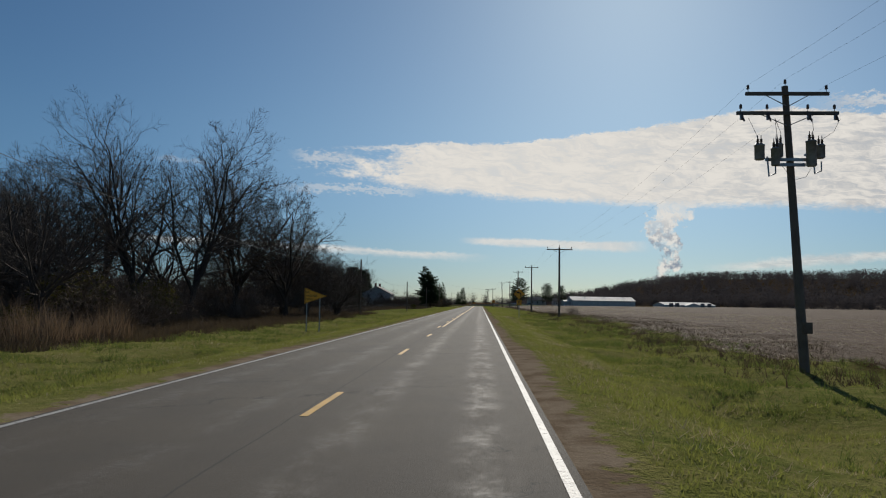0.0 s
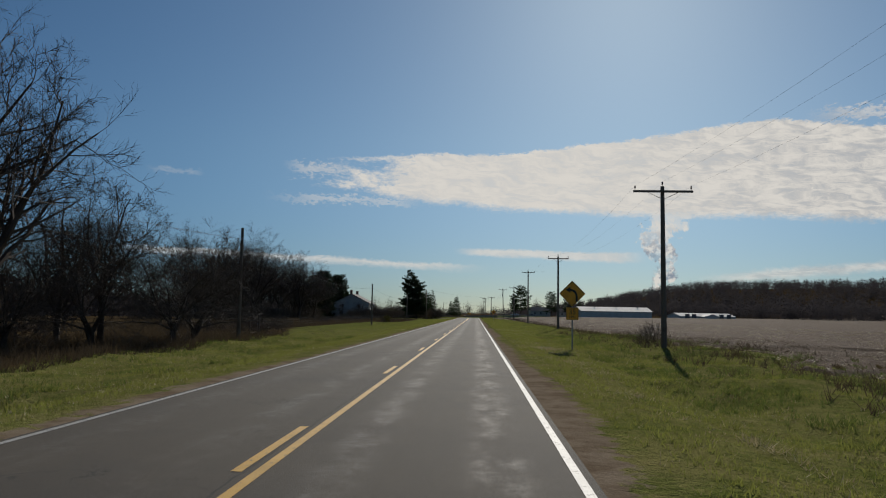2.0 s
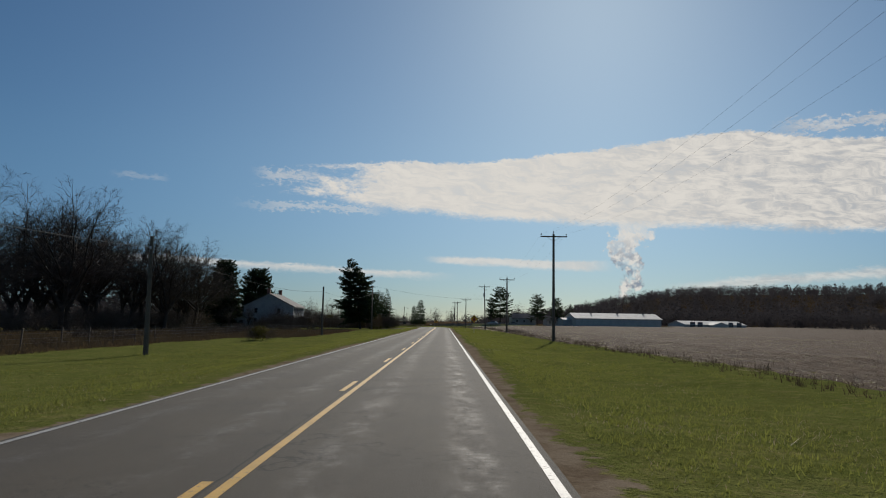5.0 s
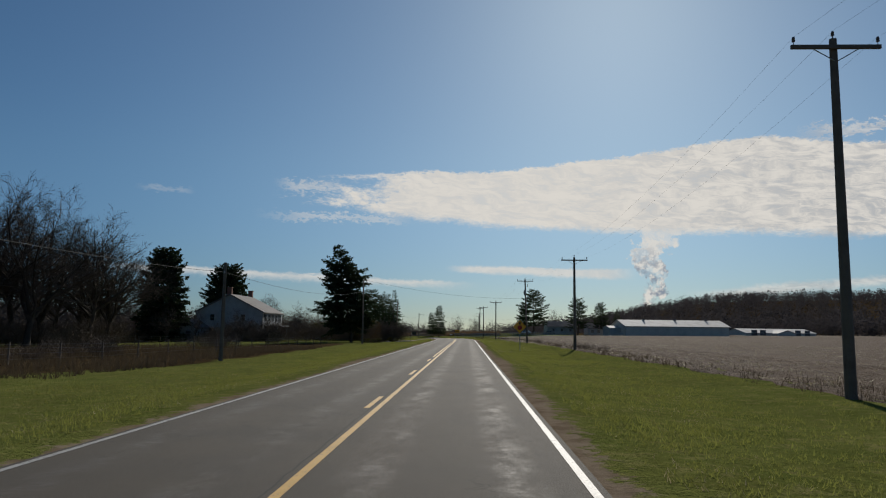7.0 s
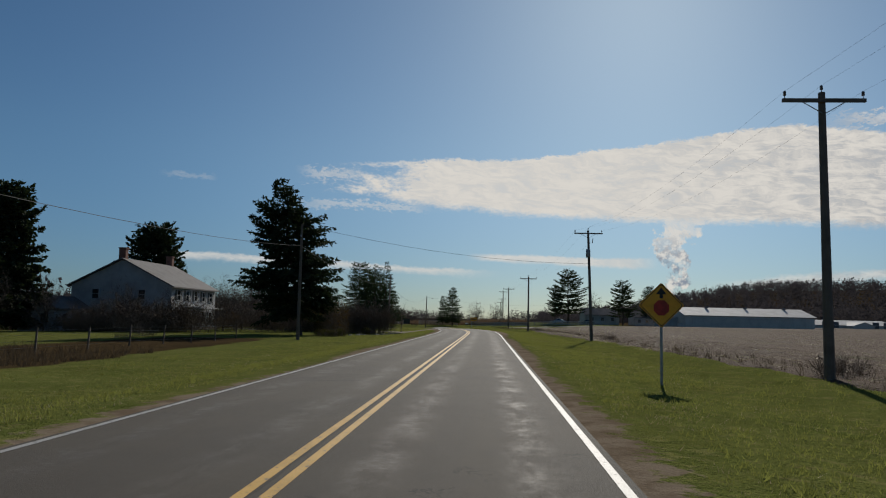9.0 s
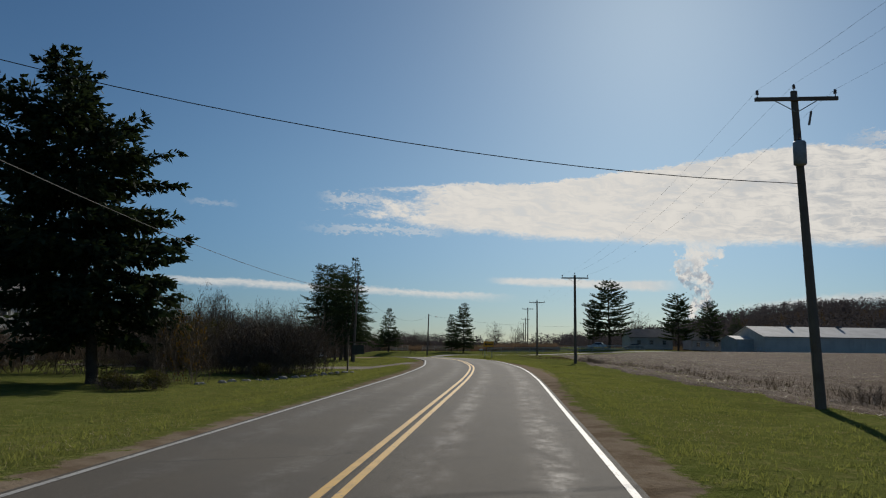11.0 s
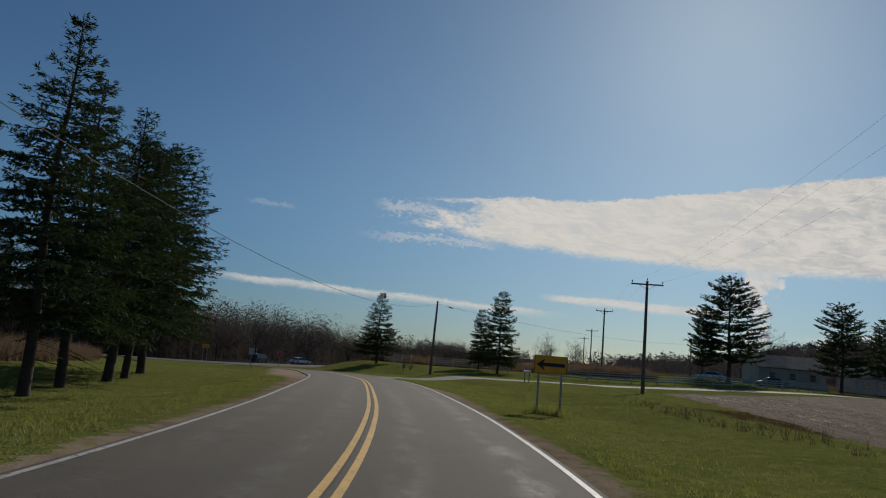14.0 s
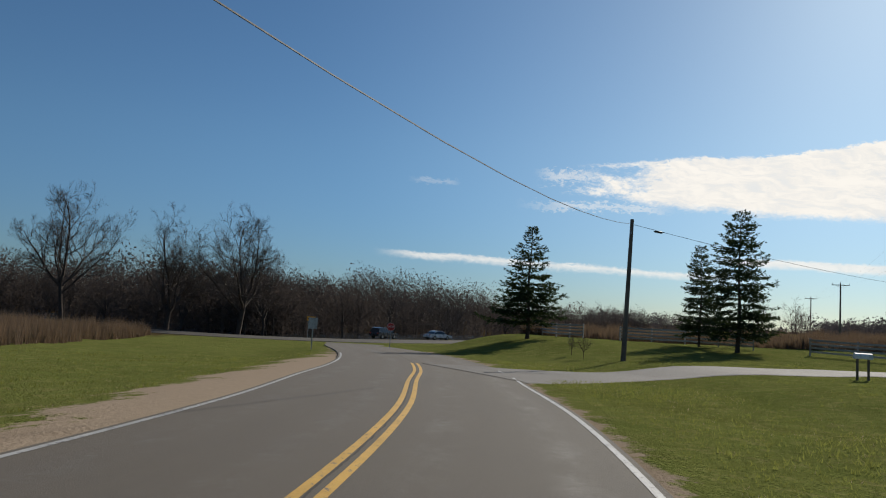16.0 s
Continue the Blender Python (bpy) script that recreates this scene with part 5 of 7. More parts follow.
for x, y, h in ((-14.4, 298.1, 0.8), (-12.9, 298.4, 0.9), (-13.6, 297.6, 0.7), (-15.4, 299.2, 0.7), (-12.2, 310, 0.9)):
    shrub(2, x, y, h, 37 * y, leafy=1, group="garden bushes", label="small leafy bush at the lawn's edge")
def garden_stone(x, y, r, seed):
    """A rough field stone, half sunk in the lawn."""
    rng = np.random.RandomState(seed)
    g = Geo()
    rings = [(0.75, -0.25), (1.0, 0.1), (0.8, 0.5), (0.35, 0.72)]
    k = 7
    for rr, zz in rings:
        for i in range(k):
            a = 6.283 * i / k + rng.normal(0, 0.12)
            q = r * rr * rng.uniform(0.8, 1.2)
            g.v.append((q * math.cos(a) * 1.25, q * math.sin(a), r * (zz + rng.normal(0, 0.06))))
    for j in range(len(rings) - 1):
        g.f += [(j * k + i, j * k + (i + 1) % k, (j + 1) * k + (i + 1) % k, (j + 1) * k + i) for i in range(k)]
    g.f.append(tuple((len(rings) - 1) * k + i for i in range(k)))
    ob = new("garden_stone", g.mesh("garden_stone", M_STONE))
    ob.matrix_world = pose(x, y, gz1(x, y), 0, 0, rng.uniform(0, 360))
    return tagged(ob, "pale rough field stone edging the garden bed", "stone", "garden edging stones")


M_STONE = material("pale_field_stone", (0.30, 0.28, 0.25), 0.9, 0.4, 3.0, 20.0, 0.5, second=(0.20, 0.185, 0.165))
rs2 = np.random.RandomState(12)
for k in range(34):
    u = (k + rs2.rand() * 0.7) / 34
    garden_stone(-12.6 + 3.9 * u + rs2.normal(0, 0.14), 302.2 + 16.5 * u + rs2.normal(0, 0.2), rs2.uniform(0.09, 0.2), k)
shrub(2, -15.6, 196.0, 1.5, 10, leafy=1, group="fence line brush", label="dark round bush at the wire fence")
shrub(1, 17.0, 110.8, 1.4, 10, group="field edge brush", label="leafless bush at the field's edge")
shrub(2, 12.0, 90.5, 1.0, 40, group="field edge brush", label="dead weeds round the pole's foot")
for x, y, h in ((13.4, 249.5, 0.8), (14.5, 251, 0.7), (15.2, 247, 0.6), (9.6, 341, 0.7), (10.3, 338, 0.6), (12.3, 40.0, 0.5), (13.2, 293, 0.7)):
    shrub(2, x, y, h, 29 * y, group="field edge brush", label="dead weeds at the field's edge")


bare(4, -91.6, 439.6, 20, 0, "large leafless tree on the river bank", "river bank trees", 0.8, 2)
bare(2, -82.4, 449.1, 18.5, 120, "large leafless tree on the river bank", "river bank trees", grade=2)
bare(4, -75.0, 455.5, 20.5, 200, "large leafless tree on the river bank", "river bank trees", grade=2)
bare(4, -72, 500, 15, 40, "large leafless tree on the river bank", "river bank trees")
bare(3, -62, 505, 14, 80, "large leafless tree on the river bank", "river bank trees")
for i, x, y, h, turn in ((0, -62, 303, 13.5, 30), (4, -67, 307, 14, 90), (2, -58, 310, 12.5, 200), (4, -73, 300, 14.5, 310), (2, -33, 352, 9.5, 40), (4, -41, 360, 10, 10), (4, -30, 372, 9.0, 140), (0, -24.5, 350, 7.5, 70)):
    bare(i, x, y, h, turn, "leafless tree in the scrub about the house", "scrub trees")
scrub("pine_scrub", [(-56 - 26 * rs.rand(), 292 + 18 * rs.rand(), rs.uniform(2.5, 5.0), rs.uniform(0, 6), 1.4) for k in range(26)], "dark thickets beside the broad pine")
scrub("spruce_scrub", [(-36 - 26 * rs.rand(), 347 + 13 * rs.rand(), rs.uniform(1.8, 3.6), rs.uniform(0, 6), 1.3) for k in range(24)], "brown leafless scrub behind the spruces")
bare(4, -3, 560, 13, 200, "leafless tree beyond the fence", "far field trees")
bare(2, 6, 575, 12, 100, "leafless tree beyond the fence", "far field trees")
bare(4, 37, 470, 11, 20, "leafless tree behind the pines", "far field trees")
bare(3, -45, 330, 7, 20, "small leafless tree before the white house", "yard trees")
bare(4, -39.5, 306, 6.5, 220, "small leafless tree before the white house", "yard trees")


def far_woods(name, spots, label, clumps=30, size=1.0, slim=0.17, mat=None):
    """Distant leafless woods: every tree a rounded, broken mass of twig clumps over a thin trunk."""
    rng = np.random.RandomState(len(name))
    x, y, t = spots
    z = ground_z(x, y)
    n = len(x)
    wide = t * rng.uniform(0.26, 0.42, n)
    u = rng.normal(0, 1, (n, clumps, 3))
    u /= np.linalg.norm(u, axis=2)[:, :, None]
    r = rng.rand(n, clumps, 1) ** 0.4
    c = np.stack([x, y, z + t * 0.44], 1)[:, None, :] + u * r * np.stack([wide, wide, t * 0.55], 1)[:, None, :]
    a = rng.normal(0, 1, (n, clumps, 3))
    a /= np.linalg.norm(a, axis=2)[:, :, None]
    b = np.cross(a, rng.normal(0, 1, (n, clumps, 3)))
    b /= np.linalg.norm(b, axis=2)[:, :, None] + 1e-6
    k = (t[:, None] * rng.uniform(0.04, 0.10, (n, clumps)) * size)[:, :, None]
    a, b = a * k + u * k * 0.4, b * k * rng.uniform(slim, slim * 3, (n, clumps, 1))
    quads = np.stack([c - a, c + b, c + a, c - b], 2).reshape(-1, 3)
    e = (t * 0.012)[:, None] * np.array([[1.0, 0.3, 0.0]])
    foot = np.stack([x, y, z - 0.5], 1)
    tops = np.stack([x + rng.normal(0, 0.4, n), y, z + t * rng.uniform(0.5, 0.85, n)], 1)
    tris = np.stack([foot - e, foot + e, tops], 1).reshape(-1, 3)
    m = len(quads)
    faces = np.arange(m).reshape(-1, 4).tolist() + (m + np.arange(len(tris))).reshape(-1, 3).tolist()
    me = bpy.data.meshes.new(name)
    me.from_pydata(np.concatenate([quads, tris]).tolist(), [], faces)
    me.materials.append(mat or M_WOOD)
    return tagged(new(name, me), label, "woods", kind="stuff")


rs = np.random.RandomState(5)
for k in range(190):
    i = int(6 + (len(CROSS) - 14) * (k + rs.rand()) / 190)
    x, y = CROSS[i] + normals(CROSS)[i] * -rs.uniform(26, 80)
    bare(int(rs.choice([0, 2, 4, 4])), x, y, rs.uniform(8, 13.5) * (1 + 0.25 * smoothstep(-70, -130, x)), rs.uniform(0, 360), "leafless tree at the edge of the river woods", "river edge trees", grade=1 if k % 12 == 0 else 0)

rs = np.random.RandomState(77)


def scatter(n, fun):
    pts = [fun() for _ in range(n)]
    return tuple(np.array(c) for c in zip(*pts))


def right_hill():
    az, r = radians(rs.uniform(5, 62)), rs.uniform(380, 900) ** 1.0
    return r * math.sin(az), 380 + r * math.cos(az), rs.uniform(9, 14)


def right_edge():
    az, r = radians(rs.uniform(12, 75)), rs.uniform(330, 400)
    return r * math.sin(az), 380 + r * math.cos(az), rs.uniform(8, 13)


def left_woods():
    i = rs.randint(8, len(CROSS) - 8)
    off = -34 - 110 * rs.rand() ** 1.3
    n = normals(CROSS)[i]
    x, y = CROSS[i] + n * off + rs.normal(0, 4, 2)
    return x, y, rs.uniform(7, 12.5) * (1 + 0.4 * smoothstep(-70, -130, x))


def left_back():
    return -rs.uniform(125, 230), rs.uniform(20, 330), rs.uniform(10.5, 15)


def ahead():
    az, r = radians(rs.uniform(-12, 16)), rs.uniform(230, 520)
    return r * math.sin(az), 380 + r * math.cos(az), rs.uniform(4.5, 8.5)


far_woods("far_woods", scatter(2700, right_hill), "leafless brown woods on the far ridge", 64, 0.80, 0.30, M_HAZE_WOOD)
far_woods("far_wood_edge", scatter(900, right_edge), "edge of the far woods beyond the field", 60, 0.8, 0.25, M_HAZE_WOOD)
far_woods("river_woods", scatter(900, left_woods), "leafless woods on the far bank of the river", 210, 0.30, 0.22)
far_woods("river_thicket", scatter(900, lambda: (lambda p: (p[0], p[1], p[2] * 0.4))(left_woods())), "brown undergrowth of the river woods", 80, 0.7, 0.25)
far_woods("pasture_woods", scatter(700, lambda: (-rs.uniform(92, 250), rs.uniform(325, 425), rs.uniform(10, 15.5))), "dark woods behind the farmhouse", 70, 0.6, 0.25, M_HAZE_WOOD)
far_woods("west_woods", scatter(1900, left_back), "dark woods beyond the rough pasture", 44, 0.8, 0.25, M_HAZE_WOOD)
far_woods("low_woods", scatter(1500, ahead), "low leafless trees in the valley", 46, 0.62, 0.3, M_HAZE_WOOD)


def tufts(name, place, n, h0, h1, mat, label, blades=5, seed=1, width=0.012, lean=0.35, clump=0.0, lift=None):
    """Blades of grass in tufts, scattered by place(); clump thins them out between patches."""
    rng = np.random.RandomState(seed)
    x, y = place(rng, n)
    if clump:
        keep = wave(x, y, 1.4, seed) + 0.7 * wave(x, y, 4.1, seed + 3) + rng.normal(0, 0.4, len(x)) > clump
        x, y = x[keep], y[keep]
    z = ground_z(x, y) + (lift(x) if lift else 0.0)
    tall = np.clip(1 + 0.5 * wave(x, y, 1.3, seed + 1), 0.45, 1.7)
    n = len(x)
    h = rng.uniform(h0, h1, (n, blades)) * tall[:, None]
    t = rng.uniform(0, 6.28, (n, blades))
    w = width * rng.uniform(0.7, 1.5, (n, blades))
    px, py = x[:, None] + rng.normal(0, 0.05, (n, blades)), y[:, None] + rng.normal(0, 0.05, (n, blades))
    ex, ey = np.cos(t) * w, np.sin(t) * w
    pz = np.repeat(z[:, None], blades, 1)
    tip = np.stack([px + rng.normal(0, lean, (n, blades)) * h, py + rng.normal(0, lean, (n, blades)) * h, pz + h], 2)
    v = np.stack([np.stack([px - ex, py - ey, pz - 0.02], 2), np.stack([px + ex, py + ey, pz - 0.02], 2), tip], 2).reshape(-1, 3)
    me = bpy.data.meshes.new(name)
    me.from_pydata(v.tolist(), [], np.arange(len(v)).reshape(-1, 3).tolist())
    me.materials.append(mat)
    return tagged(new(name, me), label, "grass", kind="stuff")


def beside(s, d):
    """Points at places s along the road and d to its right."""
    x, y, nx, ny = (np.interp(s, MAIN_S, c) for c in (MAIN[:, 0], MAIN[:, 1], MAIN_N[:, 0], MAIN_N[:, 1]))
    return x + nx * d, y + ny * d


def along(rng, n, s0, s1, d0, d1):
    return beside(rng.uniform(s0, s1, n), d0 + (d1 - d0) * rng.rand(n) ** 1.2)


def verge(side):
    def place(rng, n):
        s = rng.uniform(2, 410, n)
        wide = np.where(s > 335, 24.0 if side > 0 else 19.0, 12.5 if side > 0 else 15.0 - 2.0 * (s > 205))
        d = side * (5.0 + (wide - 5.0) * rng.rand(n) ** 1.3)
        return beside(s, d)

    return place


def off_roads(place):
    """Leaves out what would stand on the side road, the drive or the crossing."""
    def inner(rng, n):
        x, y = place(rng, n)
        keep = (near_line(x, y, SIDE)[1] > 3.2) & (near_line(x, y, CROSS)[1] > 5.0) & (np.abs(offsets(x, y)[0]) > 4.4)
        keep &= ~((np.abs(y - 328) < 3.2) & (x < 0))
        d, s = offsets(x, y)
        keep &= ~((d < 0) & (d > -6.3) & (s > 374) & (s < 408))
        return x[keep], y[keep]

    return inner


def verge_near(side):
    """The strip next to the asphalt, where single blades can be seen."""
    def place(rng, n):
        return along(rng, n, 4, 408, side * 4.45, side * 9.5)

    return place


tufts("verge_grass", off_roads(verge(1)), 56000, 0.03, 0.10, M_GRASS, "short green grass blades on the verge", 3, 1, 0.012, 0.5, -0.5)
tufts("verge_grass", off_roads(verge(-1)), 50000, 0.03, 0.10, M_GRASS, "short green grass blades on the verge", 3, 2, 0.012, 0.5, -0.5)
tufts("verge_grass", off_roads(verge_near(1)), 70000, 0.025, 0.08, M_GRASS, "short green grass blades near the asphalt", 3, 21, 0.010, 0.6, -0.6)
tufts("verge_grass", off_roads(verge_near(-1)), 48000, 0.025, 0.08, M_GRASS, "short green grass blades near the asphalt", 3, 22, 0.010, 0.6, -0.6)
tufts("straw_grass", off_roads(verge_near(1)), 24000, 0.02, 0.07, M_STRAW, "pale dry blades among the green grass", 2, 23, 0.007, 0.9, 0.2)
tufts("straw_grass", off_roads(verge_near(-1)), 16000, 0.02, 0.07, M_STRAW, "pale dry blades among the green grass", 2, 24, 0.007, 0.9, 0.2)
tufts("straw_grass", off_roads(lambda r, n: along(r, n, 4, 140, 4.5, 14.5)), 13000, 0.03, 0.10, M_STRAW, "bleached blades in the rough verge", 2, 26, 0.008, 0.8, 0.15)
tufts("straw_grass", off_roads(lambda r, n: along(r, n, 4, 140, -4.5, -14)), 10000, 0.03, 0.10, M_STRAW, "bleached blades in the rough verge", 2, 27, 0.008, 0.8, 0.15)
tufts("straw_grass", lambda r, n: along(r, n, 6, 92, 5.6, 7.0), 4200, 0.04, 0.13, M_STRAW, "bleached cut stalks in the ditch", 4, 25, 0.010, 1.0, 0.55)
tufts("tall_grass", lambda r, n: along(r, n, 4, 116, 7.6, 17.5), 24000, 0.06, 0.24, M_LUSH, "dark rank grass in lumps along the ditch", 6, 61, 0.010, 0.6, 0.55)
tufts("tall_grass", lambda r, n: along(r, n, 4, 112, -7.0, -15), 14000, 0.06, 0.24, M_LUSH, "dark rank grass in lumps along the ditch", 6, 62, 0.010, 0.6, 0.6)
tufts("weeds", lambda r, n: along(r, n, 8, 112, 13.5, 24), 9000, 0.06, 0.22, M_DRYB, "low brown weeds where the field begins", 5, 63, 0.012, 0.9, 0.3)
tufts("tall_grass", lambda r, n: along(r, n, 4, 116, 6.4, 15.5), 11000, 0.05, 0.17, M_GRASS, "longer tufted grass in the ditch", 6, 3, 0.009, 0.6, 0.25)
tufts("tall_grass", lambda r, n: along(r, n, 4, 112, -6.5, -15), 8000, 0.05, 0.17, M_GRASS, "longer tufted grass in the ditch", 6, 7, 0.009, 0.6, 0.25)
tufts("weeds", lambda r, n: along(r, n, 5, 112, -13.5, -28), 9000, 0.12, 0.6, M_DRYB, "brown weeds beyond the verge", 6, 4, 0.014, 0.4)
tufts("weeds", lambda r, n: along(r, n, 112, 205, -20.5, -48), 8000, 0.15, 0.6, M_DRYB, "brown weeds in the rough pasture", 6, 8, 0.014)
tufts("weeds", lambda r, n: along(r, n, 205, 262, -15.0, -45), 6500, 0.12, 0.5, M_DRYB, "brown weeds in the rough pasture", 6, 9, 0.014)
tufts("weeds", lambda r, n: along(r, n, 20, 368, 12.6, 15.0), 2600, 0.1, 0.45, M_DRYB, "dead weeds along the field edge", 5, 10, 0.010)
def on_soil(x):
    return 0.06 + 0.10 * smoothstep(16, 60, x)


tufts("stubble", lambda r, n: (14.8 + 42 * r.rand(n) ** 1.6, r.uniform(8, 150, n)), 20000, 0.03, 0.09, M_STRAW, "pale broken maize stalks on the bare soil", 2, 51, 0.014, 2.6, 0.1, on_soil)
tufts("stubble", lambda r, n: (11.6 + 40 * r.rand(n) ** 1.6, r.uniform(270, 402, n)), 15000, 0.03, 0.08, M_STRAW, "pale broken maize stalks on the bare soil", 2, 52, 0.014, 2.6, 0.1, on_soil)
tufts("stubble", lambda r, n: (13.6 + 40 * r.rand(n) ** 1.6, r.uniform(150, 270, n)), 14000, 0.03, 0.08, M_STRAW, "pale broken maize stalks on the bare soil", 2, 53, 0.014, 2.6, 0.1, on_soil)
tufts("weeds", lambda r, n: along(r, n, 15, 125, 10.5, 19.5), 5200, 0.08, 0.42, M_DRYB, "brown weeds along the rough field edge", 5, 31, 0.012, 0.5, 0.5)
tufts("dry_grass", lambda r, n: along(r, n, 27, 35, -15.0, -18.0), 260, 0.6, 1.5, M_DRY, "tall reddish grass at the wood's edge", 6, 32, 0.015, 0.25)
tufts("dry_grass", off_roads(lambda r, n: along(r, n, 354, 426, -21, -46)), 11000, 0.5, 1.4, M_DRY, "tall russet grass behind the mown corner", 6, 5, 0.02, 0.2)
tufts("dry_grass", off_roads(lambda r, n: (lambda v: (-47 - (v - 396) * 0.62 - 26 * r.rand(n) ** 1.3, v))(r.uniform(394, 434, n))), 8000, 0.6, 1.5, M_DRY, "tall russet grass above the river", 6, 33, 0.025, 0.2)
tufts("dry_grass", off_roads(lambda r, n: (r.uniform(-28, 14, n), r.uniform(439, 456, n))), 9000, 0.5, 1.25, M_DRY, "tall russet grass behind the board fence", 6, 6, 0.025, 0.2)
for x, y, h in ((-16.4, 412.7, 1.9), (-17.6, 415.0, 1.6)):
    bare(4, x, y, h, 50 * y, "young bare sapling on the junction lawn", "junction saplings", 0.6)
for i, x, y, h in ((4, -44, 298, 6.5), (2, -37, 301, 6.0), (4, -33.5, 305, 5.5), (0, -29, 309, 5.0), (2, -48, 296, 7.0)):
    bare(i, x, y, h, 77 * x, "small leafless tree before the white house", "yard trees")
tufts("tall_grass", lambda r, n: (-0.42 + r.normal(0, 0.45, n), 359.0 + r.normal(0, 0.3, n)), 160, 0.15, 0.5, M_GRASS, "uncut grass round the arrow sign's posts", 6, 41, 0.010, 0.3)


# ---- utility poles ----
def utility_pole(x, y, height, arm=2.2, arms=1, lean=(0.0, 0.0), face=0.0, gear="", z=None):
    ob = thing("utility_pole", "weathered wooden utility pole with a crossarm and insulators", "utility pole", "roadside utility poles", at=(x, y, gz1(x, y) if z is None else z), turn=face)
    tx, ty = lean
    pole = Geo()
    fr = [i / 6 for i in range(7)]
    pole.pipe([(tx * a, ty * a, -0.3 + (height + 0.3) * a) for a in fr], [0.165 - 0.06 * a for a in fr], 10)
    part("pole", pole, M_POLE, ob, smooth=False)
    tops = []
    for k in range(arms):
        za = height - 0.30 - 0.68 * k
        ln = arm * (1.0 if k == 0 else 1.22)
        g = Geo()
        g.box((tx * 0.97, ty * 0.97 - 0.15, za), (ln, 0.09, 0.115))
        part("crossarm", g, M_POLE, ob)
        for sx in (-1, 1):
            b = Geo()
            b.tube((tx * 0.97 + sx * ln * 0.26, ty - 0.15, za - 0.05), (tx * 0.95 + sx * 0.05, ty - 0.14, za - 0.42), 0.016, 0.016, 5)
            part("brace", b, M_STEEL, ob)
        for sx in (-0.46, -0.2, 0.2, 0.46) if k else (-0.47, 0.0, 0.47):
            g = Geo()
            up = za + 0.06 if sx or k else height
            g.lathe([(0.012, 0), (0.012, 0.09), (0.05, 0.10), (0.055, 0.14), (0.035, 0.155), (0.05, 0.175), (0.045, 0.22), (0.02, 0.25)], 8, (tx * 0.97 + sx * ln, ty * 0.97 - (0.15 if sx or k else 0.0), up))
            part("insulator", g, M_PORC, ob)
            if k == 0:
                tops.append((sx * ln, up + 0.24))
        if k:
            for sx in (-0.46, -0.2, 0.2, 0.46):
                g = Geo()
                g.box((tx * 0.97 + sx * ln, ty - 0.22, za - 0.14), (0.09, 0.09, 0.22))
                g.tube((tx * 0.97 + sx * ln, ty - 0.24, za - 0.02), (tx * 0.97 + sx * ln + 0.06, ty - 0.30, za - 0.32), 0.03, 0.03, 6)
                part("fuse_cutout", g, M_PORC, ob, "porcelain fuse cutout")
    if gear == "bank":
        cx, cy = tx * 0.70, ty - 0.2
        for dz, x0, x1 in ((2.60, -0.92, 0.46), (2.78, -0.55, 0.40)):
            g = Geo()
            g.box((cx + (x0 + x1) / 2, cy, height - dz), (x1 - x0, 0.09, 0.10))
            part("bracket", g, M_STEEL, ob)
        for x0, top, foot in ((-0.90, 2.52, 3.2), (0.62, 2.45, 3.1)):  # bent conduit below the tanks
            g = Geo()
            g.pipe([(cx + x0, cy - 0.1, height - top), (cx + x0 + 0.05, cy - 0.1, height - foot), (cx + x0 + 0.27, cy - 0.1, height - foot + 0.1), (cx + x0 + 0.27, cy - 0.1, height - foot + 0.42)], [0.028] * 4, 6)
            part("conduit", g, M_STEEL, ob)
        for sx, dy, foot, r, h in ((-1.16, -0.12, 2.64, 0.165, 0.48), (-0.68, -0.24, 2.86, 0.14, 0.56), (-0.42, 0.12, 2.50, 0.14, 0.42), (0.54, -0.16, 2.86, 0.165, 0.84), (0.94, 0.06, 2.54, 0.15, 0.42)):
            g = Geo()
            at = (cx + sx, cy + dy, height - foot)
            g.lathe([(0.85 * r, 0), (r, 0.03), (r, h), (1.08 * r, h), (1.08 * r, h + 0.03), (0.7 * r, h + 0.06), (0.05, h + 0.07)], 14, at)
            tank = part("transformer", g, M_TANK, ob, "grey cylindrical transformer", True)
            for bx in (-0.05, 0.06):
                g = Geo()
                g.lathe([(0.03, 0), (0.055, 0.03), (0.035, 0.06), (0.055, 0.1), (0.035, 0.13), (0.05, 0.17), (0.018, 0.2), (0.012, 0.32)], 8, (at[0] + bx, at[1], at[2] + h + 0.05))
                part("bushing", g, M_PORC, tank)
            g = Geo()
            g.box((at[0] + (0.5 * r if sx < 0 else -0.5 * r), at[1] + 0.1, at[2] + h * 0.5), (r, 0.2, 0.06))
            part("hanger", g, M_STEEL, tank)
        for x0, x1, z0, z1 in ((-0.62, -0.66, 1.2, 2.05), (-0.62, -0.42, 1.2, 1.9), (0.62, 0.54, 1.2, 1.8), (-1.5, -1.2, 1.2, 1.95), (1.55, 0.95, 1.2, 1.9), (-0.4, 0.0, 2.85, 3.35), (0.55, 0.05, 2.9, 3.3)):
            g = Geo()
            mid = ((x0 + x1) / 2 + 0.05, (z0 + z1) / 2 + 0.12)
            g.pipe([(cx + x0, cy - 0.1, height - z0), (cx + mid[0], cy - 0.16, height - mid[1]), (cx + x1, cy - 0.12, height - z1)], [0.008] * 3, 4)
            part("jumper_wire", g, M_WIRE, ob)
        g = Geo()
        g.box((tx * 0.1 + 0.06, ty - 0.2, 1.5), (0.30, 0.16, 0.38), bevel=0.02)
        part("meter_box", g, M_POST, ob, "small brown box on the pole")
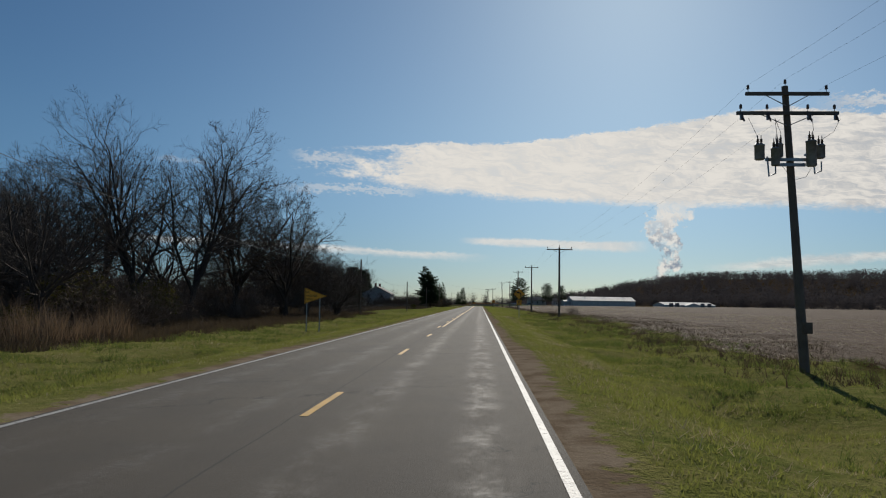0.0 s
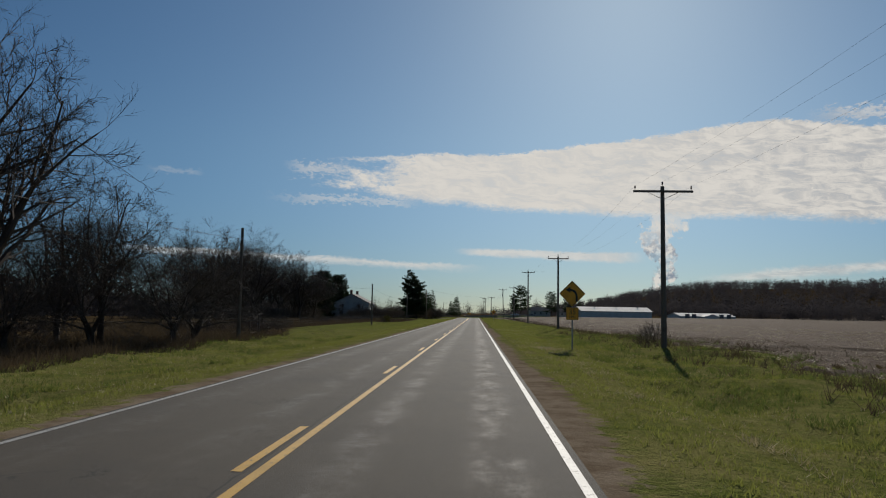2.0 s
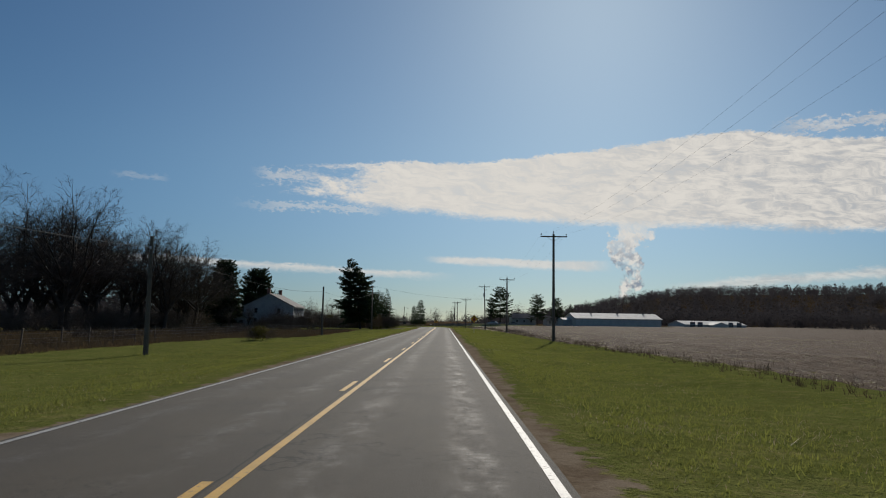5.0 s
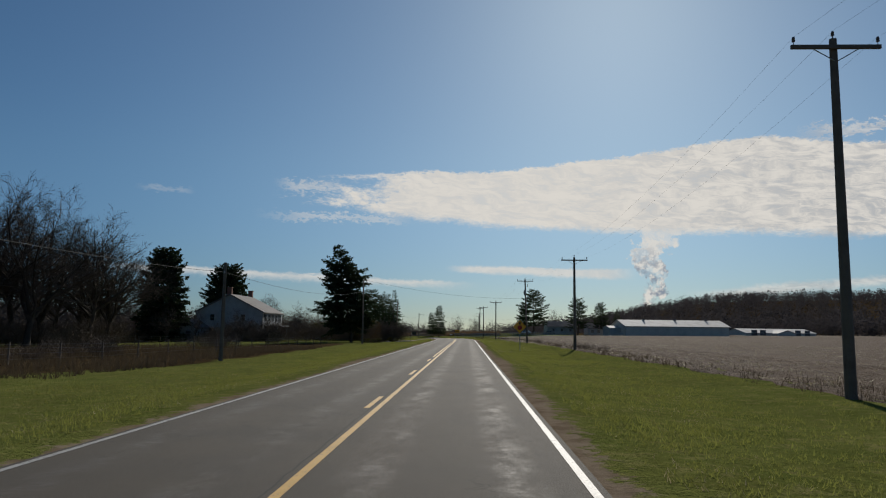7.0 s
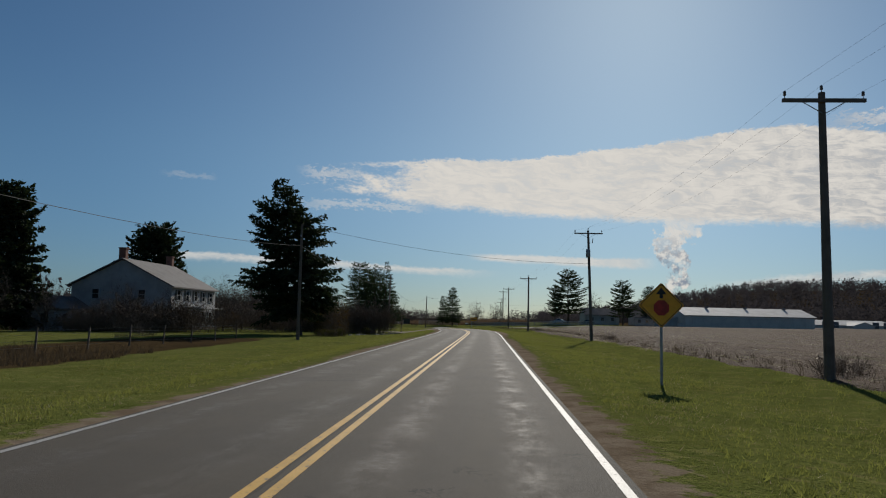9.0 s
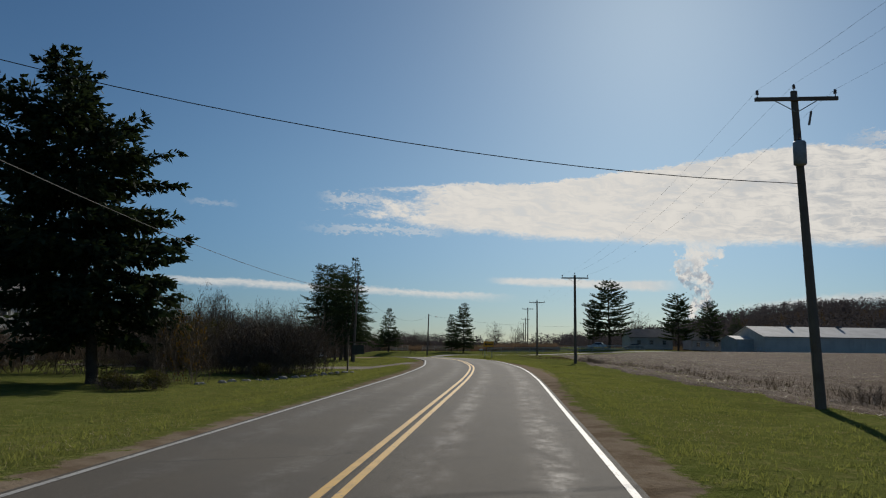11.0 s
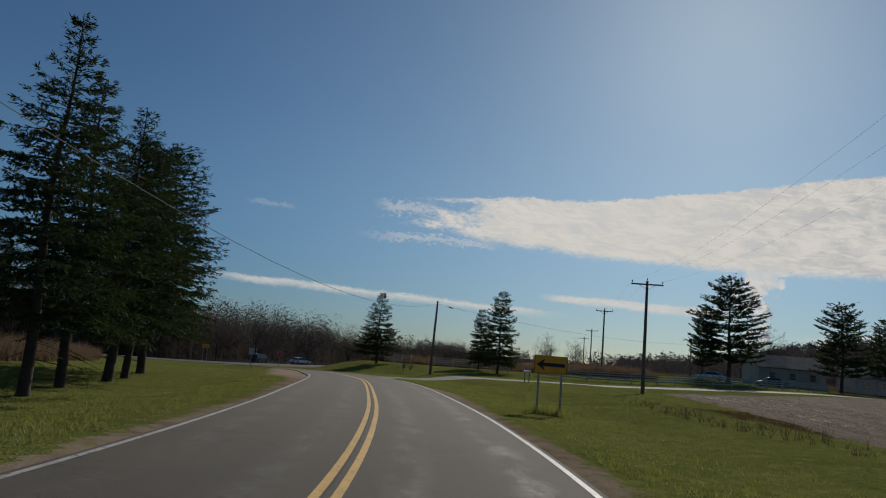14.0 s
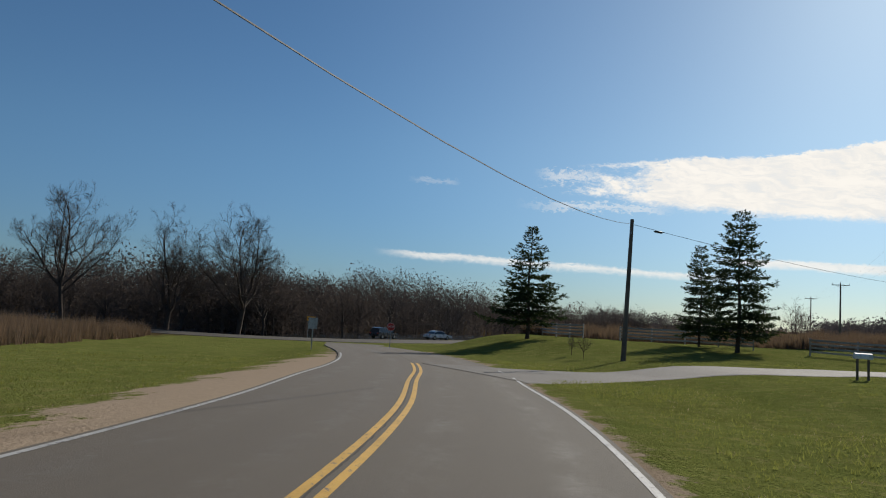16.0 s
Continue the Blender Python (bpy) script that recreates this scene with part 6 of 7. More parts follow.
    if gear == "single":
        g = Geo()
        g.lathe([(0.17, 0), (0.2, 0.03), (0.2, 0.72), (0.16, 0.78), (0.06, 0.8)], 12, (tx * 0.8 - 0.1, ty - 0.34, height - 2.55))
        t = part("transformer", g, M_TANK, ob, "grey cylindrical transformer", True)
        g = Geo()
        g.lathe([(0.03, 0), (0.06, 0.03), (0.04, 0.06), (0.06, 0.1), (0.04, 0.13), (0.02, 0.24)], 8, (tx * 0.8 - 0.1, ty - 0.34, height - 1.75))
        part("bushing", g, M_PORC, t)
        g = Geo()
        g.tube((tx + 0.35, ty - 0.2, height - 1.2), (tx + 0.42, ty - 0.24, height - 0.75), 0.035, 0.035, 6)
        part("fuse_cutout", g, M_PORC, ob)
    bpy.context.view_layer.update()
    return ob, [ob.matrix_world @ Vector((tx * 0.97 + a, ty * 0.97 - 0.15, b)) for a, b in tops]


def plain_pole(x, y, height, lean=(0.0, 0.0), z=None):
    ob = thing("utility_pole", "plain grey wooden pole carrying one cable", "utility pole", "plain cable poles", at=(x, y, gz1(x, y) if z is None else z))
    g = Geo()
    fr = [i / 4 for i in range(5)]
    g.pipe([(lean[0] * a, lean[1] * a, -0.3 + (height + 0.3) * a) for a in fr], [0.15 - 0.05 * a for a in fr], 9)
    part("pole", g, M_POLE, ob)
    g = Geo()
    g.box((lean[0] * 0.9, lean[1] * 0.9 - 0.14, height * 0.9), (0.07, 0.14, 0.16))
    part("cable_clamp", g, M_STEEL, ob)
    return ob, Vector((x + lean[0] * 0.9, y + lean[1] * 0.9 - 0.2, ob.matrix_world.translation.z + height * 0.9))


def wire(a, b, sag, r=0.012, label="thin black overhead cable between two poles", name="overhead_cable", n=14):
    g = Geo()
    a, b = Vector(a), Vector(b)
    pts = []
    for i in range(n + 1):
        u = i / n
        p = a.lerp(b, u)
        p.z -= 4 * sag * u * (1 - u)
        pts.append(p)
    g.pipe(pts, [r] * len(pts), 4)
    return tagged(new(name, g.mesh(name, M_WIRE)), label, "cable", "overhead cables")


_, w1 = utility_pole(13.5, 23.7, 9.8, 2.8, 2, (-0.5, 0.0), gear="bank")
POLES = [w1]
for x, y, top in ((12.38, 89.4, 8.7), (12.57, 141.0, 8.95), (12.84, 196.9, 10.4), (12.7, 248.4, 9.1), (11.6, 292.4, 10.0), (8.5, 340.5, 8.4), (6.9, 393.2, 8.9), (6.75, 445.5, 10.2), (7.5, 500, 9.5), (8, 556, 9.5)):
    zb = gz1(x, y)
    lean = (-0.32, 0.1) if y == 292.4 else (0.0, 0.0)
    _, w = utility_pole(x, y, top - zb, 3.2 if y == 89.4 else 2.6, 1, lean, gear="single" if y == 292.4 else "")
    POLES.append(w)
_, w0 = utility_pole(12.4, -30, 9.2)
POLES.insert(0, w0)
for a, b in zip(POLES, POLES[1:]):
    for p, q in zip(a, b):
        wire(p, q, 0.9, 0.0025, n=10)

LP = {}
for key, x, y, top, lean in (("a", -14.4, 100.8, 7.5, (0, 0)), ("b", -14.45, 166.9, 6.2, (0, 0)), ("c", -14.15, 223.5, 6.05, (0.05, 0)), ("d", -13.6, 284.5, 9.2, (0, 0)),
                             ("e", -14.52, 346.0, 8.75, (0.25, 0.0)), ("f", -13.72, 410.5, 7.15, (0.22, 0)), ("g", 24, 470, 7.4, (0, 0)), ("z", -14.6, 19.0, 7.8, (0, 0))):
    zb = gz1(x, y)
    LP[key] = plain_pole(x, y, top - zb, lean)[1]
LP["d"].z, LP["e"].z, LP["f"].z = 7.4, 7.0, 6.85
for a, b, sag in (("z", "a", 1.3), ("a", "b", 1.2), ("b", "c", 0.8), ("c", "d", 0.9), ("d", "e", 1.0), ("e", "f", 2.0), ("f", "g", 1.0)):
    wire(LP[a], LP[b], sag, 0.014)
wire(LP["d"] + Vector((0, 0, 1.78)), POLES[6][1] + Vector((0, 0, -3.35)), 0.75, 0.014, "cable slung across the road between two poles")
for a, b, sag, u in (("d", "e", 1.0, 0.972), ("f", "g", 1.0, 0.035)):
    g = Geo()
    way = (LP[b] - LP[a]).normalized()
    mid = LP[a].lerp(LP[b], u) - Vector((0, 0, 4 * sag * u * (1 - u) + 0.05))
    g.pipe([mid + way * k for k in (-0.42, -0.3, 0.3, 0.42)], [0.02, 0.07, 0.07, 0.02], 8)
    tagged(new("cable_splice", g.mesh("cable_splice", M_WIRE, True)), "black splice case strapped to the overhead cable", "cable splice", "cable splices")


# ---- signs ----
def sign_post(parent, x, z0, z1, y=0.0, name="post"):
    g = Geo()
    g.box((x, y + 0.045, (z0 + z1) / 2), (0.055, 0.03, z1 - z0))
    g.box((x - 0.03, y + 0.03, (z0 + z1) / 2), (0.012, 0.035, z1 - z0))
    g.box((x + 0.03, y + 0.03, (z0 + z1) / 2), (0.012, 0.035, z1 - z0))
    return part(name, g, M_STEEL, parent)


def plate(parent, outline, mat, y=0.0, thick=0.012, name="panel", label=""):
    g = Geo()
    g.prism(outline, thick, Matrix.Translation((0, y, 0)))
    return part(name, g, mat, parent, label)


def ring_of(outline, scale, centre):
    return [(centre[0] + (x - centre[0]) * scale, centre[1] + (z - centre[1]) * scale) for x, z in outline]


def border(parent, outline, centre, outer=0.95, inner=0.9, y=-0.0085, mat=None):
    a, b = ring_of(outline, outer, centre), ring_of(outline, inner, centre)
    g = Geo()
    n = len(a)
    for i in range(n):
        j = (i + 1) % n
        g.face((a[i][0], y, a[i][1]), (a[j][0], y, a[j][1]), (b[j][0], y, b[j][1]), (b[i][0], y, b[i][1]))
    return part("border", g, mat or M_SIGN_BLACK, parent, "thin black border")


def pennant_sign():
    z = gz1(-8.4, 45.9)
    ob = thing("no_passing_sign", "yellow pennant sign on two thin steel posts", "road sign", at=(-8.4, 45.9, z), turn=12)
    b, t = 1.38 - z, 2.45 - z
    m = (b + t) / 2
    out = [(-0.58, b), (0.86, m), (-0.58, t)]
    plate(ob, out, M_SIGN_Y)
    border(ob, out, (-0.1, m), 0.94, 0.89)
    for i, word in enumerate(("NO", "PASSING", "ZONE")):
        lettering("lettering", word, 0.20, M_SIGN_BLACK, ob, ((-0.36, -0.12, -0.28)[i], -0.009, m + 0.23 - 0.23 * i), stretch=0.9)
    sign_post(ob, -0.42, -0.2, t - 0.15)
    sign_post(ob, 0.42, -0.2, m + 0.08)
    return ob


def diamond(ob, zc, half, mat=None):
    out = []
    for a in (0, 90, 180, 270):
        for k in (-2.5, 2.5):
            r = half * 0.965
            out.append((r * math.cos(radians(a + k)), zc + r * math.sin(radians(a + k))))
    plate(ob, out, mat or M_SIGN_Y)
    border(ob, out, (0, zc), 0.95, 0.905)
    return out


def curve_sign(x, y):
    z = gz1(x, y)
    ob = thing("curve_sign", "yellow diamond sign with a left-turn arrow above a speed plate", "road sign", at=(x, y, z))
    zc = 2.77 - z
    diamond(ob, zc, 0.68)
    g = Geo()
    yy = -0.009
    pts = [(0.22, zc - 0.42), (0.22, zc - 0.1), (0.17, zc + 0.05), (0.05, zc + 0.16), (-0.12, zc + 0.2)]
    for (x0, z0), (x1, z1) in zip(pts, pts[1:]):
        dx, dz = x1 - x0, z1 - z0
        k = 0.055 / math.hypot(dx, dz)
        g.face((x0 - dz * k, yy, z0 + dx * k), (x0 + dz * k, yy, z0 - dx * k), (x1 + dz * k, yy, z1 - dx * k), (x1 - dz * k, yy, z1 + dx * k))
    g.face((-0.1, yy, zc + 0.05), (-0.1, yy, zc + 0.35), (-0.36, yy, zc + 0.2))
    part("arrow", g, M_SIGN_BLACK, ob, "black bent arrow")
    p0 = 1.73 - z
    out = [(-0.32, p0 - 0.32), (0.32, p0 - 0.32), (0.32, p0 + 0.32), (-0.32, p0 + 0.32)]
    plate(ob, out, M_SIGN_Y, name="speed_plate", label="square yellow speed plate")
    border(ob, out, (0, p0), 0.93, 0.88)
    lettering("lettering", "35", 0.36, M_SIGN_BLACK, ob, (0, -0.009, p0 + 0.08))
    lettering("lettering", "MPH", 0.16, M_SIGN_BLACK, ob, (0, -0.009, p0 - 0.18))
    sign_post(ob, 0, -0.2, zc + 0.6)
    return ob


def stop_ahead_sign(x, y):
    z = gz1(x, y)
    ob = thing("stop_ahead_sign", "yellow diamond sign with a red octagon and an up arrow", "road sign", at=(x, y, z))
    zc = 2.12 - z
    diamond(ob, zc, 0.66)
    octo = [(0.24 * math.cos(radians(22.5 + 45 * k)), zc - 0.08 + 0.24 * math.sin(radians(22.5 + 45 * k))) for k in range(8)]
    plate(ob, octo, M_SIGN_RED, -0.011, 0.006, "octagon", "red octagon symbol")
    g = Geo()
    g.face((-0.05, -0.009, zc + 0.2), (0.05, -0.009, zc + 0.2), (0.05, -0.009, zc + 0.34), (-0.05, -0.009, zc + 0.34))
    g.face((-0.15, -0.009, zc + 0.32), (0.15, -0.009, zc + 0.32), (0, -0.009, zc + 0.52))
    part("arrow", g, M_SIGN_BLACK, ob, "black up arrow")
    sign_post(ob, 0, -0.2, zc + 0.5)
    return ob


def arrow_panel(parent, w, h, zc, both=False):
    out = [(-w / 2, zc - h / 2), (w / 2, zc - h / 2), (w / 2, zc + h / 2), (-w / 2, zc + h / 2)]
    plate(parent, out, M_SIGN_Y)
    border(parent, out, (0, zc), 0.97, 0.94)
    g = Geo()
    y = -0.009
    hw = w * 0.42
    if both:
        g.face((-hw * 0.6, y, zc - h * 0.09), (hw * 0.6, y, zc - h * 0.09), (hw * 0.6, y, zc + h * 0.09), (-hw * 0.6, y, zc + h * 0.09))
        g.face((hw * 0.5, y, zc - h * 0.28), (hw, y, zc), (hw * 0.5, y, zc + h * 0.28))
    else:
        g.face((-hw * 0.6, y, zc - h * 0.1), (hw, y, zc - h * 0.1), (hw, y, zc + h * 0.1), (-hw * 0.6, y, zc + h * 0.1))
    g.face((-hw, y, zc), (-hw * 0.42, y, zc - h * 0.33), (-hw * 0.58, y, zc), (-hw * 0.42, y, zc + h * 0.33))
    part("arrow", g, M_SIGN_BLACK, parent, "black arrow")


def large_arrow_sign(x, y, turn):
    z = gz1(x, y)
    ob = thing("large_arrow_sign", "large yellow arrow sign on two steel posts", "road sign", at=(x, y, z), turn=turn)
    zc = 1.52 - z
    arrow_panel(ob, 1.26, 0.67, zc)
    sign_post(ob, -0.43, -0.2, zc + 0.28)
    sign_post(ob, 0.43, -0.2, zc + 0.28)
    return ob


pennant_sign()
curve_sign(7.35, 88.1)
stop_ahead_sign(7.14, 246.6)
large_arrow_sign(-0.42, 359.0, 8)


# ---- buildings ----
def wall_box(g, x0, x1, y0, y1, z0, z1):
    g.box(((x0 + x1) / 2, (y0 + y1) / 2, (z0 + z1) / 2), (x1 - x0, y1 - y0, z1 - z0))


def window(parent, cx, cz, w, h, y, axis="x", x=0.0, shutters=False):
    """A sash window set proud of a wall that faces -y (axis x) or +x (axis y)."""
    m = Matrix.Identity(4) if axis == "x" else pose(0, 0, 0, 0, 0, 90)
    base = Matrix.Translation((cx, y, cz)) if axis == "x" else Matrix.Translation((x, cx, cz)) @ m
    f = Geo()
    t = 0.09
    for bx, bz, bw, bh in ((0, h / 2, w + 2 * t, t), (0, -h / 2, w + 2 * t, t), (-w / 2 - t / 2, 0, t, h), (w / 2 + t / 2, 0, t, h), (0, 0, w, 0.05)):
        f.box((bx, -0.05, bz), (bw, 0.10, bh))
    f.v = [tuple(base @ Vector(p)) for p in f.v]
    win = part("window", f, M_SIDING, parent, "white framed sash window")
    p = Geo()
    p.box((0, -0.015, 0), (w, 0.02, h))
    p.v = [tuple(base @ Vector(q)) for q in p.v]
    part("pane", p, M_GLASS, win)
    if shutters:
        for sx in (-1, 1):
            s = Geo()
            s.box((sx * (w / 2 + t + 0.2), -0.03, 0), (0.36, 0.05, h + 0.1))
            s.v = [tuple(base @ Vector(q)) for q in s.v]
            part("shutter", s, M_DARKTRIM, win, "dark wooden shutter")


def gable_walls(g, x0, x1, y0, y1, zb, ze, zr, along="y"):
    """Closed walls with two gables; the ridge runs along y or x."""
    if along == "y":
        xm = (x0 + x1) / 2
        prof = [(x0, zb), (x1, zb), (x1, ze), (xm, zr), (x0, ze)]
        g.prism(prof, y1 - y0, Matrix.Translation((0, (y0 + y1) / 2, 0)))
    else:
        ym = (y0 + y1) / 2
        prof = [(y0, zb), (y1, zb), (y1, ze), (ym, zr), (y0, ze)]
        n = len(g.v)
        g.prism(prof, x1 - x0)
        xm = (x0 + x1) / 2
        g.v[n:] = [(xm - p[1], p[0], p[2]) for p in g.v[n:]]


def gable_roof(parent, x0, x1, y0, y1, ze, zr, mat, over=0.4, along="y", thick=0.16, label=""):
    for sgn in (-1, 1):
        g = Geo()
        if along == "y":
            xm, xe = (x0 + x1) / 2, (x1 if sgn > 0 else x0)
            slope = (ze - zr) / (xe - xm)
            xo = xe + sgn * over
            zo = zr + slope * (xo - xm)
            for y in (y0 - over, y1 + over):
                g.v += [(xm, y, zr + 0.04), (xo, y, zo + 0.04), (xo, y, zo + 0.04 + thick), (xm, y, zr + 0.04 + thick)]
        else:
            ym, ye = (y0 + y1) / 2, (y1 if sgn > 0 else y0)
            slope = (ze - zr) / (ye - ym)
            yo = ye + sgn * over
            zo = zr + slope * (yo - ym)
            for x in (x0 - over, x1 + over):
                g.v += [(x, ym, zr + 0.04), (x, yo, zo + 0.04), (x, yo, zo + 0.04 + thick), (x, ym, zr + 0.04 + thick)]
        g.f += [(0, 1, 2, 3), (7, 6, 5, 4), (0, 4, 5, 1), (1, 5, 6, 2), (2, 6, 7, 3), (3, 7, 4, 0)]
        part("roof", g, mat, parent, label)


def farmhouse():
    """The white two-storey house: gable end to the south, front towards the road."""
    zb = gz1(-41, 316)
    ob = thing("farmhouse", "white two-storey clapboard farmhouse with two brick chimneys", "house", at=(-42.5, 317.5, zb), turn=0)
    X0, X1, Y0, Y1, ZE, ZR = -6.3, 6.3, -6.8, 7.4, 5.35, 8.55
    g = Geo()
    gable_walls(g, X0, X1, Y0, Y1, -0.2, ZE, ZR)
    part("wall", g, M_SIDING, ob)
    for z in np.arange(0.25, ZE, 0.22):  # clapboard laps
        lap = Geo()
        wall_box(lap, X0 - 0.012, X1 + 0.012, Y0 - 0.012, Y0 + 0.01, z, z + 0.018)
        wall_box(lap, X1 - 0.01, X1 + 0.012, Y0, Y1, z, z + 0.018)
        part("clapboard", lap, M_SIDING, ob)
    gable_roof(ob, X0, X1, Y0, Y1, ZE, ZR, M_ROOF, 0.4, label="grey shingled roof slope")
    for y in (Y0 + 0.5, Y1 - 0.6):
        c = Geo()
        c.box((-0.25, y, ZR + 0.35), (0.85, 0.65, 2.1))
        c.box((-0.25, y, ZR + 1.42), (0.98, 0.78, 0.14))
        part("chimney", c, M_BRICK, ob, "red brick chimney")
    for cx in (-3.4, 3.2):
        window(ob, cx, 1.6, 0.95, 1.5, Y0 - 0.005)
    window(ob, -3.2, 4.3, 0.8, 1.2, Y0 - 0.005)
    window(ob, 2.6, 4.3, 0.8, 1.2, Y0 - 0.005)
    for cy in (-4.8, -2.2, 0.4, 3.0, 5.6):
        window(ob, cy, 4.35, 0.9, 1.25, 0, "y", X1 + 0.005, True)
        if cy != 0.4:
            window(ob, cy, 1.6, 0.95, 1.5, 0, "y", X1 + 0.005, True)
    # front porch with posts, and a small gabled hood over its middle
    p = Geo()
    p.box((X1 + 1.1, 0.4, 0.3), (2.2, 7.0, 0.24))
    part("porch_floor", p, M_POST, ob)
    p = Geo()
    p.box((X1 + 1.1, 0.4, 2.85), (2.5, 7.4, 0.18))
    part("porch_roof", p, M_SIDING, ob)
    for cy in (-3.0, -0.7, 1.6, 3.8):
        q = Geo()
        q.lathe([(0.11, 0.4), (0.11, 0.55), (0.075, 0.6), (0.07, 2.5), (0.1, 2.56), (0.11, 2.76)], 8, (X1 + 2.0, cy, 0))
        part("porch_post", q, M_SIDING, ob)
    q = Geo()
    for cy in np.arange(-3.0, 3.81, 0.2):
        q.box((X1 + 2.0, cy, 0.75), (0.04, 0.04, 0.6))
    q.box((X1 + 2.0, 0.4, 1.06), (0.07, 6.8, 0.06))
    part("railing", q, M_SIDING, ob)
    d = Geo()
    d.box((X1 + 0.02, 0.4, 1.45), (0.07, 0.95, 2.05))
    part("door", d, M_DARKTRIM, ob, "dark front door")
    # low wing on the south-west
    w = Geo()
    gable_walls(w, X0 - 1.6, X0 + 2.6, Y0 - 7.4, Y0 - 0.02, -0.2, 2.4, 3.7, "y")
    part("wing", w, M_SIDING, ob, "low white side wing")
    gable_roof(ob, X0 - 1.6, X0 + 2.6, Y0 - 7.4, Y0, 2.4, 3.7, M_ROOF, 0.3, label="grey shingled wing roof")
    for cx in (X0 - 0.5, X0 + 1.5):
        window(ob, cx, 1.3, 0.9, 1.1, Y0 - 7.405)
    window(ob, Y0 - 5.5, 1.3, 0.9, 1.1, 0, "y", X0 + 2.605)
    window(ob, Y0 - 2.6, 1.3, 0.9, 1.1, 0, "y", X0 + 2.605)


def long_barn():
    """The long pale steel barn beyond the field."""
    zb = gz1(76, 436)
    ob = thing("steel_barn", "long white ribbed-steel barn with a pale metal roof", "barn", at=(57.6, 433.2, zb), turn=8.5)
    L, W, ZE, ZR = 38.2, 15.0, 3.5, 5.75
    g = Geo()
    gable_walls(g, 0, L, 0, W, -0.3, ZE, ZR, "x")
    part("wall", g, M_METAL_WALL, ob)
    rib = Geo()
    for x in np.arange(0.3, L, 0.9):
        rib.box((x, -0.02, ZE / 2), (0.06, 0.04, ZE))
    tagged(part("wall_rib", rib, M_METAL_WALL, ob), kind="stuff")
    gable_roof(ob, 0, L, 0, W, ZE, ZR, M_METAL_ROOF, 0.45, "x", 0.08, "pale metal roof slope")
    for x in (L * 0.24, L * 0.55, L * 0.86):
        c = Geo()
        c.box((x, W / 2 - 0.9, ZR + 0.16), (0.42, 1.8, 0.5))
        part("roof_vent", c, M_ROOF, ob, "dark ridge vent")
    d = Geo()
    d.box((L + 0.03, W * 0.5, 1.6), (0.08, 4.2, 3.2))
    part("door", d, M_METAL_WALL, ob)
    d = Geo()
    d.box((-0.03, W * 0.5, 1.6), (0.08, 4.0, 3.2))
    part("door", d, M_METAL_WALL, ob)
    ob2 = thing("barn_lean_to", "low white shed joined to the barn's end", "shed", at=(53.0, 437.5, gz1(53, 437)), turn=8.5)
    g = Geo()
    gable_walls(g, 0, 4.2, 0, 8.0, -0.3, 2.8, 3.6, "x")
    part("wall", g, M_SIDING, ob2)
    gable_roof(ob2, 0, 4.2, 0, 8.0, 2.8, 3.6, M_METAL_ROOF, 0.2, "x", 0.08)
    # feed bin on its legs by the track
    fb = thing("feed_box", "small pale box beside the barn track", "box", at=(55.2, 430.0, gz1(55.2, 430)))
    g = Geo()
    g.box((0, 0, 0.75), (1.3, 0.9, 0.9), bevel=0.06)
    part("body", g, M_SIDING, fb)
    for sx in (-0.5, 0.5):
        for sy in (-0.3, 0.3):
            g = Geo()
            g.box((sx, sy, 0.15), (0.08, 0.08, 0.34))
            part("leg", g, M_POST, fb)


def far_shed():
    zb = gz1(157, 541)
    ob = thing("machine_shed", "low pale machine shed with a metal roof", "shed", at=(136.2, 532, zb), turn=23)
    L, W = 45.0, 14.0
    ZR = 4.1 - zb
    g = Geo()
    gable_walls(g, 0, L, 0, W, -0.4, ZR - 2.0, ZR, "x")
    part("wall", g, M_METAL_WALL, ob)
    gable_roof(ob, 0, L, 0, W, ZR - 2.0, ZR, M_METAL_ROOF, 0.4, "x", 0.08)
    d = Geo()
    gable_walls(d, L * 0.36, L * 0.62, -4.0, 1.0, -0.4, ZR - 2.2, ZR - 0.7, "y")
    part("wing", d, M_METAL_WALL, ob, "gabled front wing")
    gable_roof(ob, L * 0.36, L * 0.62, -4.0, 4.0, ZR - 2.2, ZR - 0.7, M_METAL_ROOF, 0.3, "y", 0.08)
    # dark sheets on the closed wall stand in for the shade inside open bays
    for k in (0.12, 0.24, 0.74, 0.88):
        d = Geo()
        d.box((L * k, -0.03, 1.4), (3.6, 0.08, 2.8))
        part("door", d, M_ROOF, ob, "dark panel painted as the shade of an open bay")


def small_house(x, y, w, dpt, ze, zr, turn, label):
    ob = thing("small_house", label, "house", at=(x, y, gz1(x, y)), turn=turn)
    g = Geo()
    gable_walls(g, 0, w, 0, dpt, -0.3, ze, zr, "x")
    part("wall", g, M_SIDING, ob)
    gable_roof(ob, 0, w, 0, dpt, ze, zr, M_ROOF, 0.35, "x")
    for k in (0.2, 0.5, 0.8):
        window(ob, w * k, ze * 0.55, 0.9, 1.1, -0.005)


farmhouse()
long_barn()
far_shed()
small_house(33.5, 461, 11, 8, 2.9, 4.9, 6, "small white one-storey house behind the pines")
small_house(49.5, 463, 8, 7, 2.6, 4.4, 6, "white outbuilding beside the small house")


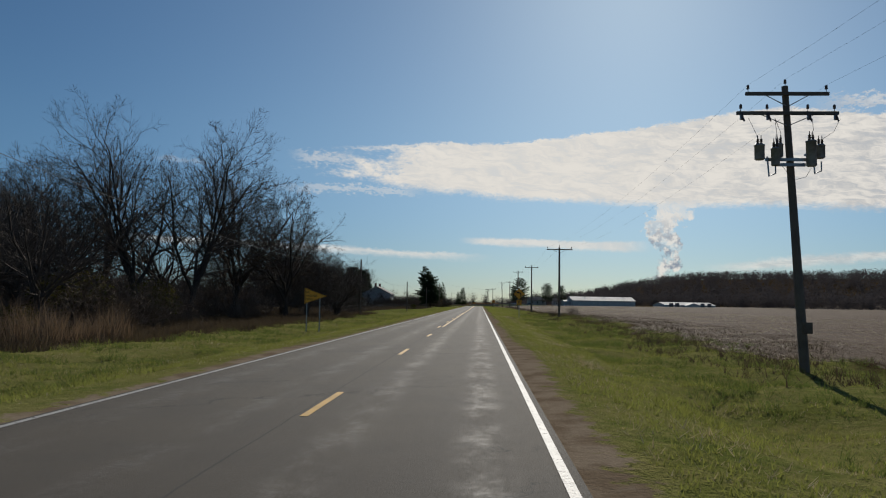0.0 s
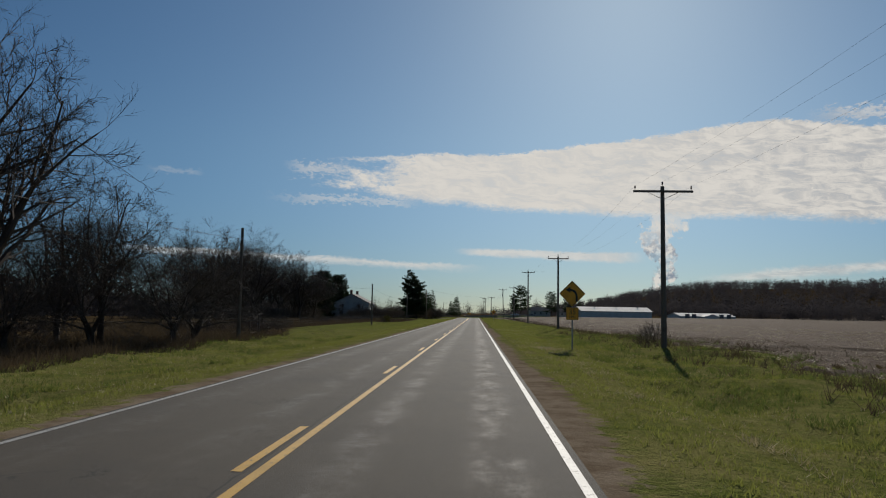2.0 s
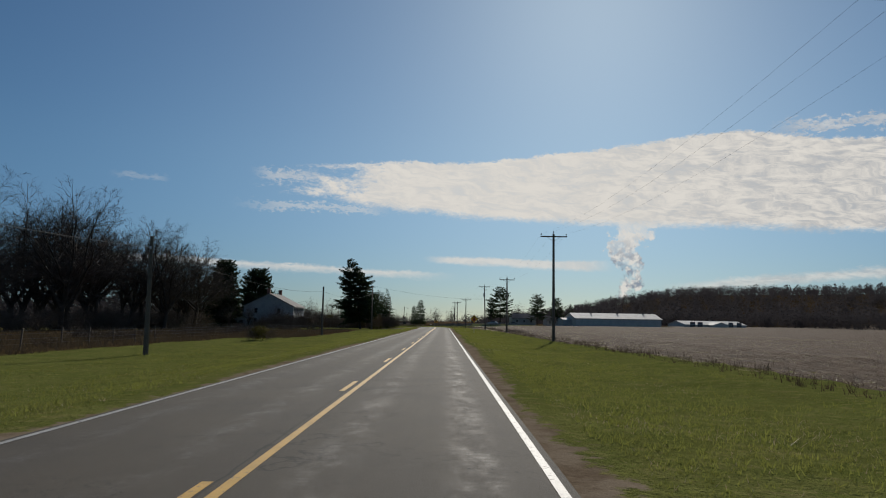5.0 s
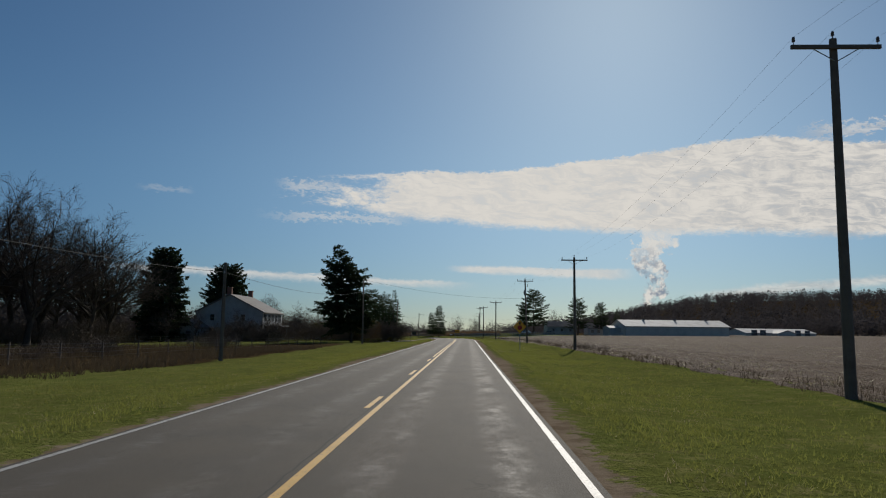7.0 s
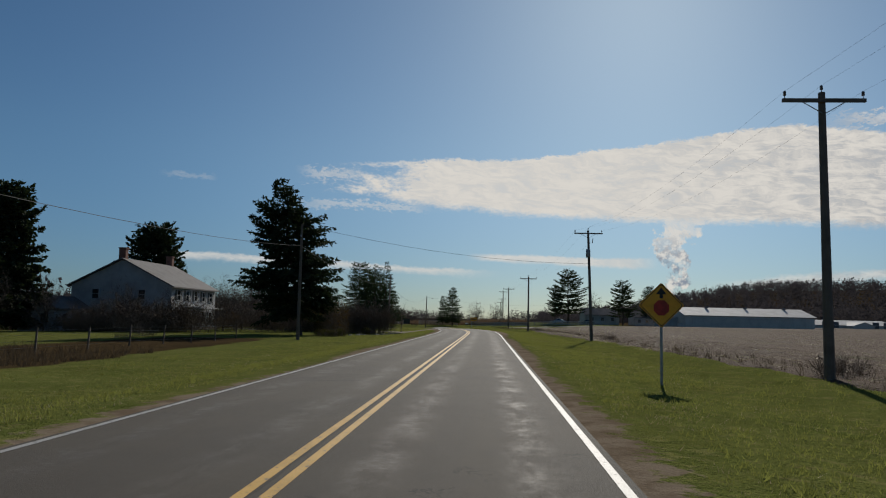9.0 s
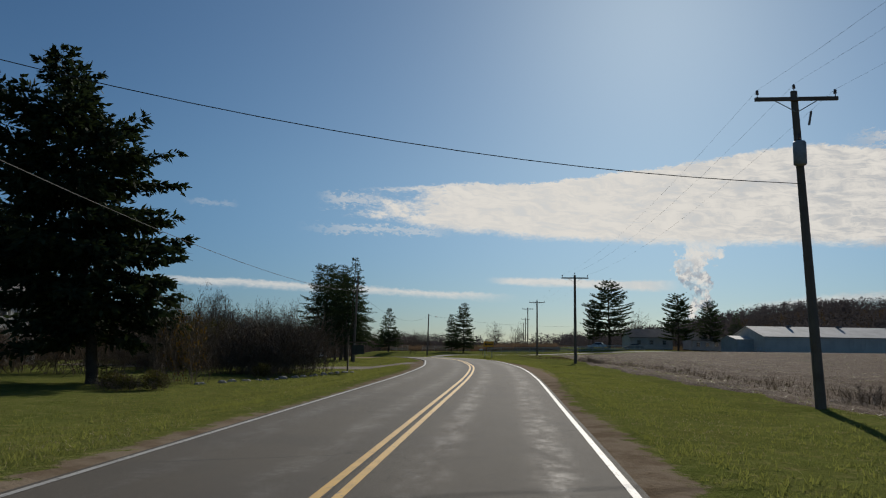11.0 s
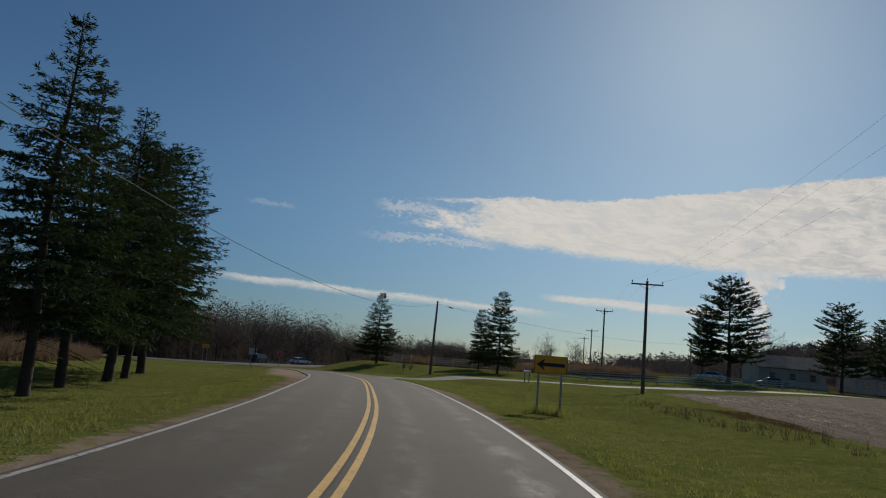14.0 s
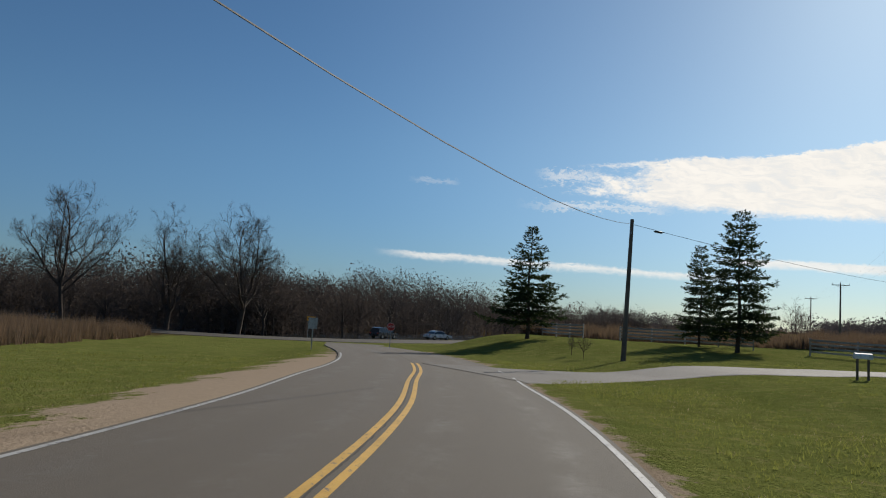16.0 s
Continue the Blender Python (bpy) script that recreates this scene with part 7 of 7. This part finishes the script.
# ---- cars ----
def car(x, y, turn, paint, label, tall=False, z=None, group="parked cars"):
    ob = thing("car", label, "car", group, at=(x, y, (gz1(x, y) if z is None else z) + 0.02), turn=turn)
    W = 1.86 if tall else 1.82
    H = 1.72 if tall else 1.45
    b = 0.95 if tall else 0.86
    if tall:
        prof = [(-2.34, 0.42), (-2.38, 0.75), (-2.3, b + 0.05), (2.25, b - 0.05), (2.36, 0.7), (2.3, 0.38)]
        top = [(-2.24, b), (-1.95, H - 0.1), (-1.5, H), (0.4, H), (0.75, H - 0.06), (1.35, b + 0.02)]
    else:
        prof = [(-2.36, 0.4), (-2.4, 0.68), (-2.3, b + 0.02), (-1.5, b + 0.06), (1.1, b + 0.02), (2.2, b - 0.14), (2.4, 0.6), (2.3, 0.34)]
        top = [(-1.75, b), (-1.0, H - 0.05), (-0.6, H), (0.2, H), (0.5, H - 0.06), (1.25, b)]
    def shell(profile, w0, w1):
        g = Geo()
        n = len(profile)
        zs = [q[1] for q in profile]
        lo, hi = min(zs), max(zs)
        for s in (-1, 1):
            for px, pz in profile:
                wd = w0 + (w1 - w0) * (pz - lo) / (hi - lo)
                g.v.append((px, s * wd / 2, pz))
        g.f.append(tuple(range(n)))
        g.f.append(tuple(n + i for i in reversed(range(n))))
        for i in range(n):
            j = (i + 1) % n
            g.f.append((j, i, n + i, n + j))
        return g
    part("body", shell(prof, W, W * 0.95), paint, ob)
    part("cabin", shell(top, W * 0.93, W * 0.74), paint, ob)
    for s in (-1, 1):
        g = Geo()
        inner = [(px * 0.9 + (0.0 if not tall else -0.02), b + 0.06 + (pz - b) * 0.78) for px, pz in top]
        wd = W * 0.93
        pts = []
        for px, pz in inner:
            k = (pz - b) / (H - b)
            pts.append((px, s * ((W * 0.93 + (W * 0.74 - W * 0.93) * k) / 2 + 0.006), pz))
        g.face(*(pts if s < 0 else pts[::-1]))
        part("side_window", g, M_GLASS, ob, "dark side glass")
    for px, pz, qx, qz in ((top[-1][0] - 0.06, top[-1][1] + 0.06, top[-2][0] + 0.04, top[-2][1] - 0.05), (top[0][0] + 0.03, top[0][1] + 0.08, top[1][0] - 0.02, top[1][1] - 0.04)):
        g = Geo()
        k0, k1 = W * 0.88 / 2, W * 0.70 / 2
        off = 0.012 if px > 0 else -0.012
        g.face((px + off, -k0, pz), (px + off, k0, pz), (qx + off, k1, qz), (qx + off, -k1, qz))
        part("windscreen" if px > 0 else "rear_window", g, M_GLASS, ob, "dark glass")
    for sx in (-1.42, 1.42):
        for s in (-1, 1):
            g = Geo()
            r = 0.36 if tall else 0.33
            g.tube((sx, s * (W / 2 - 0.21), r), (sx, s * (W / 2 + 0.01), r), r, r, 16)
            wheel = part("wheel", g, M_TYRE, ob, "black tyre")
            g = Geo()
            g.tube((sx, s * (W / 2 - 0.02), r), (sx, s * (W / 2 + 0.025), r), r * 0.62, r * 0.55, 12)
            part("rim", g, M_RIM, wheel, "alloy rim")
    for s in (-1, 1):
        g = Geo()
        g.box((2.31, s * W * 0.36, b - 0.2), (0.12, 0.36, 0.14), bevel=0.03)
        part("headlight", g, M_LAMP, ob, "clear headlight")
        g = Geo()
        g.box((-2.33, s * W * 0.38, b - 0.1), (0.1, 0.3, 0.2), bevel=0.03)
        part("tail_light", g, M_LAMP_RED, ob, "red tail light")
        g = Geo()
        g.box((0.95 if not tall else 1.05, s * (W / 2 + 0.06), b + 0.07), (0.16, 0.2, 0.13), bevel=0.03)
        part("mirror", g, paint, ob)
    return ob


car(-52.6, 477.5, 66, M_CAR_WHITE, "white saloon car on the crossing road", z=-3.4)
car(-56.8, 466.5, 78, M_CAR_DARK, "dark sport utility car on the crossing road", True, z=-3.4)
car(32.5, 450.5, 175, M_CAR_DARK, "dark car parked beside the small house")
car(24.0, 452.5, 170, M_CAR_WHITE, "white car parked beside the pine")
car(-22.4, 326.2, 165, M_CAR_DARK, "dark car parked on the house drive", True)
car(-27.6, 327.0, 172, M_CAR_DARK, "dark low car standing on the drive")


# ---- junction signs, fences, small things ----
def stop_sign(x, y, turn):
    z = gz1(x, y)
    ob = thing("stop_sign", "red octagonal stop sign on a steel post", "road sign", at=(x, y, z), turn=turn)
    zc = 2.35
    octo = [(0.46 * math.cos(radians(22.5 + 45 * k)), zc + 0.46 * math.sin(radians(22.5 + 45 * k))) for k in range(8)]
    plate(ob, octo, M_SIGN_RED)
    border(ob, octo, (0, zc), 0.98, 0.92, mat=M_SIGN_WHITE)
    lettering("lettering", "STOP", 0.3, M_SIGN_WHITE, ob, (0, -0.009, zc), stretch=0.95)
    sign_post(ob, 0, -0.2, zc + 0.3)


def back_sign(x, y, turn):
    """Seen from behind: bare metal."""
    z = gz1(x, y)
    ob = thing("road_sign", "rectangular road sign seen from its bare back", "road sign", at=(x, y, z), turn=turn)
    g = Geo()
    g.box((0, 0, 1.78), (0.62, 0.012, 0.78), bevel=0.0)
    part("panel", g, M_SIGN_BACK, ob)
    sign_post(ob, 0, -0.2, 2.12)


def two_way_sign(x, y, turn):
    z = gz1(x, y)
    ob = thing("two_way_arrow_sign", "yellow two-way arrow sign across the junction", "road sign", at=(x, y, z), turn=turn)
    arrow_panel(ob, 1.22, 0.61, 2.75, True)
    sign_post(ob, -0.35, -0.2, 3.0)
    sign_post(ob, 0.35, -0.2, 3.0)


stop_sign(-41.8, 438.0, 26)
back_sign(-35.1, 411.9, 30)
two_way_sign(-63.0, 456.0, 33)


def board_fence(points, label="weathered grey-white board fence with four rails"):
    line = smooth_line(points, 2.4)
    ob = thing("board_fence", label, "fence", "board fences", at=(0, 0, 0))
    tops = []
    for x, y in line:
        z = gz1(x, y)
        g = Geo()
        g.box((x, y, z + 0.6), (0.12, 0.12, 1.5))
        part("post", g, M_FENCE, ob)
        tops.append((x, y, z))
    for a, b in zip(tops, tops[1:]):
        for h in (0.32, 0.62, 0.92, 1.2):
            g = Geo()
            ax, ay, az = a
            bx, by, bz = b
            dx, dy = bx - ax, by - ay
            k = 0.02 / math.hypot(dx, dy)
            ox, oy = dy * k, -dx * k
            for s in (1, -1):
                for zz in (-0.07, 0.07):
                    g.v += [(ax + ox * s + ox * 4, ay + oy * s + oy * 4, az + h + zz), (bx + ox * s + ox * 4, by + oy * s + oy * 4, bz + h + zz)]
            g.f += [(0, 1, 3, 2), (4, 6, 7, 5), (2, 3, 7, 6), (0, 4, 5, 1)]
            part("rail", g, M_FENCE, ob)
    return ob


board_fence([(-18, 438.5), (-12, 436), (-6.5, 433.5)])
board_fence([(-2.5, 431.5), (4, 429.5), (13, 430.5), (26, 436.5), (38, 442.5)])
board_fence([(-27.5, 441), (-24, 438), (-21, 436)])


def wire_fence(points, step=4.0, h=1.15):
    line = smooth_line(points, step)
    ob = thing("wire_fence", "sagging wire fence on old wooden posts", "fence", "wire fences", at=(0, 0, 0))
    rngf = np.random.RandomState(4)
    tops = []
    for x, y in line:
        z = gz1(x, y)
        g = Geo()
        g.tube((x, y, z - 0.2), (x + rngf.normal(0, 0.05), y + rngf.normal(0, 0.05), z + h + 0.1), 0.055, 0.05, 6)
        part("post", g, M_POST, ob)
        tops.append((x, y, z))
    for k in (0.3, 0.6, 0.9, 1.12):
        g = Geo()
        g.pipe([(a[0], a[1], a[2] + k) for a in tops], [0.006] * len(tops), 3)
        part("strand", g, M_STEEL, ob)


wire_fence([(-19, 118), (-23, 140), (-23.5, 175), (-23, 215), (-20, 250), (-19, 285)])
wire_fence([(-22, 252), (-32, 262), (-48, 270)], 4.0, 1.0)


def field_gate():
    """A tubular steel gate with five bars between two old posts."""
    ob = thing("field_gate", "brown tubular steel field gate between two wooden posts", "gate", at=(-19.0, 113.3, gz1(-19.0, 113.3)), turn=4)
    for x in (-2.25, 2.25):
        g = Geo()
        g.tube((x, 0, -0.2), (x, 0, 1.5), 0.09, 0.08, 8)
        part("post", g, M_POST, ob)
    for k in range(5):
        g = Geo()
        z = 0.28 + 0.235 * k
        g.tube((-2.05, 0, z), (2.05, 0, z), 0.026, 0.026, 6)
        part("rail", g, M_GATE, ob)
    for x in (-2.05, -0.7, 0.7, 2.05):
        g = Geo()
        g.tube((x, -0.03, 0.24), (x, -0.03, 1.24), 0.026, 0.026, 6)
        part("upright", g, M_GATE, ob)
    for x in (-2.15, 2.15):
        g = Geo()
        g.box((x, -0.02, 0.9), (0.14, 0.05, 0.06))
        part("hinge" if x < 0 else "latch", g, M_STEEL, ob)


M_GATE = material("rusty_brown_gate_steel", (0.11, 0.07, 0.05), 0.6, 0.4, 4.0, 30.0, 0.1, second=(0.06, 0.04, 0.03), metal=0.3)
field_gate()


def mailbox(x, y, turn):
    ob = thing("mailbox", "white letter box on two short wooden posts", "mailbox", at=(x, y, gz1(x, y)), turn=turn)
    for s in (-0.32, 0.32):
        g = Geo()
        g.box((s, 0, 0.5), (0.1, 0.1, 1.2))
        part("post", g, M_POST, ob)
    g = Geo()
    out = [(-0.17, 0), (0.17, 0), (0.17, 0.16), (0.12, 0.26), (0.0, 0.31), (-0.12, 0.26), (-0.17, 0.16)]
    g.prism(out, 1.0, Matrix.Translation((0, 0, 1.1)) @ pose(0, 0, 0, 0, 0, 90))
    part("box", g, M_SIGN_WHITE, ob)
    return ob


mailbox(-2.9, 403.2, 20).scale = (0.72, 0.72, 0.8)


def house_sign(x, y):
    """A dark board that hangs by two hooks from the arm of a post beside the lawn."""
    ob = thing("hanging_sign", "dark board hanging from the long arm of a wooden post", "sign", at=(x, y, gz1(x, y)))
    g = Geo()
    g.box((0, 0, 1.15), (0.1, 0.1, 2.75), bevel=0.012)
    part("post", g, M_POST, ob)
    g = Geo()
    g.box((0.64, 0, 2.08), (1.34, 0.07, 0.10))
    part("arm", g, M_POST, ob)
    for k in (0.42, 0.98):
        g = Geo()
        g.tube((k, 0, 2.04), (k, 0, 1.88), 0.008, 0.008, 5)
        part("hook", g, M_STEEL, ob)
    g = Geo()
    g.box((0.7, 0, 1.58), (0.82, 0.025, 0.60))
    part("board", g, M_DARKTRIM, ob, "dark green painted board")


house_sign(-9.0, 318.3)


# drive to the farmhouse and the river beyond the crossing road
DRIVE = smooth_line([(-5.8, 328.7), (-9, 327.8), (-14, 326.5), (-22, 325.5), (-33, 324)], 1.0)
ribbon("driveway", DRIVE, (-2.0, -1.8, 0, 1.8, 2.0), 0.025, M_GRAVEL, "grey gravel drive to the farmhouse", "driveway", zside, thick=0.03, flare=0.5)
ribbon("river", CROSS, (-44, -15), 0.0, M_WATER, "still grey river behind the crossing road", "water", lambda x, y, s: np.full(np.shape(x), -4.55))
